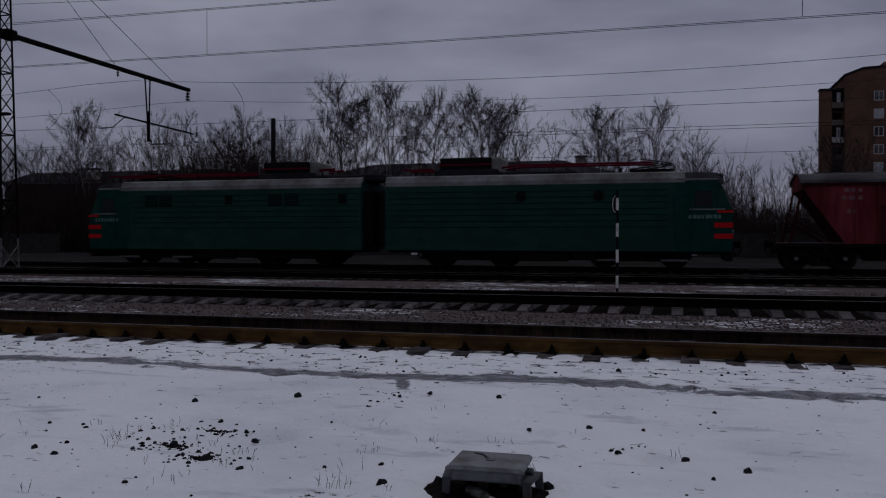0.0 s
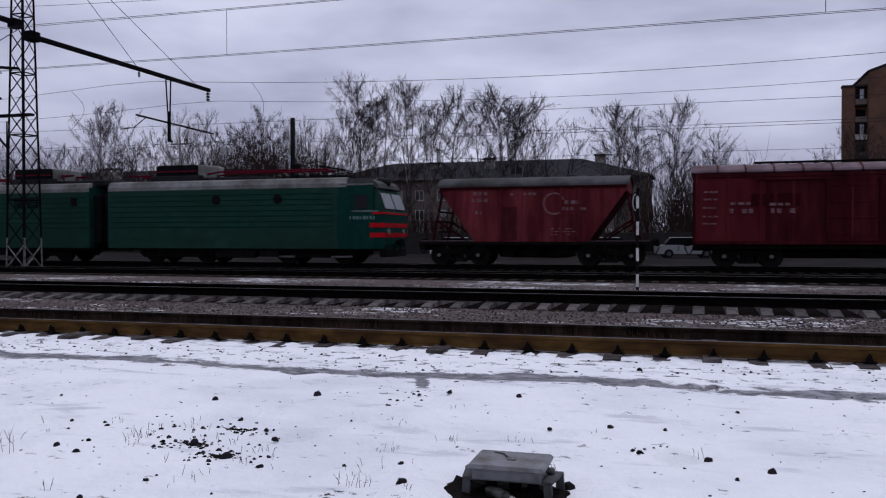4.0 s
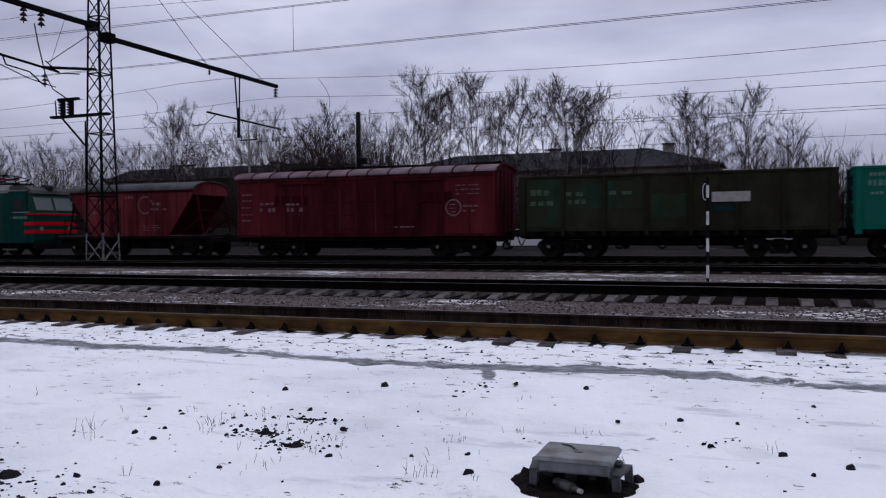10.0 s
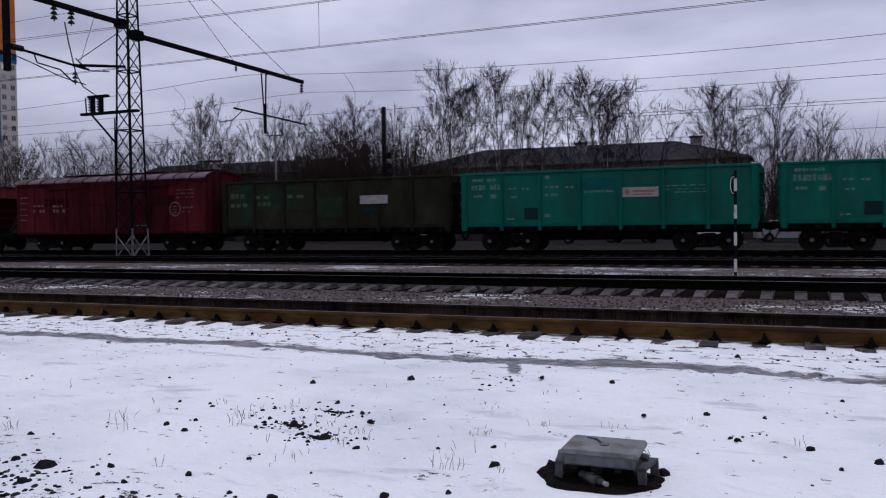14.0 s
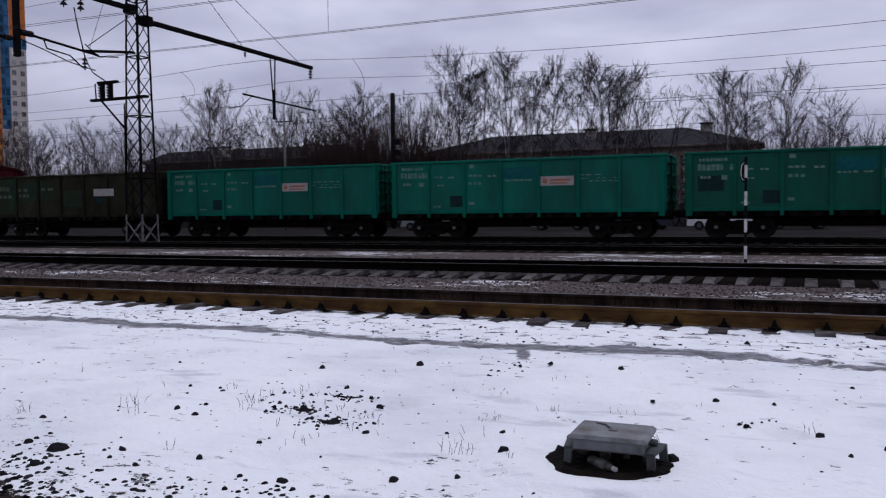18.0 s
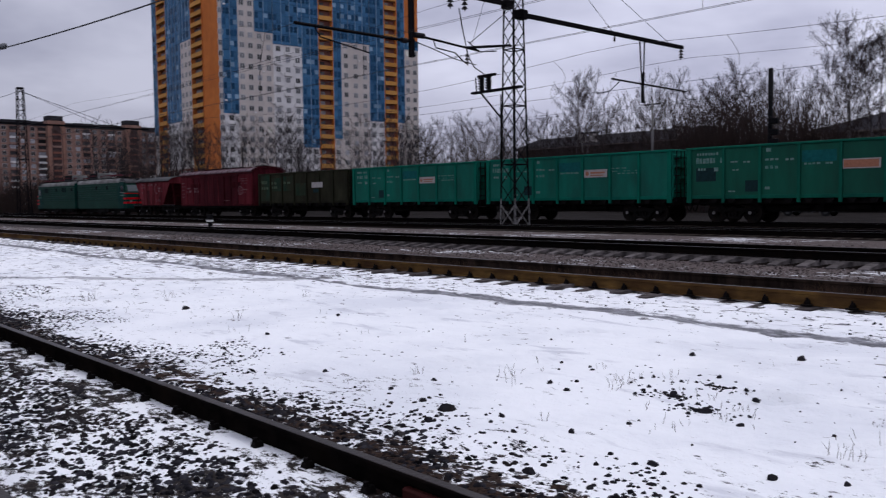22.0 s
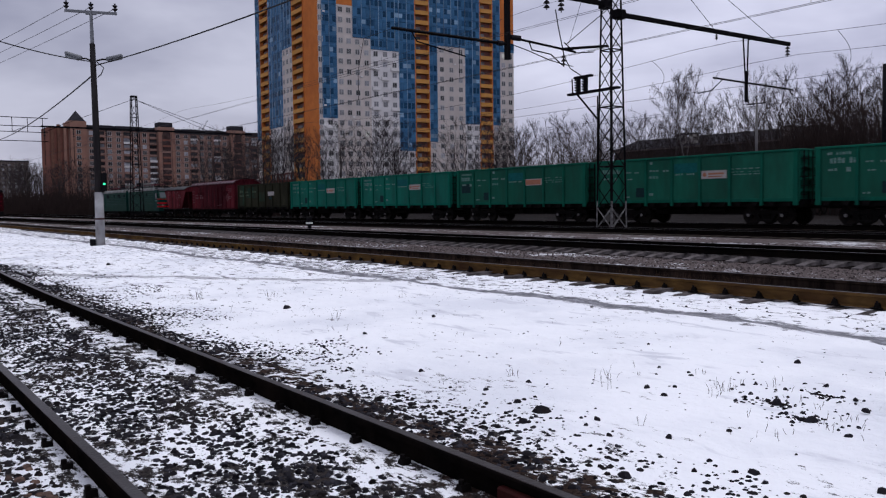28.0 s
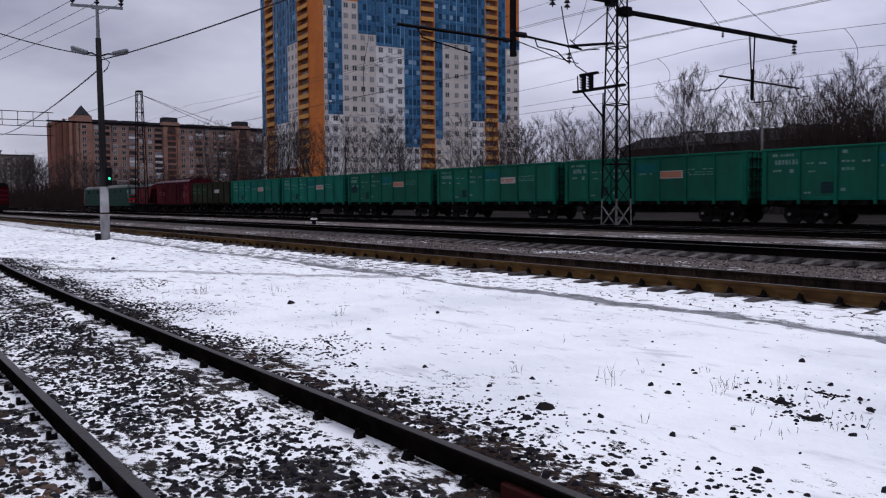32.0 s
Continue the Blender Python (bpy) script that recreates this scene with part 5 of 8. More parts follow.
    for y in (-0.7, 0.4):
        part("busbar", Mesh().tube([(-h + 0.6, y, 4.45), (bx - 1.6, y, 4.45)], 0.05, 6), M_RED_BUS, car, "dark red roof busbar")
        part("busbar", Mesh().tube([(bx + 1.5, y, 4.46), (bx + 2.4, y, 4.58), (h - 3.2, y, 4.58)], 0.05, 6), M_RED_BUS, car, "dark red roof busbar")
        for k in range(6):
            xx = -h + 1.2 + k * (L - 3.5) / 5
            part("bus_insulator", Mesh().cyl((xx, y, 4.0), (xx, y, 4.45), 0.05, 0.035, 6), M_BLACK, car)
    pantograph(car, c * (h - 3.3), 0.12 if c > 0 else 0.0)
    part("horn", Mesh().cyl((c * (h - 1.4), 0.5, zr + 0.1), (c * (h - 0.9), 0.5, zr + 0.14), 0.05, 0.09, 8), M_CAP, car)
    # frame and running gear
    part("frame", Mesh().box(-h + 0.1, h - 0.1, -1.4, 1.4, 0.62, z0 + 0.02), M_UNDER, car)
    part("buffer_beam", Mesh().box(*sorted((nose - c * 0.3, nose + c * 0.02)), -1.45, 1.45, 0.35, z0, 0.03), M_UNDER, car)
    for k in (-1, 1):
        bx2 = k * 3.75
        b = part("bogie", Mesh().prism([(-2.2, 0.42), (-1.0, 0.3), (1.0, 0.3), (2.2, 0.42), (2.2, 0.72), (0.5, 0.82), (-0.5, 0.82), (-2.2, 0.72)], -1.18, -1.0, "y").mirror_y().box(-0.4, 0.4, -1.1, 1.1, 0.45, 0.75), M_UNDER, car, at=pose(bx2, 0, 0))
        for wx in (-1.5, 1.5):
            for s in (-1, 1):
                part("axle_box", Mesh().box(wx - 0.24, wx + 0.24, *sorted((s * 1.3, s * 1.0)), 0.42, 0.84, 0.05), M_UNDER, b)
                part("axle_spring", Mesh().box(wx - 0.55, wx + 0.55, *sorted((s * 1.24, s * 1.1)), 0.30, 0.40, 0.03), M_CAP if k * c > 0 else M_UNDER, b)
            home = pose(wx, 0, 0.625)
            WHEELSETS.append((part("wheelset", WHEELSET_LOCO, None, b, at=home), home, 0.625))
    add_coupler(car, nose, c)
    TRAIN.append((car, offset + h))


locomotive(-73.35, 14.75, -1)
locomotive(-57.4, 15.12, 1)
hopper(-39.6)
boxcar(-28.5)
gondola("weathered olive-brown open gondola wagon with an off-white plate", M_OLIVE, M_OLIVE_DARK, -13.5, 1, M_OLIVE_GREEN)
for k in range(7):
    gondola("teal green open gondola wagon with a white and orange sign plate", M_TEAL if k < 2 else M_TEAL_GREEN, M_TEAL_DARK if k < 2 else M_TEAL_GREEN_DARK, 13.79 * k + 0.05, 20 + k)

# ---- masts, wires and poles ----
def bar(a, b, w=0.05):
    return Mesh().cyl(a, b, w, w, 4)


def lattice_mast(x, y, height, base, top, label, white=0.0):
    """Four tapering legs, rings and diagonals."""
    ob = thing("lattice_mast", label, "catenary mast", group="catenary masts")
    half = lambda z: (base + (top - base) * z / height) / 2
    cor = lambda k, z: (x + half(z) * (1, 1, -1, -1)[k % 4], y + half(z) * (1, -1, -1, 1)[k % 4], z)
    for k in range(4):
        if white:
            part("leg_foot", bar(cor(k, 0), cor(k, white), 0.05), M_MAST_WHITE, ob, "flaking white painted leg foot")
        part("leg", bar(cor(k, white), cor(k, height), 0.066), M_MAST, ob)
    levels, z = [0.0], 0.0
    while z < height - 0.8:
        z += 0.55 + half(z) * 1.05
        levels.append(min(z, height))
    for i, (a, b) in enumerate(zip(levels, levels[1:])):
        mat = M_MAST_WHITE if b <= white + 0.4 else M_MAST
        for k in range(4):
            if i == 0 or b <= white + 0.4:
                part("cross_brace", bar(cor(k, a), cor(k + 1, b), 0.034), mat, ob)
                part("cross_brace", bar(cor(k + 1, a), cor(k, b), 0.034), mat, ob)
            else:
                part("cross_brace", bar(cor(k + i % 2, a), cor(k + 1 - i % 2, b), 0.034), mat, ob)
            if i % 3 == 2:
                part("ring_bar", bar(cor(k, b), cor(k + 1, b), 0.035), M_MAST, ob)
    part("footing", Mesh().box(x - base / 2 - 0.2, x + base / 2 + 0.2, y - base / 2 - 0.2, y + base / 2 + 0.2, -0.1, 0.06, 0.03), M_FENCE, ob, "grey concrete footing")
    part("cap", Mesh().box(x - top / 2 - 0.05, x + top / 2 + 0.05, y - top / 2 - 0.05, y + top / 2 + 0.05, height - 0.15, height + 0.05, 0.02), M_MAST, ob)
    return ob


def insulator_mesh(p, n=3, r=0.13, h=0.15, down=True):
    m = Mesh()
    x, y, z = p
    s = -1 if down else 1
    m.cyl((x, y, z), (x, y, z + s * (n * h + 0.1)), 0.03, 0.03, 6)
    for k in range(n):
        zz = z + s * (0.08 + k * h)
        m.cyl((x, y, zz), (x, y, zz + s * h * 0.55), r * 0.5, r, 10)
    return m


MX, MY = -31.55, 34.0
mast = lattice_mast(MX - 0.08, MY - 0.06, 17.5, 1.12, 0.54, "dark lattice steel catenary mast with white painted feet", 1.5)
# the beam over the train's tracks and the stays that hold it
part("crossbeam", Mesh().box(MX - 0.1, MX + 0.1, MY + 0.4, 50.5, 11.38, 11.62, 0.02), M_MAST, mast, "dark steel crossbeam")
part("beam_end_block", Mesh().box(MX - 0.25, MX + 0.25, MY + 0.16, MY + 0.8, 11.25, 11.75, 0.05), M_MAST, mast)
part("crossbeam", Mesh().box(MX - 0.1, MX + 0.1, 22.5, MY - 0.4, 11.8, 12.04, 0.02), M_MAST, mast, "dark steel crossbeam")
part("beam_end_block", Mesh().box(MX - 0.25, MX + 0.25, MY - 0.9, MY - 0.35, 11.65, 12.1, 0.05), M_MAST, mast)
for y in (42.7, 48.9):
    part("stay", bar((MX, MY, 17.4), (MX, y, 11.6), 0.022), M_WIRE, mast)
part("stay", bar((MX, MY, 17.4), (MX, 25.0, 12.0), 0.022), M_WIRE, mast)
for dx in (-0.18, 0.18):
    part("hanger", bar((MX + dx, 45.8, 11.4), (MX, 45.9, 7.6), 0.055), M_MAST, mast)
part("hanger", Mesh().box(MX - 0.06, MX + 0.06, 45.78, 45.98, 7.5, 9.4), M_MAST, mast)
part("bracket_arm", bar((MX, 42.6, 8.75), (MX, 51.0, 8.6), 0.06), M_MAST, mast)
part("steady_arm", Mesh().tube([(MX - 0.1, 43.6, 8.7), (MX - 0.6, 43.2, 8.1), (MX - 1.4, 43.0, 8.0)], 0.03, 6), M_MAST, mast)
part("steady_arm", Mesh().tube([(MX + 0.1, 50.4, 8.6), (MX + 0.6, 50.0, 8.0), (MX + 1.6, 49.5, 7.8)], 0.03, 6), M_MAST, mast)
part("insulator", insulator_mesh((MX, 42.9, 11.38), 2, 0.10, 0.14), M_INSUL, mast)
part("insulator", insulator_mesh((MX, 50.3, 11.38), 3, 0.17, 0.2), M_INSUL, mast)
# towards the nearer tracks
part("hanger", Mesh().box(MX - 0.11, MX + 0.11, 26.5, 26.72, 8.4, 12.0), M_MAST, mast)
part("bracket_arm", bar((MX, 20.0, 9.2), (MX, 26.5, 9.15), 0.075), M_MAST, mast)
part("insulator", Mesh().cyl((MX, 26.0, 9.15), (MX, 26.3, 9.15), 0.13, 0.13, 8), M_INSUL, mast)
part("insulator", Mesh().cyl((MX, 26.8, 9.5), (MX, 27.4, 9.5), 0.14, 0.14, 8), M_INSUL, mast)
part("bracket_arm", bar((MX, 26.7, 9.5), (MX, 31.2, 9.2), 0.06), M_MAST, mast)
part("bracket_arm", bar((MX, 30.2, 9.25), (MX, 33.6, 9.75), 0.07), M_MAST, mast)
part("steady_arm", Mesh().tube([(MX, 28.0, 9.45), (MX + 0.1, 28.1, 9.0), (MX + 0.3, 29.2, 8.85), (MX + 0.4, 29.8, 8.4)], 0.035, 6), M_MAST, mast)
part("steady_arm", Mesh().tube([(MX, 21.0, 9.2), (MX + 0.2, 21.2, 8.7), (MX + 0.6, 23.6, 8.2)], 0.035, 6), M_MAST, mast)
part("steady_arm", Mesh().tube([(MX, 30.4, 9.6), (MX + 0.2, 31.0, 9.1), (MX + 0.5, 32.0, 9.2)], 0.03, 6), M_MAST, mast)
for y in (29.2, 30.2):
    part("insulator", insulator_mesh((MX, y, 11.85), 3, 0.17, 0.22), M_INSUL, mast)
part("feeder_cable", Mesh().tube([(MX, 29.8, 11.2), (MX, 30.0, 10.3), (MX, 30.4, 8.9), (MX - 0.8, 31.6, 8.5), (MX - 1.8, 33.4, 8.4)], 0.03, 6), M_WIRE, mast)
part("insulator", insulator_mesh((MX, 30.35, 9.0), 3, 0.14, 0.18), M_INSUL, mast)
part("platform", Mesh().box(MX - 2.75, MX + 0.95, MY - 0.75, MY - 0.45, 7.38, 7.50), M_MAST, mast, "dark equipment platform")
part("platform_strut", bar((MX - 2.1, MY - 0.6, 7.4), (MX - 0.6, MY - 0.55, 5.9), 0.06), M_MAST, mast)
for x in (MX - 2.15, MX - 1.6):
    part("switch_column", insulator_mesh((x, MY - 0.6, 7.5), 5, 0.15, 0.14, False), M_INSUL, mast)
    part("switch_pole", Mesh().box(x + 0.1, x + 0.26, MY - 0.7, MY - 0.5, 7.5, 8.35, 0.03), M_MAST, mast)
part("switch_rod", bar((MX - 2.45, MY - 0.6, 7.5), (MX - 2.5, MY - 0.6, 8.3), 0.05), M_MAST, mast)
part("switch_head", Mesh().box(MX - 2.3, MX - 0.95, MY - 0.72, MY - 0.48, 8.25, 8.38, 0.03), M_MAST, mast)
part("stay", bar((MX, MY - 0.5, 11.6), (MX, 30.5, 9.5), 0.022), M_WIRE, mast)
part("stay", bar((MX, 31.6, 11.75), (MX, 30.7, 9.5), 0.014), M_WIRE, mast)
part("feeder_cable", Mesh().tube([(MX, 26.7, 9.2), (MX, 28.0, 8.95), (MX, 29.4, 8.62), (MX, 30.4, 8.5), (MX, 31.0, 8.45)], 0.025, 6), M_WIRE, mast)
part("wire_clamp", Mesh().tube([(MX, 20.1, 9.2), (MX, T2 + 0.3, 8.6), (MX, T2, 7.17), (MX, T2, 5.95)], 0.012, 5), M_WIRE, mast)
part("service_pipe", bar((MX - 0.9, MY - 0.3, 0.0), (MX - 0.85, MY - 0.3, 7.2), 0.05), M_MAST, mast)

far_mast = lattice_mast(-121.0, 34.2, 17.0, 1.5, 0.7, "dark lattice steel catenary mast farther along the line", 0.0)
part("crossbeam", Mesh().box(-121.12, -120.88, 22.2, 51.5, 12.2, 12.42), M_MAST, far_mast, "long dark crossbeam")
for y in (24, 46, 52):
    part("stay", bar((-121, 34.2, 16.6), (-121 + (y - 34) * 0.2, y, 12.3 if y != 52 else 9.0), 0.03), M_WIRE, far_mast)


for y in (22.6, 26.2, 29.0, 30.4):
    part("insulator", insulator_mesh((-121, y, 12.2), 4, 0.16, 0.3), M_INSUL, far_mast)
    part("hanger", bar((-121, y, 10.9), (-121, y, 7.2 if y < 28 else 8.5), 0.04), M_MAST, far_mast)
gantry = thing("portal_gantry", "dark lattice gantry beam over the yard's far tracks", "gantry")
GX = -104.0
for z in (11.7, 10.75, 10.1, 9.1):
    part("gantry_rail", Mesh().box(GX - 0.06, GX + 0.06, 5.0, 19.8, z - 0.035, z + 0.035), M_MAST, gantry)
for k in range(10):
    y = 5.2 + 1.56 * k
    part("gantry_upright", bar((GX, y, 10.1), (GX, y, 11.7), 0.035), M_MAST, gantry)
    if k % 2:
        part("gantry_brace", bar((GX, y, 10.1), (GX, y + 1.5, 10.75), 0.03), M_MAST, gantry)
for y in (5.1,):
    part("gantry_leg", bar((GX, y, -0.1), (GX, y, 11.7), 0.10), M_MAST, gantry)


def wire(y, z, sag, mat=M_WIRE, r=0.014, span=55.0, x0=-230, x1=55, label="thin overhead wire along the tracks"):
    ks = int((MX - x0) // span) + 1
    pts, x = [], x0
    n = 90
    for i in range(n + 1):
        x = x0 + (x1 - x0) * i / n
        u = ((x - MX) / span) % 1.0
        pts.append((x, y, z - sag * 4 * u * (1 - u)))
    m = Mesh()
    vs, fs = [], []
    for p in pts:
        vs += [(p[0], p[1] + r, p[2] - r * 0.6), (p[0], p[1] - r, p[2] - r * 0.6), (p[0], p[1], p[2] + r)]
    for k in range(n):
        fs += [(k * 3 + i, k * 3 + (i + 1) % 3, k * 3 + 3 + (i + 1) % 3, k * 3 + 3 + i) for i in range(3)]
    m.add(vs, fs)
    return thing("overhead_wire", label, "wire", group="overhead wires", m=m, mat=mat)


# contact and carrier wires of the four tracks, near to far
wire(T2 - 0.03, 5.97, 0.02, r=0.0067)
wire(T2 + 0.03, 5.955, 0.02, r=0.0067)
wire(T2 - 0.04, 7.21, 0.16, r=0.0067)
wire(T2 + 0.04, 7.13, 0.08, r=0.0067)
wire(T3, 6.06, 0.03, r=0.0090)
wire(29.5, 11.55, 0.7, r=0.0090)
wire(42.9, 10.8, 1.05, r=0.0135)
wire(49.95, 10.72, 0.9, r=0.0135)
wire(T4 - 0.1, 6.38, 0.03, r=0.0112)
wire(T4 + 0.1, 6.27, 0.03, r=0.0112)
wire(45.8, 5.95, 0.03, r=0.0112)


def carrier_z(x, z, sag):
    u = ((x - MX) / 55.0) % 1.0
    return z - sag * 4 * u * (1 - u)


for x, out, drop in ((-36.46, 1.0, 2.4), (-24.07, 0.75, 1.75)):
    z = carrier_z(x, 10.8, 1.05)
    pts = [(x + out * math.sin(math.pi * k / 12 * (1.0 if drop > 2 else 0.6)), 42.9, z - drop * k / 12) for k in range(13)]
    thing("jumper_wire", "thin bowed jumper wire hanging from an overhead wire", "wire", group="jumper wires", m=Mesh().tube(pts, 0.013, 4), mat=M_WIRE)
for x in (-10.9, 2.5, -24.3, -52.0, -66.0):
    thing("dropper_wire", "thin upright dropper between overhead wires", "wire", group="dropper wires", m=bar((x, T2 - 0.035, 5.96), (x, T2 - 0.035, carrier_z(x, 7.21, 0.16)), 0.007), mat=M_WIRE)

# ---- the lamp pole beside the snow field ----
lp = thing("lamp_pole", "dark street lamp pole with a white base and two lamps", "lamp pole")
PX, PY = -35.0, 8.36
part("pole_base", Mesh().cyl((PX, PY, -0.1), (PX, PY, 2.1), 0.185, 0.165, 14), M_POLE_CONC, lp, "weathered white concrete base", smooth=True)
part("base_band", Mesh().cyl((PX, PY, 1.02), (PX, PY, 1.08), 0.184, 0.184, 14), M_PATCH_RED, lp, "thin red band")
part("pole", Mesh().cyl((PX, PY, 2.0), (PX, PY - 0.05, 7.9), 0.145, 0.105, 12), M_POLE_WOOD, lp, smooth=True)
part("pole_top", Mesh().cyl((PX, PY - 0.05, 7.8), (PX, PY - 0.06, 9.15), 0.075, 0.06, 10), M_GALV, lp, "galvanised top tube")
ax, ay = 0.24, 0.97
part("crossarm", Mesh().box(-0.95, 0.95, -0.04, 0.04, -0.05, 0.05).box(-0.2, 0.2, -0.05, 0.05, -0.1, 0.0), M_GALV, lp, at=pose(PX, PY - 0.06, 9.12, 0, 0, 76))
for k in (-0.88, 0.0, 0.88):
    part("pin_insulator", insulator_mesh((PX + ax * k, PY - 0.06 + ay * k, 9.15), 2, 0.11, 0.13, False), M_INSUL, lp)
for s in (-1, 1):
    c = Vector((PX + s * ax * 0.74, PY + s * ay * 0.74, 7.36))
    turn = Matrix.Translation(c) @ pose(0, 0, 0, 0, 0, 76 if s > 0 else 256) @ pose(0, 0, 0, 0, -16, 0)
    head = part("lamp_head", Mesh().box(-0.32, 0.34, -0.14, 0.14, -0.02, 0.12, 0.05), M_GALV, lp, "grey lamp head", at=turn)
    part("lamp_glass", Mesh().box(-0.22, 0.31, -0.11, 0.11, -0.08, -0.02, 0.03), M_LAMP_GLASS, head, "milky lamp glass")
    part("lamp_arm", Mesh().tube([(PX, PY - 0.04, 7.2), (PX + s * ax * 0.3, PY + s * ay * 0.3, 7.32), (PX + s * ax * 0.6, PY + s * ay * 0.6, 7.30)], 0.035, 6), M_POLE_WOOD, lp)
part("cable_loop", Mesh().tube([(PX, PY + 0.1, 7.2), (PX, PY + 0.35, 7.0), (PX, PY + 0.25, 6.75), (PX, PY + 0.1, 6.6)], 0.02, 5), M_WIRE, lp)
part("signal_head", Mesh().box(PX - 0.02, PX + 0.2, PY + 0.06, PY + 0.28, 2.14, 2.86, 0.03), M_BLACK, lp, "black signal head")
part("signal_lens", Mesh().cyl((PX + 0.2, PY + 0.17, 2.42), (PX + 0.24, PY + 0.165, 2.42), 0.045, 0.045, 12), M_GREEN_LIGHT, lp, "lit green signal lens")
part("cable_box", Mesh().box(PX - 0.12, PX + 0.1, PY - 0.38, PY - 0.2, -0.05, 0.26, 0.02), M_BLACK, lp, "small black cable box")


def free_wire(a, b, sag, r, label="black cable strung from the lamp pole", mat=M_WIRE):
    a, b = Vector(a), Vector(b)
    pts = [a.lerp(b, k / 16) - Vector((0, 0, sag * 4 * (k / 16) * (1 - k / 16))) for k in range(17)]
    thing("strung_cable", label, "cable", group="cables from the lamp pole", m=Mesh().tube(pts, r, 5), mat=mat)


free_wire((PX, PY, 7.05), (-4.7, 12.7, 8.2), 0.45, 0.024)
free_wire((PX, PY, 7.2), (-24.4, 0.0, 6.9), 0.3, 0.02)
free_wire((PX, PY, 6.75), (-89, 12.3, 7.9), 0.4, 0.03)
for k in (-0.88, 0.0, 0.88):
    free_wire((PX + ax * k, PY + ay * k, 9.35), (-120 + ax * k, -6 + ay * k, 10.5), 1.2, 0.012, "thin grey cable strung from the pole's insulators", M_WIRE_PALE)

# ---- striped marker post ----
mk = thing("marker_post", "black and white striped track marker post with a narrow oval plate", "marker post")
zz = [0.0, 0.11, 0.46, 0.83, 1.19, 1.56, 1.93, 2.30, 2.64, 2.86]
for k, (a, b) in enumerate(zip(zz, zz[1:])):
    part("post_stripe", Mesh().cyl((-1.49, 24.1, a), (-1.49, 24.1, b), 0.04, 0.04, 10), M_WHITE if k % 2 else M_BLACK, mk, "white stripe" if k % 2 else "black stripe")
oval = lambda rx, rz: [(-1.55 + rx * math.cos(a), 2.47 + rz * math.sin(a)) for a in [k * math.pi / 10 for k in range(20)]]
part("oval_plate", Mesh().prism(oval(0.10, 0.29), 24.15, 24.17, "y"), M_BLACK, mk, "black oval plate")
rim = [p for q in zip(oval(0.08, 0.24), oval(0.06, 0.215)) for p in q]
n = len(rim)
vs = [(x, y, z) for x, z in rim for y in (24.14, 24.15)]
part("plate_rim", Mesh().add(vs, [(4 * i, 4 * i + 2, (4 * i + 6) % (2 * n), (4 * i + 4) % (2 * n)) for i in range(n // 2)]), M_WHITE, mk, "thin white line on the plate")

# ---- dwarf signal ----
ds = thing("dwarf_signal", "small black and white dwarf signal beside the track", "signal")
part("signal_stem", Mesh().box(-48.5, -48.3, 24.2, 24.4, 0.0, 0.2, 0.02), M_BLACK, ds)
part("signal_case", Mesh().box(-48.55, -48.22, 24.14, 24.42, 0.2, 0.72, 0.04), M_BLACK, ds, "black signal case")
part("signal_band", Mesh().box(-48.56, -48.2, 24.13, 24.43, 0.3, 0.42), M_WHITE, ds, "white band")
part("signal_hood", Mesh().box(-48.57, -48.19, 24.12, 24.44, 0.66, 0.74, 0.02), M_BLACK, ds)
part("signal_face", Mesh().box(-48.22, -48.18, 24.18, 24.37, 0.44, 0.64), M_BLACK, ds, "black lens panel")

# ---- tall dark flue and small pole behind the train ----
fl = thing("steel_flue", "tall black steel flue behind the railway", "flue")
part("flue_pipe", Mesh().cyl((-33.3, 66.4, 0), (-33.3, 66.4, 11.85), 0.21, 0.20, 12), M_BLACK, fl, smooth=True)
for z in (5.6, 6.4, 7.3):
    part("flue_bracket", Mesh().box(-33.2, -32.5, 66.0, 66.4, z, z + 0.5, 0.05), M_BLACK, fl)
gp = thing("utility_pole", "grey concrete utility pole with a small crossarm", "utility pole")
part("pole", Mesh().cyl((-41.35, 61.6, 0), (-41.35, 61.6, 9.6), 0.13, 0.09, 10), M_POLE_GREY, gp, smooth=True)
part("crossarm", Mesh().box(-42.2, -40.5, 61.55, 61.65, 9.3, 9.4), M_MAST, gp)
for x in (-42.1, -41.35, -40.6):
    part("pin_insulator", insulator_mesh((x, 61.6, 9.4), 2, 0.1, 0.14, False), M_INSUL, gp)

# ---- buildings ----
def window_frame(w, h, t=0.1):
    """The frame of a window with one mullion, one connected mesh in the local xz plane."""
    xs, zs = [-w / 2 - t, -w / 2, -t / 2, t / 2, w / 2, w / 2 + t], [-t, 0, h, h + t]
    idx = lambda i, j, k: (i * 4 + j) * 2 + k
    vs = [(x, y, z) for x in xs for z in zs for y in (-0.08, 0.05)]
    solid = lambda i, j: 0 <= i < 5 and 0 <= j < 3 and not (j == 1 and i in (1, 3))
    fs = []
    for i in range(5):
        for j in range(3):
            if not solid(i, j):
                continue
            fs.append((idx(i, j, 0), idx(i + 1, j, 0), idx(i + 1, j + 1, 0), idx(i, j + 1, 0)))
            for di, dj, p, q in ((-1, 0, (i, j), (i, j + 1)), (1, 0, (i + 1, j), (i + 1, j + 1)), (0, -1, (i, j), (i + 1, j)), (0, 1, (i, j + 1), (i + 1, j + 1))):
                if not solid(i + di, j + dj):
                    fs.append((idx(*p, 0), idx(*q, 0), idx(*q, 1), idx(*p, 1)))
    return Mesh().add(vs, fs).data("window", M_FRAME_WHITE)


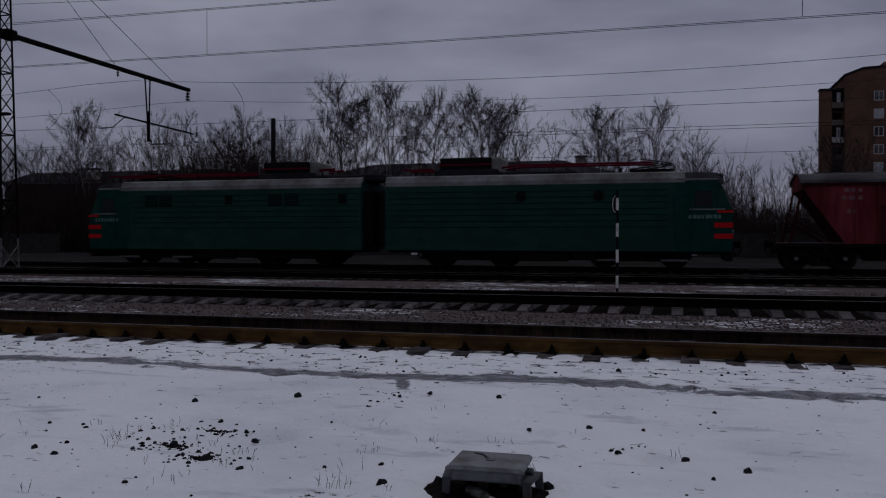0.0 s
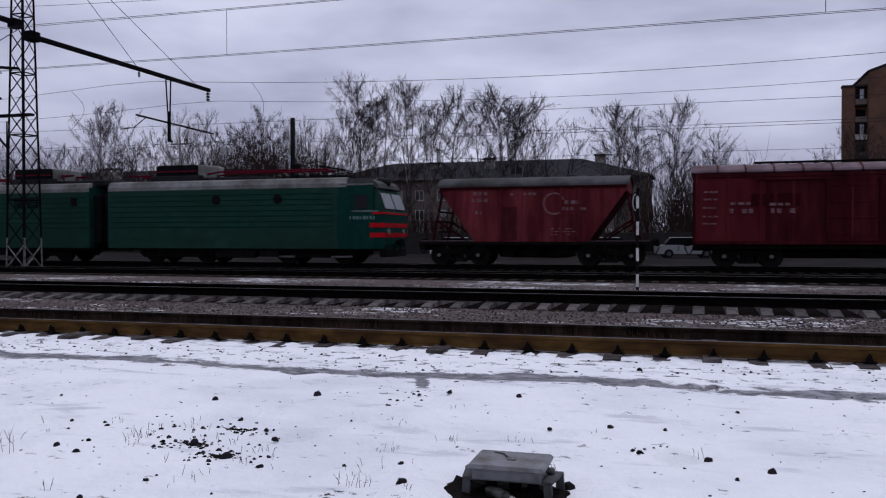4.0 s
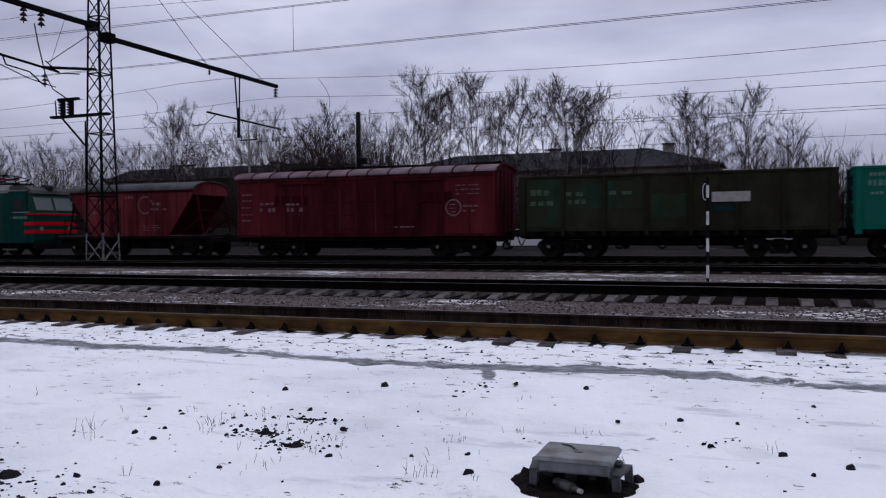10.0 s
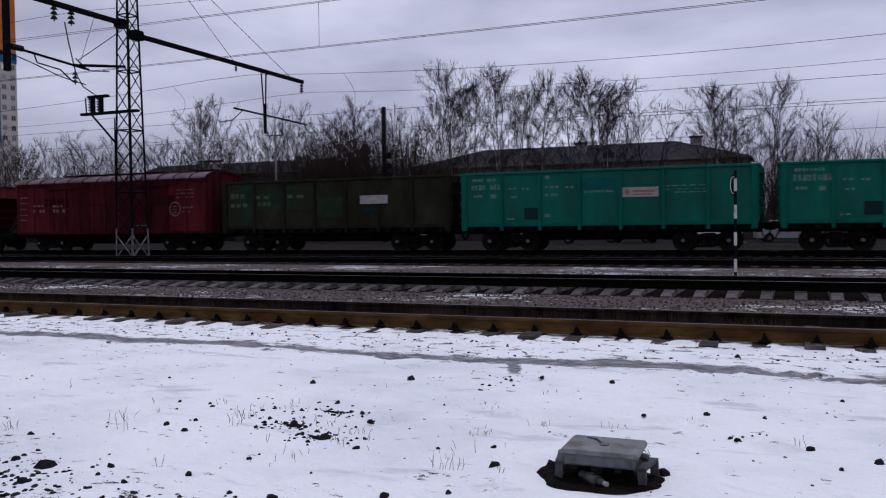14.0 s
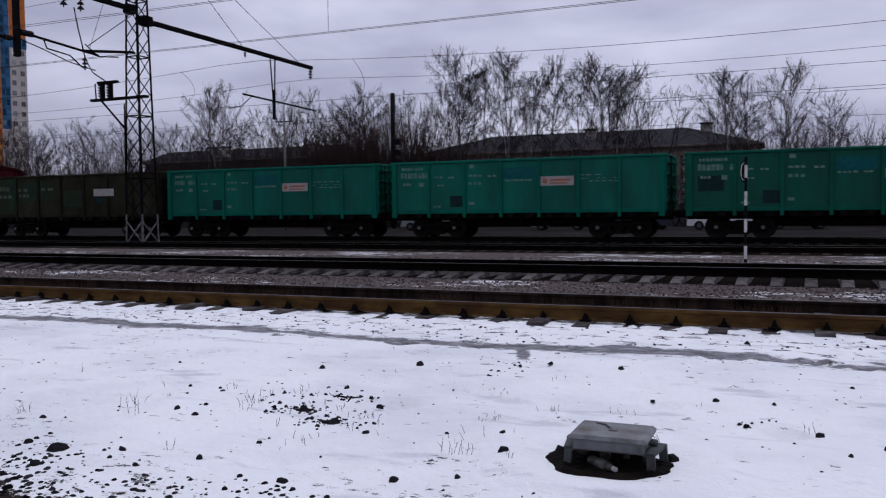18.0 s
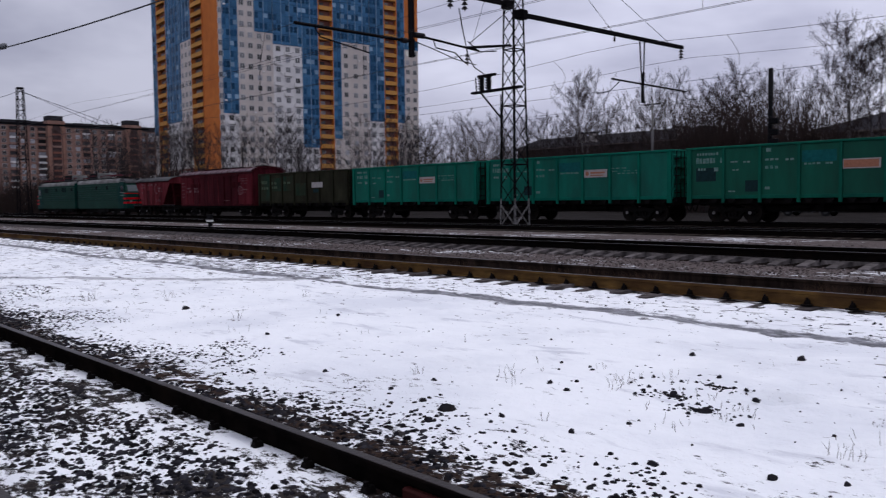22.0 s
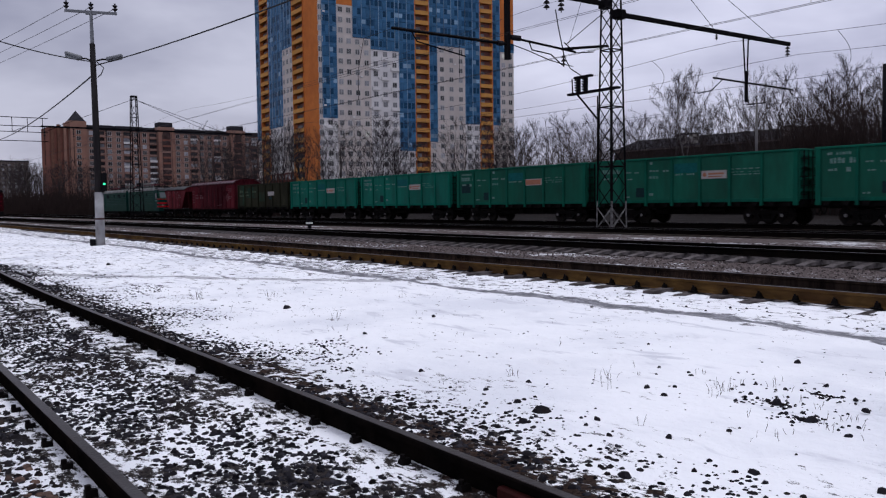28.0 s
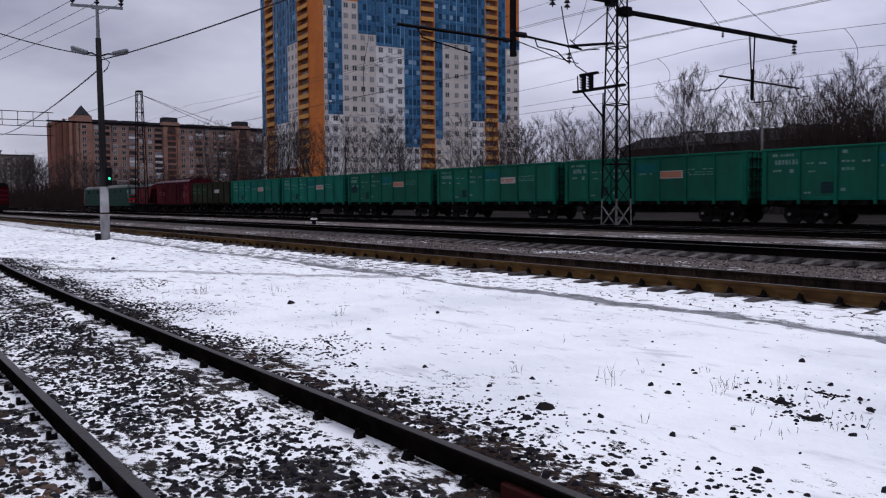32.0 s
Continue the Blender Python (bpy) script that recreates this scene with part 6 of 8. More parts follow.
def window_pane(w, h, mat):
    return Mesh().box(-w / 2, w / 2, -0.02, 0.04, 0, h).data("pane", mat)


def put_window(kind, parent, at):
    """A framed window on a wall: kind is (frame, pane)."""
    part("pane", kind[1], None, part("window", kind[0], None, parent, at=at))


FRAME = window_frame(1.3, 1.4)
WIN = [(FRAME, window_pane(1.3, 1.4, m)) for m in (M_B_WIN, M_B_WIN_PALE, M_B_LIT)]
PANE = [Mesh().box(-0.6, 0.6, -0.06, 0.05, 0.1, 2.55).data("glazed_pane", M_B_BLUE), Mesh().box(-0.6, 0.6, -0.06, 0.05, 1.15, 2.35).data("glazed_pane", M_B_BLUE_PALE), Mesh().box(-0.5, 0.5, -0.06, 0.05, 0.85, 2.55).data("glazed_pane", M_B_BLUE_DEEP)]


def tower_face(b, m0, columns, top, seed):
    """One facade: columns of (start, end, bands of (z0, z1, kind)) along the local x axis, facing -y."""
    rnd = random.Random(seed)
    F = 3.0
    for s0, s1, bands in columns:
        w = s1 - s0
        for z0, z1, kind in bands:
            if kind in ("grey", "orange", "white", "plinth"):
                mat = {"grey": M_B_GREY, "orange": M_B_ORANGE, "white": M_B_WHITE, "plinth": M_B_PLINTH}[kind]
                part("facade_panel", Mesh().box(s0, s1 - 0.01, 0, 0.5, z0, z1 - 0.01), mat, b, at=m0)
            if kind == "blue":
                part("facade_panel", Mesh().box(s0, s1 - 0.01, 0.0, 0.5, z0, z1 - 0.01), M_B_BLUE, b, at=m0)
                n = max(1, round(w / 1.3))
                for i in range(0, n + 1, 2):
                    x = s0 + i * w / n
                    part("mullion", Mesh().box(x - 0.07, x + 0.07, -0.2, 0.0, z0 + 0.1, z1 - 0.1), M_B_BLUE_PALE, b, at=m0)
                for k in range(int(z0 / F), int(z1 / F)):
                    for i in range(n):
                        x = s0 + (i + 0.5) * w / n
                        part("glazed_pane", PANE[1 if rnd.random() < 0.10 else 2 if rnd.random() < 0.6 else 0], None, b, at=m0 @ pose(x, -0.02 - 0.05 * ((i + k) % 2), k * F))
                    part("floor_band", Mesh().box(s0, s1, -0.16, 0.0, k * F - 0.12, k * F + 0.06), M_B_BLUE, b, at=m0)
            if kind in ("grey", "white", "plinth"):
                n = max(1, round(w / 3.4))
                for k in range(max(0, int(z0 / F)), int(z1 / F)):
                    for i in range(n):
                        x = s0 + (i + 0.5) * w / n
                        r = rnd.random()
                        put_window(WIN[2] if r < 0.012 else WIN[1] if r < 0.3 else WIN[0], b, m0 @ pose(x, -0.02, k * F + 0.95))
                        if kind == "white" and (i + k) % 2 == 0:
                            part("loggia_panel", Mesh().box(x - 1.35, x + 1.35, -0.5, -0.1, k * F - 0.15, k * F + 0.85), M_B_WHITE, b, at=m0)
                        elif r > 0.88:
                            part("air_conditioner", Mesh().box(x + 0.8, x + 1.5, -0.35, -0.02, k * F + 0.3, k * F + 0.75), M_B_WHITE, b, at=m0)
            if kind == "balcony":
                part("recess_wall", Mesh().box(s0, s1, 1.0, 1.4, z0, z1 - 0.01), M_BRICK_DARK, b, at=m0)
                for x in (s0, s1 - 0.35):
                    part("pier", Mesh().box(x, x + 0.35, -0.2, 1.0, z0, z1 - 0.01), M_B_ORANGE, b, at=m0)
                for k in range(int(z0 / F), int(z1 / F)):
                    part("balcony_parapet", Mesh().box(s0 + 0.35, s1 - 0.35, -0.35, -0.2, k * F - 0.2, k * F + 1.05), M_B_BALCONY, b, at=m0)
                    part("balcony_slab", Mesh().box(s0 + 0.35, s1 - 0.35, -0.2, 1.0, k * F - 0.2, k * F), M_B_BALCONY, b, at=m0)
                    part("balcony_door", Mesh().box(s0 + 0.8, (s0 + s1) / 2, 0.92, 1.0, k * F + 0.1, k * F + 2.2), M_B_WIN, b, at=m0)


def corner_frame(ox, oy, dx, dy):
    """A facade's frame: x along the wall to the viewer's right, -y towards the viewer."""
    n = math.hypot(dx, dy)
    return pose(ox, oy, 0, 0, 0, math.degrees(math.atan2(dy / n, dx / n)))


def residential_tower():
    b = thing("apartment_tower", "tall grey apartment tower with orange balconies and blue glazing", "apartment building")
    T = 78.0
    C = (-219.8, 114.9)
    right = corner_frame(*C, 6.0, 75.95)
    cols = [(0.0, 0.9, [(0, T, "grey")]), (0.9, 5.55, [(0, 27, "white"), (27, T, "blue")]), (5.55, 10.8, [(0, 60, "grey"), (60, 66, "orange"), (66, T, "blue")]),
            (10.8, 16.65, [(0, 51, "grey"), (51, T, "blue")]), (16.65, 26.2, [(0, 48, "white"), (48, T, "blue")]), (26.2, 31.7, [(0, 18, "white"), (18, T, "blue")]),
            (31.7, 36.9, [(9, T, "balcony")]), (36.9, 39.7, [(0, 21, "grey"), (21, T, "blue")]), (39.7, 50.2, [(0, 51, "grey"), (51, T, "blue")]),
            (50.2, 55.7, [(0, 27, "white"), (27, T, "blue")]), (55.7, 60.8, [(12, T, "balcony")]), (60.8, 63.7, [(0, 27, "grey"), (27, T, "blue")]), (63.7, 69.3, [(0, 51, "grey"), (51, 54, "blue"), (54, T, "orange")])]
    tower_face(b, right, cols, T, 5)
    L = 54.2
    left = corner_frame(C[0] - 59.45 / 59.6 * L, C[1] + 4.7 / 59.6 * L, 59.45, -4.7)
    cols = [(L - 54.2, L - 50, [(0, 24, "grey"), (24, T, "blue")]), (L - 50, L - 41.8, [(3, T, "balcony")]), (L - 41.8, L - 29.7, [(0, 12, "plinth"), (12, 27, "white"), (27, T, "blue")]),
            (L - 29.7, L - 20.6, [(0, 12, "plinth"), (12, 51, "grey"), (51, T, "blue")]), (L - 20.6, L - 11.5, [(3, T, "balcony")]), (L - 11.5, L - 0.02, [(0, T, "orange")])]
    tower_face(b, left, cols, T, 6)
    core = [(C[0] - 1.2, C[1] + 2), (C[0] + 3.2, C[1] + 68), (C[0] - 50, C[1] + 72), (C[0] - 53, C[1] + 6)]
    part("core", Mesh().prism(core, 0, T + 1, "z"), M_B_GREY, b)


residential_tower()


def brick_block():
    """A long brick apartment block with stair bays, arches and a turret."""
    b = thing("brick_apartment_block", "long pale red brick apartment block with arched bays and dark roofs", "apartment building")
    A, B = Vector((-458.8, 97.2)), Vector((-469.6, 254.4))
    m0 = corner_frame(A.x, A.y, B.x - A.x, B.y - A.y)
    L = (B - A).length
    rnd = random.Random(4)
    H = 42.0
    part("wall", Mesh().box(0, L, 0, 16, 0, H), M_BRICK_PALE, b, at=m0)
    part("roof", Mesh().box(-0.5, L + 0.5, -0.5, 16, H, H + 0.8).box(2, L - 4, 3, 12, H + 0.8, H + 2.6), M_ROOF_DARK, b, at=m0)
    frame_big = window_frame(2.0, 1.9)
    big, pale = (frame_big, window_pane(2.0, 1.9, M_B_WIN_DEEP)), (frame_big, window_pane(2.0, 1.9, M_B_WIN_PALE))
    bays = (50, 92, 112, 138)
    x = 11.0
    col = 0
    while x < L - 3:
        if not any(abs(x - c) < 5 for c in bays):
            loggia = col % 3 == 1
            if loggia:
                # flat panel and openings; the loggia's inner shade is their dark colour
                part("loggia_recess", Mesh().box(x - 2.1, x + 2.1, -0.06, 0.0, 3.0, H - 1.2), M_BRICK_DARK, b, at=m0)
            for k in range(13):
                z = 1.6 + k * 3.15
                if loggia:
                    part("loggia_opening", Mesh().box(x - 1.9, x + 1.9, -0.1, -0.05, z + 0.1, z + 1.9), M_B_WIN_DEEP if rnd.random() < 0.7 else M_B_WIN_PALE, b, at=m0)
                    part("loggia_panel", Mesh().box(x - 2.0, x + 2.0, -0.9, -0.1, z - 1.0, z + 0.05), M_B_WHITE if rnd.random() < 0.35 else M_BRICK_PALE, b, at=m0)
                else:
                    put_window(pale if rnd.random() < 0.2 else big, b, m0 @ pose(x, -0.03, z))
            col += 1
        x += 4.6
    for x0, x1 in ((14, 22), (24, 38), (60, 70), (74, 84), (119, 128)):
        part("roof_storey", Mesh().box(x0, x1, 0.4, 8, H, H + 2.6, 0.1), M_ROOF_DARK, b, at=m0)
    for c in bays:
        part("stair_bay", Mesh().box(c - 4.6, c + 4.6, -1.6, 4, 0, H + 3.0), M_BRICK_PALE, b, at=m0)
        part("bay_roof", Mesh().box(c - 3.9, c + 3.9, -1.2, 5, H + 3.0, H + 5.6, 0.3), M_ROOF_DARK, b, at=m0)
        for sgn in (-1, 1):
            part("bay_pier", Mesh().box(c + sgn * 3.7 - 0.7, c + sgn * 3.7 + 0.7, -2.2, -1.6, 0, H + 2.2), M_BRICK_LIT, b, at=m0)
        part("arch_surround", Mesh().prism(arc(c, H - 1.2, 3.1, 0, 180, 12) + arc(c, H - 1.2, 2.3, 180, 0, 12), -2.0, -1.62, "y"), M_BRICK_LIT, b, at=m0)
        # flat arch shape, coloured dark for the shade inside the bay
        part("arch", Mesh().prism([(c - 2.3, 3), (c + 2.3, 3), (c + 2.3, H - 1.2), *arc(c, H - 1.2, 2.3, 0, 180, 10)[1:-1], (c - 2.3, H - 1.2)], -1.70, -1.62, "y"), M_BRICK_SHADE, b, "arched bay interior, its shade in the dark colour", at=m0)
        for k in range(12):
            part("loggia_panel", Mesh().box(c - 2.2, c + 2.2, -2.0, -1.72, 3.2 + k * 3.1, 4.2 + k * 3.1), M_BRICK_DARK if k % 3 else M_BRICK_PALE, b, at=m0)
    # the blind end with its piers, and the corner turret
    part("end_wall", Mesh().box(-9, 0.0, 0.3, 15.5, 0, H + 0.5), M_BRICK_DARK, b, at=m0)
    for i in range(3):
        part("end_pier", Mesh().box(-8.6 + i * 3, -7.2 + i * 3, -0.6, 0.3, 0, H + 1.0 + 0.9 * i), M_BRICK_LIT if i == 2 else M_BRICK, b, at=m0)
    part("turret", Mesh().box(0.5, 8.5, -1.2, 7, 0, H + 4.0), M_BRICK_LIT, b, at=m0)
    part("turret_roof", Mesh().add([(0.9, -0.9, H + 4), (8.1, -0.9, H + 4), (8.1, 6.7, H + 4), (0.9, 6.7, H + 4), (4.5, 2.9, H + 9.6)], [(0, 1, 4), (1, 2, 4), (2, 3, 4), (3, 0, 4), (3, 2, 1, 0)]), M_ROOF_DARK, b, "dark pyramid roof", at=m0)
    for k in range(13):
        put_window(big, b, m0 @ pose(4.5, -1.25, 1.6 + k * 3.15))


brick_block()


def brick_tower_right():
    """Nine storeys of tan brick with a recessed strip of loggias."""
    b = thing("brick_apartment_tower", "nine-storey tan brick apartment tower with glazed loggias", "apartment building")
    Y = 155.0
    part("side_wing", Mesh().box(24.1, 26.0, Y, Y + 1.2, 0, 26.6), M_BRICK_TOWER, b)
    part("recess", Mesh().box(26.0, 28.0, Y + 1.2, Y + 5, 0, 26.6), M_BRICK, b)
    part("main_wall", Mesh().prism([(27.8, 0), (50, 0), (50, 30.4), (30.6, 29.7), (27.8, 28.7)], Y - 1.5, Y + 16, "y"), M_BRICK_TOWER, b)
    part("roof_edge", Mesh().prism([(27.6, 28.7), (30.6, 29.75), (50, 30.45), (50, 30.75), (30.5, 30.05), (27.6, 29.0)], Y - 1.7, Y + 16, "y"), M_ROOF_DARK, b)
    part("roof_edge", Mesh().box(24.0, 28.0, Y - 0.2, Y + 1.4, 26.6, 26.95), M_ROOF_DARK, b)
    part("roof_hut", Mesh().box(35, 41, Y + 5, Y + 10, 29.5, 32.0, 0.05), M_BRICK, b)
    for k in range(9):
        z = k * 2.95
        part("loggia_slab", Mesh().box(26.0, 28.0, Y - 0.2, Y + 1.2, z - 0.15, z + 0.05), M_FENCE, b)
        part("loggia_parapet", Mesh().box(26.0, 28.0, Y - 0.25, Y - 0.1, z + 0.05, z + 0.95), M_FRAME_WHITE if k in (6, 4) else M_PLASTER, b)
        if k in (8, 6, 3):
            for i in range(3):
                part("loggia_pane", Mesh().box(26.05 + i * 0.65, 26.65 + i * 0.65, Y - 0.2, Y - 0.12, z + 1.0, z + 2.6), M_B_WIN_PALE if (i + k) % 2 else M_BLACK, b)
        part("loggia_back", Mesh().box(26.3, 27.7, Y + 1.14, Y + 1.2, z + 0.3, z + 2.3), M_BLACK, b)
        for x in (32.9, 37.2, 41.5, 45.5):
            put_window(WIN[1] if (k + int(x)) % 3 == 0 else WIN[0], b, pose(x, Y - 1.52, z + 0.9))


brick_tower_right()


def low_house(name, label, x0, x1, Y, eave, ridge, wall, hipped, chimneys, depth=13.0, rows=3):
    b = thing(name, label, "house")
    part("wall", Mesh().box(x0 + 0.6, x1 - 0.6, Y, Y + depth, 0, eave), wall, b)
    hip = 11.0 if hipped else 0.6
    ym = Y + depth / 2
    v = [(x0, Y - 0.7, eave - 0.1), (x1, Y - 0.7, eave - 0.1), (x1, Y + depth + 0.7, eave - 0.1), (x0, Y + depth + 0.7, eave - 0.1), (x0 + hip, ym, ridge), (x1 - hip, ym, ridge)]
    part("roof", Mesh().add(v, [(0, 1, 5, 4), (1, 2, 5), (2, 3, 4, 5), (3, 0, 4), (3, 2, 1, 0)]), M_ROOF_DARK, b)
    part("eave_board", Mesh().box(x0, x1, Y - 0.82, Y - 0.7, eave - 0.32, eave - 0.08), M_PLASTER, b, "pale eave board")
    n = int((x1 - x0 - 4) / 3.6)
    for i in range(n):
        for k in range(rows):
            put_window(WIN[1] if (i * 7 + k * 3) % 5 == 0 else WIN[0], b, pose(x0 + 3.2 + i * 3.6, Y - 0.03, 1.2 + k * 3.05))
    for x, y, h in chimneys:
        c = part("chimney", Mesh().box(x - 0.8, x + 0.8, y - 0.5, y + 0.5, eave - 0.5, h, 0.05), M_CHIM, b, "blotchy whitewashed chimney")
        part("chimney_cap", Mesh().box(x - 0.95, x + 0.95, y - 0.65, y + 0.65, h, h + 0.25), M_ROOF_DARK, c)
    if hipped:
        for x in (x0 + 15, x0 + 33):
            part("dormer", Mesh().prism([(x - 1.1, eave + 0.3), (x + 1.1, eave + 0.3), (x + 1.1, eave + 0.9), (x, eave + 1.7), (x - 1.1, eave + 0.9)], Y + 0.6, Y + 4, "y"), M_ROOF_DARK, b)
    return b


low_house("long_low_house", "three-storey plastered house with a long dark hipped roof", -58.5, -5.6, 125.0, 10.7, 13.7, M_PLASTER, True, ((-30.5, 128.5, 13.6), (-13.5, 130, 13.9), (-39.5, 129, 13.2)))
low_house("brown_low_house", "low dark brown house with whitewashed chimneys", -116.0, -75.0, 125.0, 11.3, 13.6, M_PLASTER_DARK, False, ((-100.0, 126.2, 13.4), (-97.4, 126.2, 13.4), (-79.0, 126.5, 13.2)), rows=2)
low_house("grey_garage", "flat grey garage among bare trees", -150.0, -118.0, 92.0, 5.6, 6.4, M_FENCE, False, (), 9.0, 1)
low_house("far_shed", "long low grey shed behind the tracks", -165.0, -135.0, 48.0, 2.4, 2.9, M_FENCE, False, (), 5.0, 1)

for nm, lab, x, y, w, d, h, mat in (("far_block", "pale yellow far apartment block", -520, 60, 14, 24, 30, M_PLASTER), ("far_block", "grey far apartment block", -640, 92, 20, 34, 34, M_PLASTER),
                                    ("far_block", "pale far apartment block", -560, 36, 16, 20, 22, M_PLASTER)):
    fb = thing(nm, lab, "apartment building", group="far apartment blocks")
    part("wall", Mesh().box(x - w, x, y - d / 2, y + d / 2, 0, h), mat, fb)
    part("roof", Mesh().box(x - w - 0.4, x + 0.4, y - d / 2 - 0.4, y + d / 2 + 0.4, h, h + 0.8), M_ROOF_DARK, fb)
    for k in range(int(h / 3)):
        for i in range(int(d / 4)):
            put_window(WIN[(i + k) % 2], fb, pose(x + 0.03, y - d / 2 + 2 + i * 4, 1 + k * 3, 0, 0, 90))

# ---- concrete fence, parked cars and the standing locomotive ----
fence = thing("concrete_fence", "weathered grey concrete panel fence behind the railway", "fence")
FPANEL = Mesh().box(-1.45, 1.45, -0.06, 0.06, 0, 1.9, 0.02).data("panel", M_FENCE)
FPOST = Mesh().box(-0.1, 0.1, -0.1, 0.1, 0, 2.1, 0.02).data("post", M_FENCE)
for i in range(58):
    x = 16 - 3.1 * i
    if 22 < i < 25 or i in (9, 10):
        continue
    part("panel", FPANEL, None, fence, at=pose(x, 72.0 + random.uniform(-0.04, 0.04), 0, random.uniform(-1, 1), 0, 0))
    part("post", FPOST, None, fence, at=pose(x + 1.55, 72.0, 0))


def parked_car(x, y, turn, mat, label):
    c = thing("parked_car", label, "car", at=pose(x, y, 0, 0, 0, turn), group="parked cars")
    part("body", Mesh().prism([(-2.1, 0.3), (2.1, 0.3), (2.15, 0.75), (1.2, 0.92), (-1.6, 0.95), (-2.15, 0.85)], -0.85, 0.85, "y"), mat, c)
    part("cabin", Mesh().prism([(-1.6, 0.95), (1.2, 0.92), (0.55, 1.45), (-1.1, 1.47)], -0.76, 0.76, "y"), M_WINDOW, c, "dark car windows")
    part("roof", Mesh().box(-1.05, 0.5, -0.74, 0.74, 1.44, 1.5, 0.02), mat, c)
    for wx in (-1.3, 1.3):
        for wy in (-0.82, 0.82):
            w = part("wheel", Mesh().cyl((wx, wy - 0.1, 0.32), (wx, wy + 0.1, 0.32), 0.32, 0.32, 14), M_TYRE, c)
            part("rim", Mesh().cyl((wx, wy - 0.11, 0.32), (wx, wy + 0.11, 0.32), 0.17, 0.17, 10), M_BOX_DARK, w)
    for wy in (-0.6, 0.6):
        part("headlight", Mesh().box(2.05, 2.17, wy - 0.16, wy + 0.16, 0.62, 0.74), M_CAP, c)


parked_car(-16.5, 60.0, 8, M_CAR_WHITE, "white parked car on the waste ground")
parked_car(-11.0, 62.0, 172, M_CAR_DARK, "dark blue parked car on the waste ground")
parked_car(-5.5, 61.0, 5, M_CAR_WHITE, "white parked car on the waste ground")
parked_car(-0.5, 63.0, 10, M_CAR_SILVER, "silver parked car on the waste ground")
parked_car(-27.0, 60.0, 185, M_CAR_SILVER, "silver parked car on the waste ground")

rl = thing("standing_red_wagon", "dark red standing rail vehicle at the yard's far end", "rail vehicle")
part("body", Mesh().box(-143, -129, 15.6, 18.6, 1.2, 3.9, 0.15), M_HOPPER_DARK, rl)
part("roof", Mesh().prism(arc(17.1, 3.85, 0.5, 0, 180, 8, 1.55) , -143.2, -128.8), M_BLACK, rl)
part("frame", Mesh().box(-143.5, -128.5, 15.7, 18.5, 0.5, 1.2, 0.05), M_UNDER, rl)
for x in (-141, -139, -133, -131):
    part("wheelset", Mesh().cyl((x, 16.2, 0.7), (x, 18.0, 0.7), 0.47, 0.47, 14), M_WHEEL, rl)
for z in (1.9, 2.5, 3.2):
    part("end_stripe", Mesh().box(-129.0, -128.94, 15.8, 18.4, z, z + 0.15), M_RED_BUS, rl)

# ---- bare trees ----
class Twigs:
    """Tapered three-sided branches gathered into one mesh."""

    def __init__(self):
        self.v, self.f = [], []

    def seg(self, a, b, ra, rb):
        d = b - a
        if d.length < 1e-5:
            return
        d.normalize()
        u = d.cross(Vector((0.31, 0.52, 0.79))).normalized()
        w = d.cross(u)
        n = len(self.v)
        for p, r in ((a, ra), (b, rb)):
            for c, s in ((1, 0), (-0.5, 0.866), (-0.5, -0.866)):
                self.v.append(p + (u * c + w * s) * r)
        self.f += [(n, n + 1, n + 4, n + 3), (n + 1, n + 2, n + 5, n + 4), (n + 2, n, n + 3, n + 5)]

    def tip(self, a, b, r):
        """A twig's end: a three-sided spike."""
        d = (b - a).normalized()
        u = d.cross(Vector((0.31, 0.52, 0.79))).normalized()
        w = d.cross(u)
        n = len(self.v)
        self.v += [a + (u * c + w * s) * r for c, s in ((1, 0), (-0.5, 0.866), (-0.5, -0.866))] + [b]
        self.f += [(n, n + 1, n + 3), (n + 1, n + 2, n + 3), (n + 2, n, n + 3)]

    def data(self, name, mat):
        me = bpy.data.meshes.new(name)
        me.from_pydata([tuple(p) for p in self.v], [], self.f)
        me.materials.append(mat)
        return me


def bend(rnd, d, amount, up=0.0):
    v = d + Vector((rnd.uniform(-1, 1), rnd.uniform(-1, 1), rnd.uniform(-1, 1))) * amount + Vector((0, 0, up))
    return v.normalized()


def hanging(tw, rnd, p, ln):
    """A long fine birch twig that hangs almost straight down."""
    f = Vector((rnd.uniform(-0.35, 0.35), rnd.uniform(-0.35, 0.35), -1)).normalized()
    tw.tip(p, p + f * ln, 0.013)


def spray(tw, rnd, p, d, ln, r, n_twigs, birch):
    """A side branch with its twigs: hanging on a birch, fanned upwards on other trees."""
    q = p
    for i in range(2):
        d = bend(rnd, d, 0.25, (0.0, -0.30)[i] if birch else 0.10)
        e = q + d * ln / 2
        tw.seg(q, e, r * (1 - i / 3), r * (1 - (i + 1) / 3))
        for _ in range(n_twigs):
            g = q.lerp(e, rnd.random())
            if birch and rnd.random() < 0.55:
                hanging(tw, rnd, g, ln * rnd.uniform(0.3, 0.8))
            else:
                tw.tip(g, g + bend(rnd, d, 1.1, 0.12) * ln * rnd.uniform(0.2, 0.5), 0.012)
        q = e


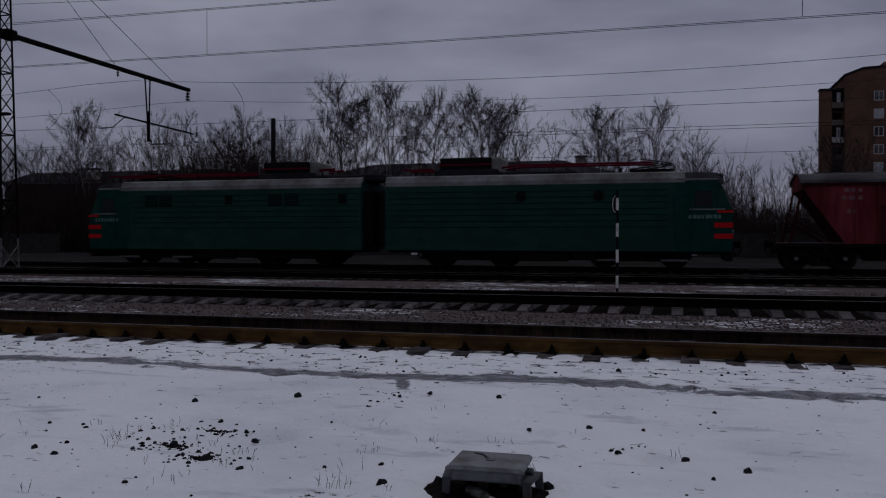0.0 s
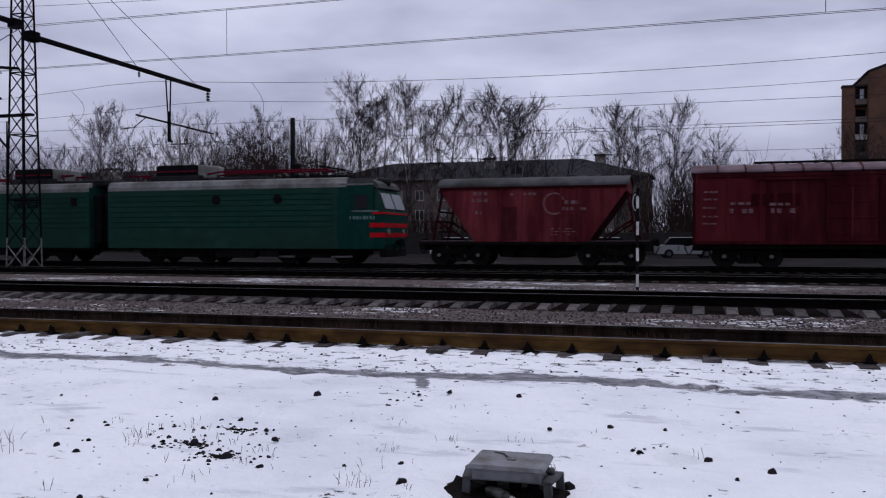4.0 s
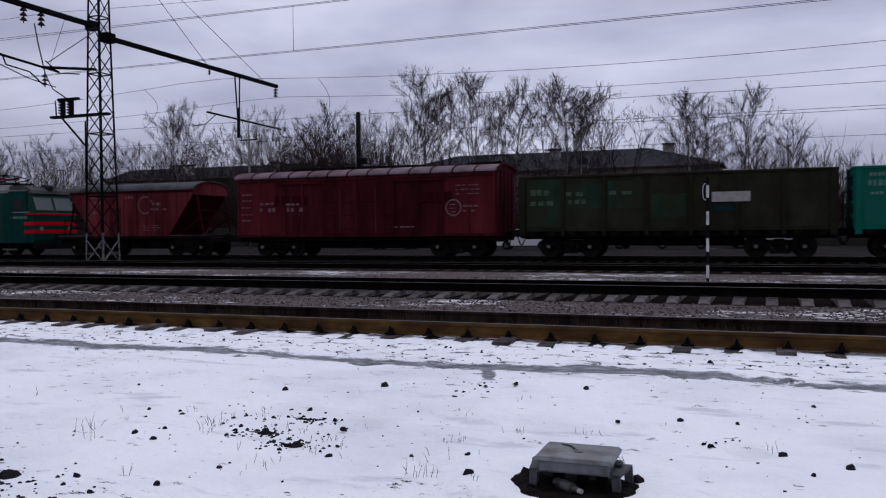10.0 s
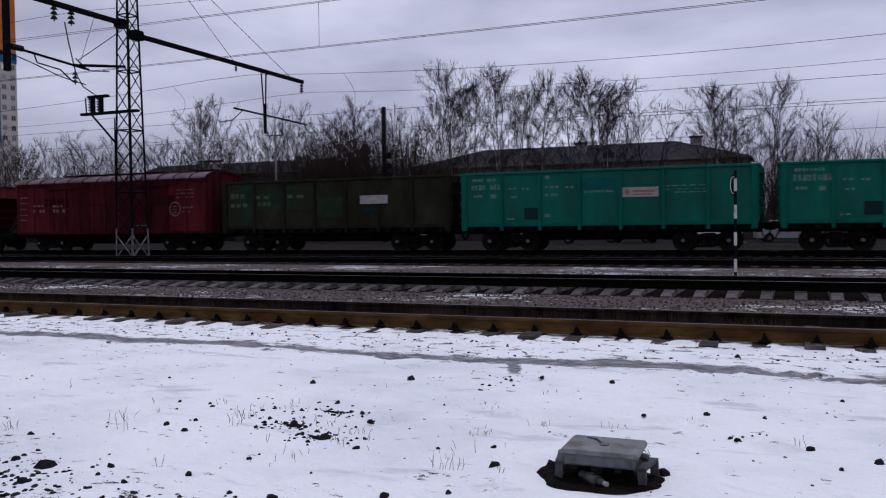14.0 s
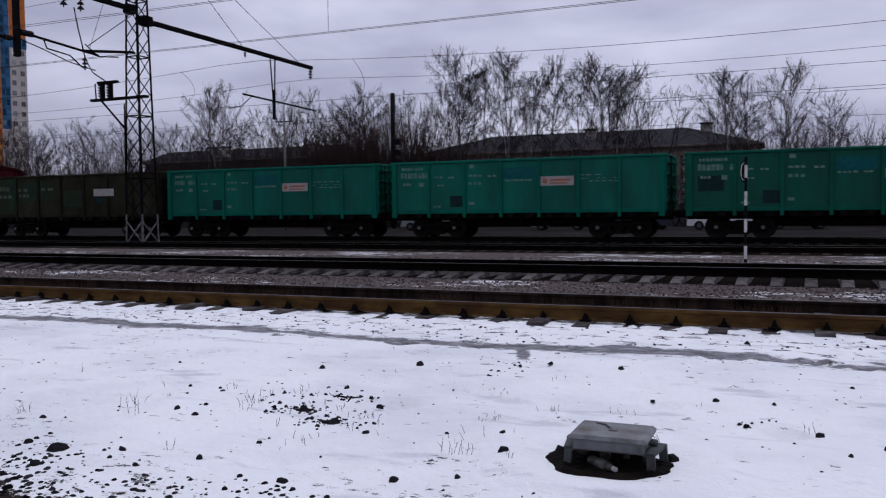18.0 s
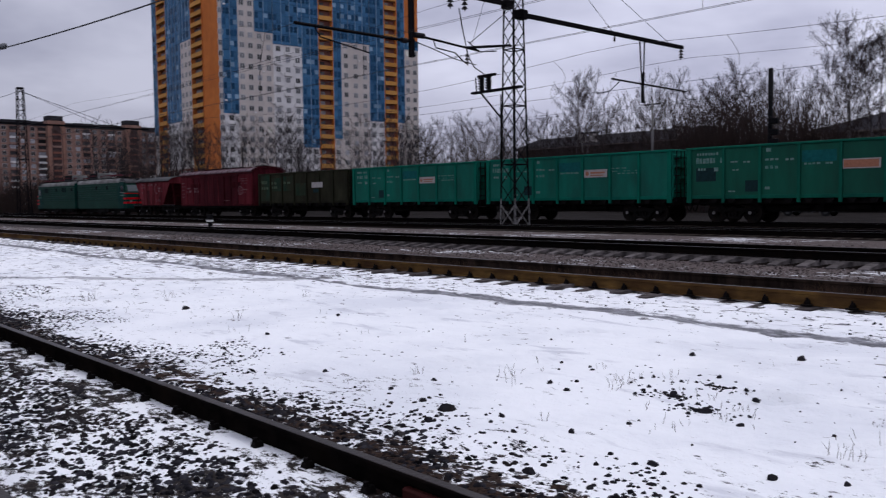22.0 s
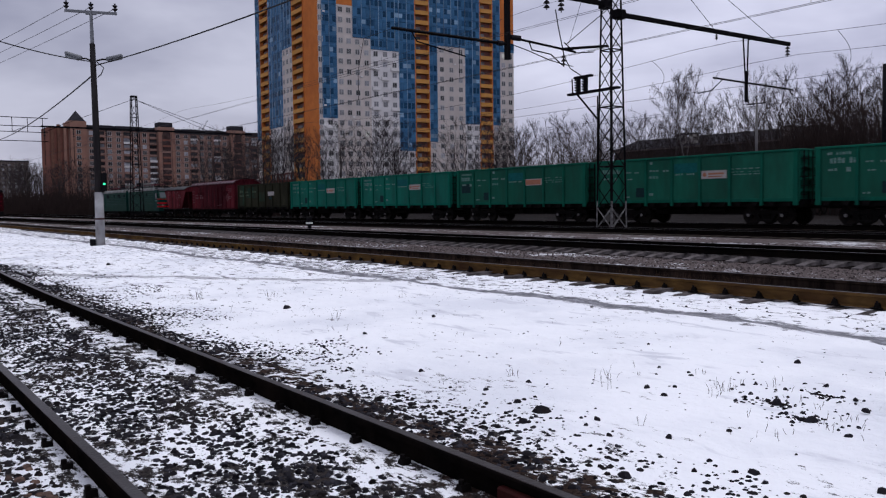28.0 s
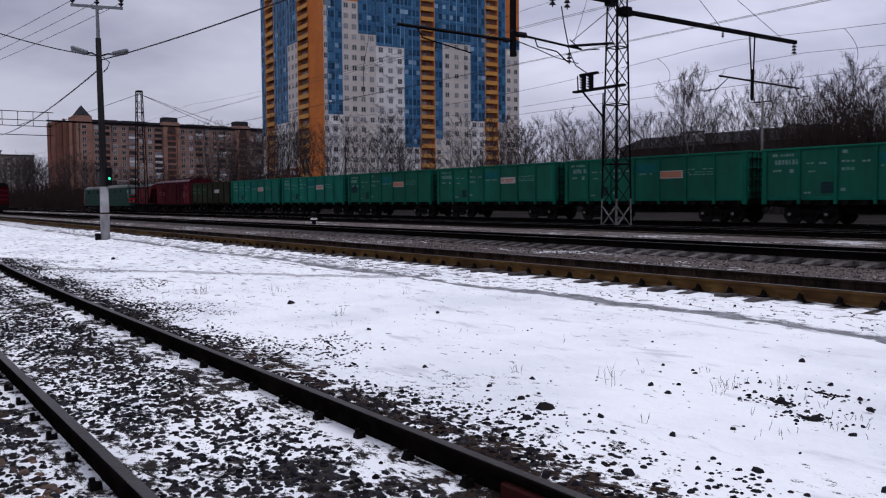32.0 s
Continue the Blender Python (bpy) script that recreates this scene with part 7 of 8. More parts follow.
def tree_kind(seed, H, birch, rich=True):
    """Trunk and crown meshes of one bare tree, H metres high: leaders that fork low, steep limbs, fine twigs."""
    rnd = random.Random(seed)
    trunk, crown = Twigs(), Twigs()
    base = 0.0078 * H if birch else 0.0088 * H
    wide = H * (rnd.uniform(0.18, 0.23) if birch else rnd.uniform(0.20, 0.27))
    low = rnd.uniform(0.17, 0.27) if birch else rnd.uniform(0.20, 0.30)
    axes = [(Vector((0, 0, -0.1)), Vector((rnd.uniform(-0.05, 0.05), rnd.uniform(-0.05, 0.05), 1)).normalized(), H * 0.95, base)]
    for _ in range(rnd.choice((1, 2)) if birch else rnd.choice((2, 3))):
        a = rnd.uniform(0, 2 * math.pi)
        k = rnd.uniform(0.08, 0.20) if birch else rnd.uniform(0.30, 0.5)
        z = H * rnd.uniform(0.16, 0.34)
        axes.append((Vector((0, 0, z)), Vector((k * math.cos(a), k * math.sin(a), 1)).normalized(), (H - z) * rnd.uniform(0.72, 0.95), base * 0.62))
    for ax, (p, d, ln, rb) in enumerate(axes):
        n = 13
        for i in range(n):
            d = bend(rnd, d, 0.07 if birch else 0.12, 0.10)
            e = p + d * (ln / n)
            f0, f1 = (1 - i / n) ** 0.85, (1 - (i + 1) / n) ** 0.85
            trunk.seg(p, e, rb * f0 + 0.012, rb * f1 + 0.012)
            u = e.z / H
            if u > low and (ax == 0 or i > 2):
                v = min(1.0, (u - low) / (0.98 - low))
                reach = wide * (0.40 + 0.75 * math.sin(math.pi * min(1, 0.15 + 0.78 * v))) * rnd.uniform(0.65, 1.15) * (1.0 if ax == 0 else 0.75)
                for _ in range(1 if ax else rnd.choice((2, 3) if birch and rich else (1, 2))):
                    az = rnd.uniform(0, 2 * math.pi)
                    out = Vector((math.cos(az), math.sin(az), rnd.uniform(0.7, 1.7) if birch else rnd.uniform(0.5, 1.3))).normalized()
                    q, r = p.lerp(e, rnd.random()), max(0.26 * rb * f1, 0.022)
                    length = min(reach / max(0.4, math.hypot(out.x, out.y)), (1.02 * H - q.z) * 0.95) + 0.02 * H
                    dd, m = out, 6
                    for j in range(m):
                        dd = bend(rnd, dd, 0.16, 0.06 if j < 2 else (-0.05 if birch else 0.03))
                        g = q + dd * length / m
                        crown.seg(q, g, r * (1 - 0.8 * j / m), r * (1 - 0.8 * (j + 1) / m))
                        if j > 0:
                            for _ in range(3 if rich and birch else 2):
                                spray(crown, rnd, q.lerp(g, rnd.random()), bend(rnd, dd, 0.7, 0.15), H * rnd.uniform(0.035, 0.075), 0.010, 4 if rich else 2, birch)
                        q = g
                    for _ in range(2):
                        spray(crown, rnd, q, bend(rnd, dd, 0.4, 0.1), H * rnd.uniform(0.03, 0.06), 0.010, 2, birch)
            p = e
        for _ in range(5):
            spray(crown, rnd, p, bend(rnd, d, 0.45, 0.3), H * 0.055, 0.010, 3, birch)
    bark, fine = (M_BIRCH, M_BIRCH_TWIG) if birch else (M_BARK, M_TWIG)
    return trunk.data("trunk", bark), crown.data("crown", fine)


BIRCHES = [tree_kind(100 + k, 18.0, True) for k in range(6)]
PLAIN = [tree_kind(200 + k, 14.0, False) for k in range(6)]
LIGHT = [tree_kind(300 + k, 14.0, False, False) for k in range(5)] + [tree_kind(310, 14.0, True, False)]


def plant(kind, x, y, height, turn, wide=1.0):
    birch = kind < 6 or kind == 17
    t, c = (BIRCHES + PLAIN + LIGHT)[kind]
    s = height / (18.0 if kind < 6 else 14.0)
    ob = thing("birch_tree" if birch else "bare_tree", "bare birch tree with a pale trunk and drooping twigs" if birch else "bare leafless tree with dark spreading branches", "tree", group="bare birches" if birch else "bare trees behind the railway")
    ob.matrix_basis = pose(x, y, 0, 0, 0, turn)
    ob.scale = (s * wide, s * wide, s)
    part("trunk", t, None, ob)
    part("crown", c, None, ob)


rt = random.Random(8)
# the tall birches in front of the long house, then smaller ones on both sides of it
for q, top, k, w in ((-0.405, 0.203, 0, 1.15), (-0.372, 0.182, 3, 1.0), (-0.343, 0.194, 1, 1.05), (-0.312, 0.170, 4, 1.0), (-0.284, 0.183, 2, 1.1), (-0.243, 0.172, 3, 1.1), (-0.222, 0.182, 0, 1.2), (-0.205, 0.165, 4, 1.1),
                     (-0.082, 0.153, 1, 1.2), (-0.06, 0.135, 2, 1.1), (-0.024, 0.154, 4, 0.9), (-0.425, 0.16, 2, 1.0), (-0.783, 0.189, 3, 0.95), (-0.80, 0.165, 1, 0.9), (-0.551, 0.170, 2, 1.0), (-0.575, 0.155, 0, 1.0)):
    Y = rt.uniform(96, 112)
    plant(k, q * Y, Y, 1.5 + 0.97 * top * Y, rt.uniform(0, 360), w)
for q, top in ((-0.654, 0.163), (-0.69, 0.15), (-0.72, 0.14), (-0.61, 0.15), (-0.52, 0.14), (-0.49, 0.15), (-0.46, 0.142), (-0.86, 0.135), (-0.90, 0.13), (-0.95, 0.15), (-1.0, 0.14), (-1.05, 0.155), (-1.1, 0.15), (-1.155, 0.155),
               (-1.21, 0.14), (-0.18, 0.125), (-0.155, 0.13), (-0.085, 0.13), (0.022, 0.122), (0.055, 0.085), (0.085, 0.078), (0.115, 0.075), (0.135, 0.08), (0.155, 0.10), (0.172, 0.12), (0.19, 0.11), (0.21, 0.09), (0.24, 0.08),
               (-0.67, 0.14), (-0.635, 0.135), (-0.75, 0.13), (-0.82, 0.125), (-0.59, 0.13), (-0.02, 0.11), (0.0, 0.10), (-0.93, 0.12), (-1.03, 0.125), (-1.13, 0.13), (-0.54, 0.125)):
    Y = rt.uniform(78, 118)
    plant(6 + rt.randrange(6), q * Y, Y, 1.5 + top * Y * rt.uniform(0.92, 1.03), rt.uniform(0, 360), rt.uniform(0.75, 1.0))
for k in range(24):
    q = -1.16 + 0.70 * (k + rt.random()) / 24
    Y = rt.uniform(84, 120)
    plant(12 + rt.randrange(6), q * Y, Y, 1.5 + rt.uniform(0.085, 0.128) * Y, rt.uniform(0, 360), rt.uniform(0.9, 1.15))
# towards the apartment towers, along the line
for k in range(50):
    q = -1.1 - 1.7 * (k + 1.6 * rt.random()) / 50
    Y = rt.uniform(56, 84)
    plant(12 + rt.randrange(6), q * Y, Y, (0.045 + 0.055 * rt.random()) * math.hypot(q, 1) * Y + 1.5, rt.uniform(0, 360), rt.uniform(0.75, 1.05))
for k in range(16):
    q = -2.8 - 3.0 * (k + rt.random()) / 16
    Y = rt.uniform(44, 56)
    plant(12 + rt.randrange(6), q * Y, Y, rt.uniform(6, 11), rt.uniform(0, 360), rt.uniform(0.8, 1.1))


for k in range(14):
    x = rt.uniform(-400, -290)
    plant(12 + rt.randrange(6), x, -x * rt.uniform(0.135, 0.20), rt.uniform(15, 21), rt.uniform(0, 360), rt.uniform(1.0, 1.3))
for k in range(12):
    plant(12 + rt.randrange(6), -245 - 8 * k + rt.uniform(-3, 3), rt.uniform(50, 64), rt.uniform(12, 18), rt.uniform(0, 360), rt.uniform(0.9, 1.2))


def thicket(name, label, spots, seed):
    """Tangled brush: many thin stems, past counting."""
    rnd = random.Random(seed)
    tw = Twigs()
    for x, y, h, n in spots:
        for _ in range(n):
            a = rnd.uniform(0, 2 * math.pi)
            p = Vector((x + rnd.gauss(0, h * 0.33), y + rnd.gauss(0, h * 0.3), 0))
            d = Vector((math.cos(a) * 0.28, math.sin(a) * 0.28, 1)).normalized()
            ln = h * rnd.uniform(0.55, 1.0)
            q = p
            for i in range(2):
                d = bend(rnd, d, 0.2, 0.05)
                e = q + d * ln / 2
                tw.seg(q, e, 0.034 * (1 - i / 2) + 0.010, 0.034 * (1 - (i + 1) / 2) + 0.008)
                for _ in range(2):
                    f = bend(rnd, d, 0.8, 0.15)
                    g = q.lerp(e, rnd.random())
                    tw.tip(g, g + f * ln * 0.22, 0.02)
                q = e
    tagged(new(name, tw.data(name, M_BUSH)), label, "brush", kind="stuff")


spots = []
for k in range(170):
    x = 45 - 270 * k / 170 + rt.uniform(-1, 1)
    if not -13 < x < -3:
        spots.append((x, rt.uniform(73.5, 80), rt.uniform(3.6, 6.0), 54))
for k in range(60):
    x = -46 - 60 * k / 60 + rt.uniform(-1, 1)
    spots.append((x, rt.uniform(80, 94), rt.uniform(6.0, 9.5), 120))
for k in range(40):
    x = -100 - 130 * k / 40 + rt.uniform(-2, 2)
    spots.append((x, rt.uniform(62, 90), rt.uniform(6.0, 10.0), 80))
for x, y, h, n in ((-40, 77, 12.4, 900), (-43, 78, 10.5, 500), (-37, 78, 9.5, 450), (1.0, 96, 11.2, 420), (4.5, 97, 9.0, 260), (-2, 97, 8, 160)):
    spots.append((x, y, h, n))
for k in range(32):
    spots.append((3 + 1.3 * k, rt.uniform(84, 98), rt.uniform(4.5, 6.5), 110))
thicket("brush_thicket", "tangled brown bare brush along the railway fence", spots, 31)
spots = []
for k in range(60):
    x = -110 - 120 * k / 60
    spots.append((x, rt.uniform(43.5, 49) + (6 if x > -125 else 0), rt.uniform(4.0, 7.0), 46))
for k in range(60):
    x = -232 - 110 * k / 60
    spots.append((x, rt.uniform(44, 52), rt.uniform(5.0, 9.0), 70))
thicket("far_brush_thicket", "tangled brown bare brush at the yard's far end", spots, 32)

# ---- junction box on the snow ----
jb = thing("junction_box", "grey cast-iron trackside junction box on four short legs", "junction box", at=pose(-1.02, 4.80, 0, 0, 0, 0.5))
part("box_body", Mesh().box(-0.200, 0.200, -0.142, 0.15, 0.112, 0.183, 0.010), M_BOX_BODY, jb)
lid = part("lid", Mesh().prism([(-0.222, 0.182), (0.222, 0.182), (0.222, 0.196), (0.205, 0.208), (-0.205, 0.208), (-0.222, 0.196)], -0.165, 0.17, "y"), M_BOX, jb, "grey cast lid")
part("lid_latch", Mesh().box(-0.02, 0.03, -0.03, 0.02, 0.208, 0.216, 0.004), M_CAP, lid, "pale latch")
part("lid_ridge", Mesh().tube([(-0.12, 0.12, 0.209), (-0.06, 0.09, 0.212), (-0.02, 0.02, 0.212), (0.01, -0.02, 0.21)], 0.007, 5), M_BOX_DARK, lid)
for s in (-1, 1):
    for y0, y1, x in ((-0.13, -0.085, 0.232), (0.075, 0.115, 0.27)):
        part("leg", Mesh().prism([(s * (x - 0.022), 0.125), (s * (x + 0.022), 0.125), (s * (x + 0.034), -0.06), (s * (x - 0.012), -0.06)], y0, y1, "y"), M_BOX_DARK, jb)
    part("leg_bar", Mesh().prism([(s * 0.19, -0.13), (s * 0.256, -0.13), (s * 0.292, 0.115), (s * 0.21, 0.115)], 0.108, 0.126, "z"), M_BOX_DARK, jb)
    part("hinge_lug", Mesh().box(*sorted((s * 0.19, s * 0.25)), 0.02, 0.075, 0.13, 0.16, 0.01), M_BOX_DARK, jb)
for x in (-0.12, 0.02, 0.13):
    part("cable_sleeve", Mesh().cyl((x, 0.03, -0.06), (x, 0.03, 0.122), 0.036, 0.036, 10), M_BLACK, jb, "black cable sleeve")
bt = thing("plastic_bottle", "grimy discarded plastic bottle lying under the box", "bottle", at=pose(-1.045, 4.645, 0.045, 0, 90, -36))
part("bottle_body", Mesh().cyl((0, 0, -0.10), (0, 0, 0.04), 0.032, 0.032, 12).cyl((0, 0, 0.04), (0, 0, 0.085), 0.032, 0.012, 12), M_BOTTLE, bt, smooth=True)
part("bottle_cap", Mesh().cyl((0, 0, 0.085), (0, 0, 0.11), 0.014, 0.014, 10), M_PLATE_WHITE, bt)


def mud_patch(name, x, y, rx, ry, seed, label, lift=0.022, ragged=0.28):
    """A ragged bare patch, a little above the snow."""
    rnd = random.Random(seed)
    vs, n, rings = [], 44, 6
    for k in range(rings + 1):
        for i in range(n):
            a = 2 * math.pi * i / n
            q = k / rings * (1 + ragged * noise.noise((math.cos(a) * (1.0 + 2.5 * ragged) + seed, math.sin(a) * (1.0 + 2.5 * ragged), k * 0.1)))
            px, py = x + rx * q * math.cos(a), y + ry * q * math.sin(a)
            vs.append((px, py, ground_z(px, py) + lift + 0.6 * lift * rnd.random() - 1.6 * lift * (k == rings)))
    fs = [(k * n + i, k * n + (i + 1) % n, (k + 1) * n + (i + 1) % n, (k + 1) * n + i) for k in range(rings) for i in range(n)]
    return thing(name, label, "soil patch", m=Mesh().add(vs, fs), mat=M_MUD, kind="structure")


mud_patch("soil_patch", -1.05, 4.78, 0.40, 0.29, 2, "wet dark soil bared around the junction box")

for x, y, rx, ry in ((-3.42, 5.27, 0.075, 0.035), (-3.07, 5.07, 0.06, 0.025), (-3.36, 5.76, 0.08, 0.02)):
    mud_patch("soil_patch", x, y, rx, ry, int(-x * 10) + 3, "dark thawed crumbs of soil on the snow", 0.005, 0.9)

# ---- stones, gravel, tufts ----
def stone_points(rnd, r):
    """A squat, irregular stone of twelve corners."""
    pts = []
    for k in range(6):
        a = k * math.pi / 3 + rnd.uniform(-0.3, 0.3)
        q = r * rnd.uniform(0.75, 1.15)
        pts.append((q * math.cos(a), q * math.sin(a) * 0.8, -0.25 * r))
    for k in range(5):
        a = k * 2 * math.pi / 5 + rnd.uniform(-0.35, 0.35)
        q = r * rnd.uniform(0.45, 0.8)
        pts.append((q * math.cos(a), q * math.sin(a) * 0.8, r * rnd.uniform(0.3, 0.62)))
    pts.append((r * rnd.uniform(-0.2, 0.2), r * rnd.uniform(-0.2, 0.2), r * rnd.uniform(0.6, 0.85)))
    f = []
    for k in range(6):
        j = min(4, int(k * 5 / 6))
        f.append((k, (k + 1) % 6, 6 + int(((k + 1) % 6) * 5 / 6) % 5, 6 + j) if 6 + int(((k + 1) % 6) * 5 / 6) % 5 != 6 + j else (k, (k + 1) % 6, 6 + j))
    f += [(6 + k, 6 + (k + 1) % 5, 11) for k in range(5)]
    return pts, f


STONES = []
rs = random.Random(12)
for k in range(8):
    p, f = stone_points(rs, 1.0)
    STONES.append((p, f, Mesh().add(p, f).data("stone", M_STONE)))
LOOSE = ((-0.70, 4.95, 6), (-1.37, 4.92, 6), (-4.2, 6.8, 5), (-3.53, 6.78, 6), (-3.38, 7.24, 7), (-2.2, 7.62, 4), (-1.56, 7.72, 5), (-2.39, 7.46, 5), (-1.07, 6.49, 3), (-0.63, 6.73, 4), (-0.21, 6.76, 3), (0.09, 5.83, 5), (0.36, 7.65, 3), (0.47, 5.64, 5),
         (-4.28, 4.89, 4), (-4.04, 4.8, 4), (-4.47, 5.63, 3), (-5.1, 4.41, 4), (-3.88, 3.93, 4), (-3.33, 3.98, 4), (-3.23, 4.44, 3), (-2.71, 4.92, 4), (-2.93, 5.55, 5), (-1.67, 4.74, 5), (-2.19, 5.1, 3), (-4.57, 3.82, 4))
LOOSE_LEFT = (
         (-4.26, 3.78, 9), (-4.12, 3.49, 5), (-2.64, 3.83, 5), (-1.79, 4.3, 3), (-1.85, 5.24, 3), (-0.58, 9.62, 5), (0.25, 5.38, 3), (-2.09, 4.1, 5), (-3.57, 3.71, 3), (-5.83, 6.72, 3), (-4.74, 5.58, 3),
         (-11.27, 5.18, 9), (-8.09, 4.63, 4), (-8.89, 6.13, 4), (-6.08, 4.02, 4), (-5.11, 3.97, 4), (-4.56, 3.83, 4), (-3.03, 3.25, 6), (-22.73, 5.57, 10), (-3.42, 5.26, 7), (-3.04, 5.06, 7), (-3.52, 6.08, 4), (-3.19, 2.81, 5), (-3.59, 3.06, 5))
for x, y, cm in LOOSE + LOOSE_LEFT:
    s = cm / 100 * 0.78
    ob = new("stone", STONES[rs.randrange(8)][2])
    ob.matrix_basis = pose(x, y, ground_z(x, y) + s * 0.12, rs.uniform(-8, 8), rs.uniform(-8, 8), rs.uniform(0, 360))
    ob.scale = (s * 1.1, s, s * rs.uniform(0.75, 1.05))
    tagged(ob, "dark ballast stone lying on the snow", "stone", "loose stones on the snow")


def scatter(name, label, spots, mat):
    """Loose stones past counting: (x, y, size) each, joined."""
    rnd = random.Random(77)
    vs, fs = [], []
    for x, y, z, s in spots:
        p, f, _ = STONES[rnd.randrange(8)]
        a = rnd.uniform(0, 2 * math.pi)
        c, d = math.cos(a) * s, math.sin(a) * s
        n, h = len(vs), s * rnd.uniform(0.6, 1.0)
        vs += [(x + u * c - v * d, y + u * d + v * c, z + w * h) for u, v, w in p]
        fs += [tuple(i + n for i in q) for q in f]
    me = bpy.data.meshes.new(name)
    me.from_pydata(vs, [], fs)
    me.materials.append(mat)
    tagged(new(name, me), label, "gravel", kind="stuff")


def gravel_spots():
    rnd = random.Random(5)
    out = []
    for _ in range(170000):
        x = -0.6 - 24 * rnd.random() ** 1.45
        y = rnd.uniform(-2.6, 5.4)
        c = siding_y(x)
        off = y - c
        if abs(abs(off) - 0.76) < 0.13:
            continue
        n = noise.noise((x * 0.55, y * 0.9, 3)) + 0.6 * noise.noise((x * 1.9, y * 2.3, 7))
        if off > 0.76:
            dens = 1.1 - 0.72 * (off - 0.76) + 0.8 * n + (0.12 if x < -9 else 0.0)
        elif off > -0.76:
            dens = 0.92 + 0.95 * n - 2.6 * max(0, off - 0.22) - 1.6 * max(0, -off - 0.40)
        else:
            dens = 0.66 + 0.85 * n
        if off > 0.76 and x > -7:
            dens -= 0.22 * (off - 0.76)
        dens *= min(1, max(0, (-0.6 - x) / 1.6)) * min(1, (y + 2.6) / 1.4)
        if rnd.random() < dens * 0.95:
            out.append((x, y, ground_z(x, y) - 0.004, rnd.choice((0.008, 0.010, 0.013, 0.016, 0.020, 0.024, 0.029, 0.034)) * (1 if off < 1.6 else 0.8)))
    return out


scatter("siding_gravel", "dark gravel strewn over the snow beside the siding", gravel_spots(), M_STONE)


def verge_spots():
    """Larger brown stones on the far verge of the siding."""
    rnd = random.Random(17)
    out = []
    for _ in range(2600):
        x, off = -1.5 - 16 * rnd.random() ** 1.3, -0.95 - 1.8 * rnd.random()
        y = siding_y(x) + off
        if noise.noise((x * 0.8, y * 1.1, 4)) > -0.15:
            out.append((x, y, ground_z(x, y), rnd.uniform(0.022, 0.048)))
    return out


scatter("siding_verge_stones", "brown ballast stones half sunk in snow beside the siding", verge_spots(), M_STONE_BROWN)


def debris_spots():
    rnd = random.Random(6)
    out = []
    for cx, cy, sx, sy, n in ((-3.4, 5.35, 0.32, 0.24, 60), (-3.12, 5.08, 0.14, 0.07, 45), (-3.42, 5.26, 0.10, 0.06, 40), (-3.3, 5.75, 0.16, 0.05, 40), (-3.7, 5.7, 0.5, 0.3, 26), (-4.3, 3.65, 0.35, 0.22, 60), (-0.3, 6.0, 0.12, 0.05, 14), (-2.5, 7.4, 0.12, 0.3, 20)):
        for _ in range(n):
            x, y = rnd.gauss(cx, sx), rnd.gauss(cy, sy)
            out.append((x, y, ground_z(x, y), rnd.choice((0.008, 0.010, 0.013, 0.018, 0.026))))
    for _ in range(500):
        x, y = rnd.uniform(-14, 2.5), rnd.uniform(3.4, 10.0)
        out.append((x, y, ground_z(x, y), rnd.choice((0.006, 0.008, 0.010, 0.014))))
    for _ in range(380):
        x, y = rnd.uniform(-20, 3), rnd.uniform(9.1, 10.3)
        out.append((x, y, ground_z(x, y), rnd.choice((0.010, 0.014, 0.02, 0.028))))
    return out


scatter("snow_debris", "small dark crumbs of coal and stone on the snow", debris_spots(), M_STONE)


def yard_spots():
    rnd = random.Random(9)
    out = []
    for _ in range(9500):
        x = 6 - 42 * rnd.random() ** 1.4
        y = rnd.uniform(12.6, 17.0)
        out.append((x, y, 0.004, rnd.uniform(0.016, 0.036)))
    for _ in range(3000):
        x = 8 - 40 * rnd.random() ** 1.4
        out.append((x, rnd.uniform(20.4, 25.0), 0.012, rnd.uniform(0.02, 0.045)))
    return out


scatter("yard_ballast_stones", "loose grey-brown ballast stones between the tracks", yard_spots(), M_STONE_GREY)


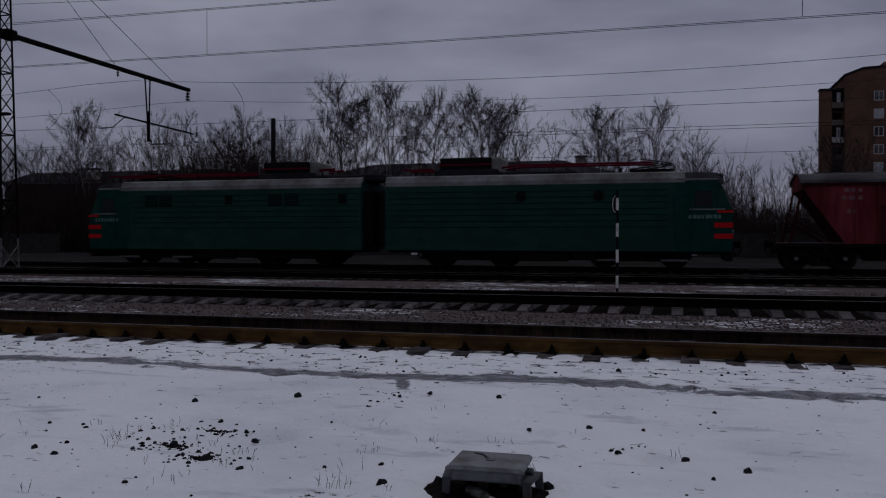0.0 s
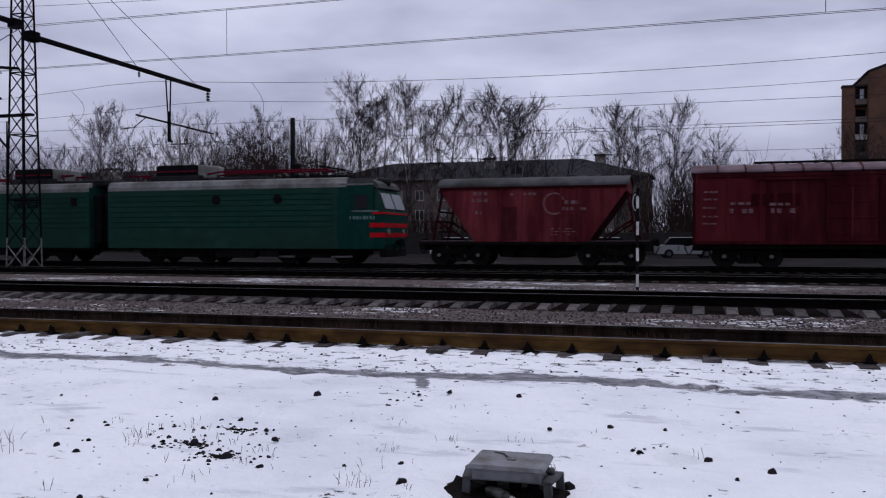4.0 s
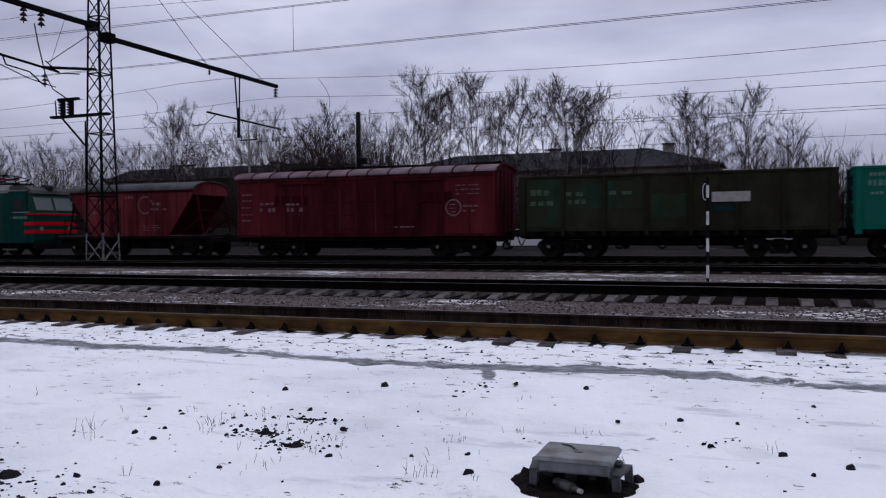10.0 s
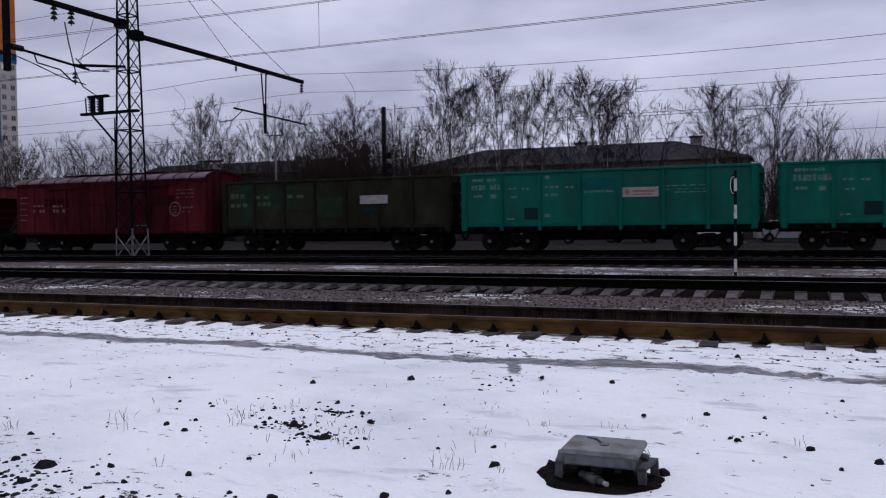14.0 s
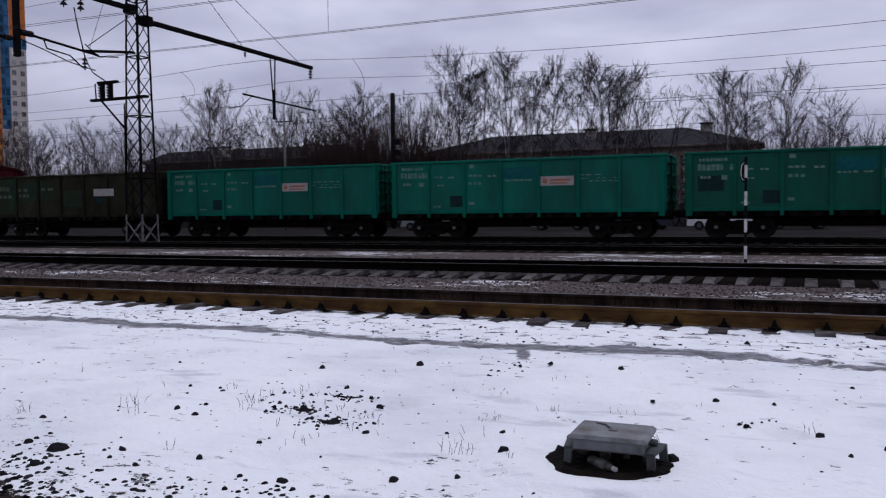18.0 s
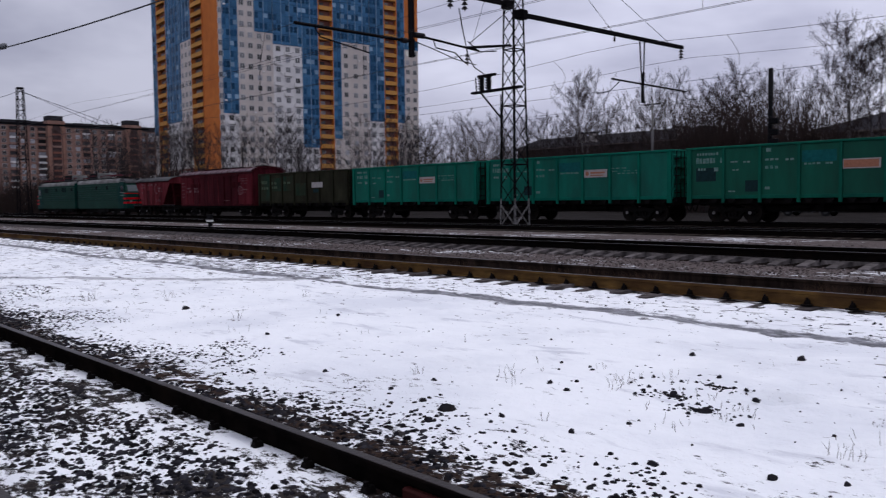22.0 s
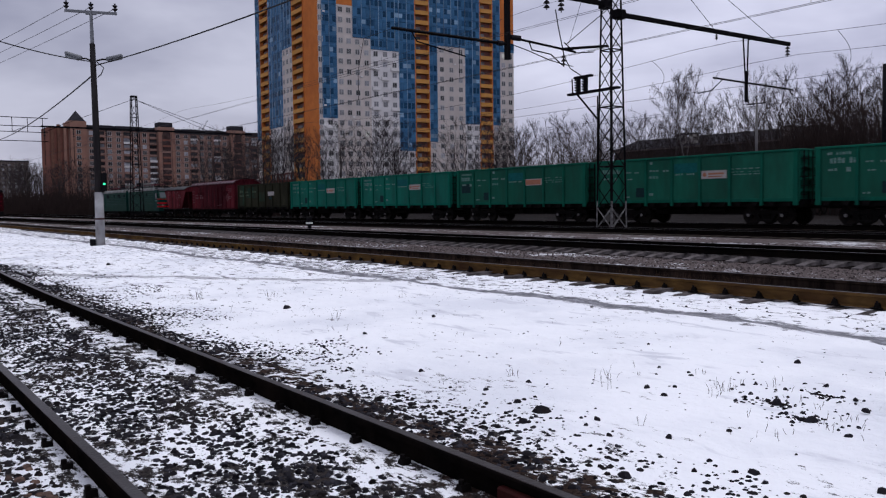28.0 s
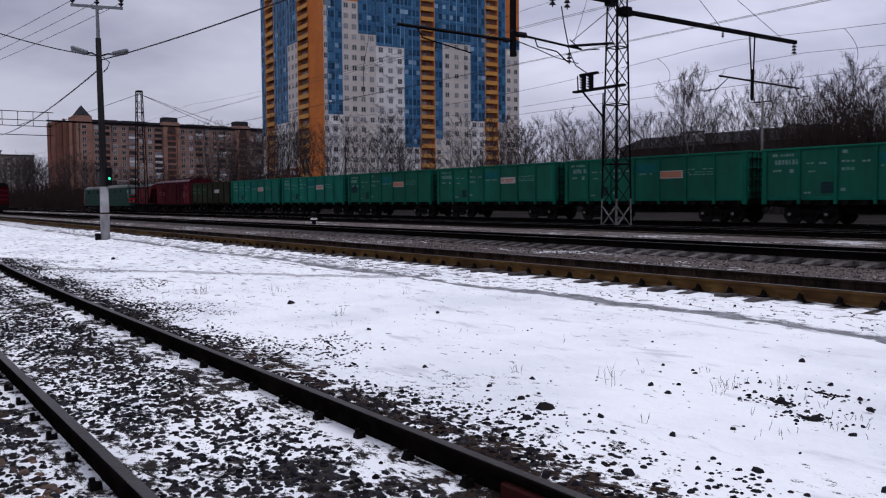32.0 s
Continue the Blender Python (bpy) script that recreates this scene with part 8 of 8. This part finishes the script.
def grass_tufts():
    """Dry stalks poking through the snow, past counting."""
    rnd = random.Random(300)
    tw = Twigs()
    spots = [(-1.98, 4.7, 9, 0.11), (-4.71, 4.86, 5, 0.12), (-1.71, 5.94, 7, 0.07), (-2.05, 5.52, 10, 0.05), (-2.89, 5.25, 6, 0.07), (-3.89, 5.35, 12, 0.08), (-4.54, 4.72, 3, 0.22), (-10.75, 6.86, 4, 0.15),
             (-13.18, 4.56, 14, 0.2), (-5.4, 4.5, 7, 0.10), (-12.84, 5.62, 9, 0.15), (-2.98, 4.65, 6, 0.08), (-2.3, 6.4, 5, 0.06), (-1.2, 6.1, 5, 0.06), (-9.5, 5.0, 6, 0.12)]
    for _ in range(14):
        spots.append((rnd.gauss(-3.5, 0.55), rnd.gauss(5.35, 0.3), rnd.randrange(2, 6), rnd.uniform(0.04, 0.09)))
    for _ in range(40):
        spots.append((rnd.uniform(-16, 1.5), rnd.uniform(3.6, 7.5), rnd.randrange(1, 4), rnd.uniform(0.04, 0.11)))
    for x, y, n, h in spots:
        for _ in range(n):
            q = Vector((x + rnd.gauss(0, 0.05), y + rnd.gauss(0, 0.05), 0))
            q.z = ground_z(q.x, q.y) - 0.01
            d = Vector((rnd.uniform(-0.5, 0.5), rnd.uniform(-0.5, 0.5), 1)).normalized()
            e = q + d * h * rnd.uniform(0.4, 0.8)
            tw.seg(q, e, 0.0018, 0.0015)
            tw.tip(e, e + bend(rnd, d, 0.5) * h * rnd.uniform(0.2, 0.5), 0.002)
            if rnd.random() < 0.4:
                tw.tip(q.lerp(e, 0.6), e + bend(rnd, d, 0.9) * h * 0.2, 0.0018)
    tagged(new("dry_grass", tw.data("dry_grass", M_WEED)), "dry dark grass stalks poking through the snow", "grass", kind="stuff")


grass_tufts()


def snow_heaps():
    """Uneven heaps of snow between the sleeper ends of the nearest track, past counting."""
    rnd = random.Random(44)
    vs, fs = [], []
    n, rings = 8, 3

    def heap(cx, cy, rx, ry, h):
        k0 = len(vs)
        ph = rnd.uniform(0, 9)
        for k in range(rings):
            q = (k + 1) / rings
            for i in range(n):
                a = 2 * math.pi * i / n
                w = 1 + 0.7 * noise.noise((math.cos(a) * 1.8 + ph, math.sin(a) * 1.8, ph))
                vs.append((cx + rx * q * w * math.cos(a), cy + ry * q * w * math.sin(a), h * (1 - q ** 3) - 0.008))
        vs.append((cx, cy, h))
        fs.extend((k0 + i, k0 + (i + 1) % n, k0 + rings * n) for i in range(n))
        fs.extend((k0 + k * n + i, k0 + (k + 1) * n + i, k0 + (k + 1) * n + (i + 1) % n, k0 + k * n + (i + 1) % n) for k in range(rings - 1) for i in range(n))

    for i in range(96):
        x = 6.54 - 0.573 * (i + 0.5)
        for _ in range(6):
            heap(x + rnd.gauss(0, 0.13), rnd.uniform(10.1, 10.72), rnd.uniform(0.06, 0.18), rnd.uniform(0.06, 0.2), rnd.uniform(0.008, 0.032))
        if rnd.random() < 0.6:
            heap(x + rnd.uniform(-0.3, 0.3), rnd.uniform(9.4, 10.1), rnd.uniform(0.10, 0.28), rnd.uniform(0.06, 0.18), rnd.uniform(0.01, 0.03))
    me = bpy.data.meshes.new("snow_heaps")
    me.from_pydata(vs, [], fs)
    me.materials.append(M_SNOW)
    for p in me.polygons:
        p.use_smooth = True
    tagged(new("snow_heaps", me), "uneven heaps of snow between the sleeper ends", "snow", kind="stuff")


snow_heaps()


def straw_strip():
    """Dry straw between the nearest track's rails, past counting."""
    rnd = random.Random(15)
    tw = Twigs()
    for _ in range(12000):
        x = 4 - 34 * rnd.random()
        if noise.noise((x * 0.9, 0, 2)) + 0.5 * noise.noise((x * 3.1, 0, 5)) < 0.08:
            continue
        y = rnd.gauss(11.75, 0.3)
        p = Vector((x, y, 0.02))
        e = p + Vector((rnd.uniform(-0.5, 0.5), rnd.uniform(-0.5, 0.2), 1)).normalized() * rnd.uniform(0.08, 0.26)
        tw.tip(p, e, 0.005)
    tagged(new("dry_straw", tw.data("dry_straw", M_GRASS)), "dry straw-coloured grass between the rails", "grass", kind="stuff")


straw_strip()

# ---- movement ----
def train_x(t):
    """Where the first teal gondola's leading end stands."""
    return 44.686 - 3.93489 * t - 0.0236047 * t ** 2 + 0.000123555 * t ** 3 + 0.0000074378 * t ** 4


def motions():
    for car, offset in TRAIN:
        walk(car, [(t * 1.0, pose(train_x(t) + offset, T4, RAIL_TOP)) for t in range(33)])
    steps = [0.15 * i for i in range(214)] + [32.0]
    for wheelset, home, radius in WHEELSETS:
        walk(wheelset, [(t, home @ pose(0, 0, 0, 0, math.degrees(-(44.686 - train_x(t)) / radius), 0)) for t in steps])


motions()
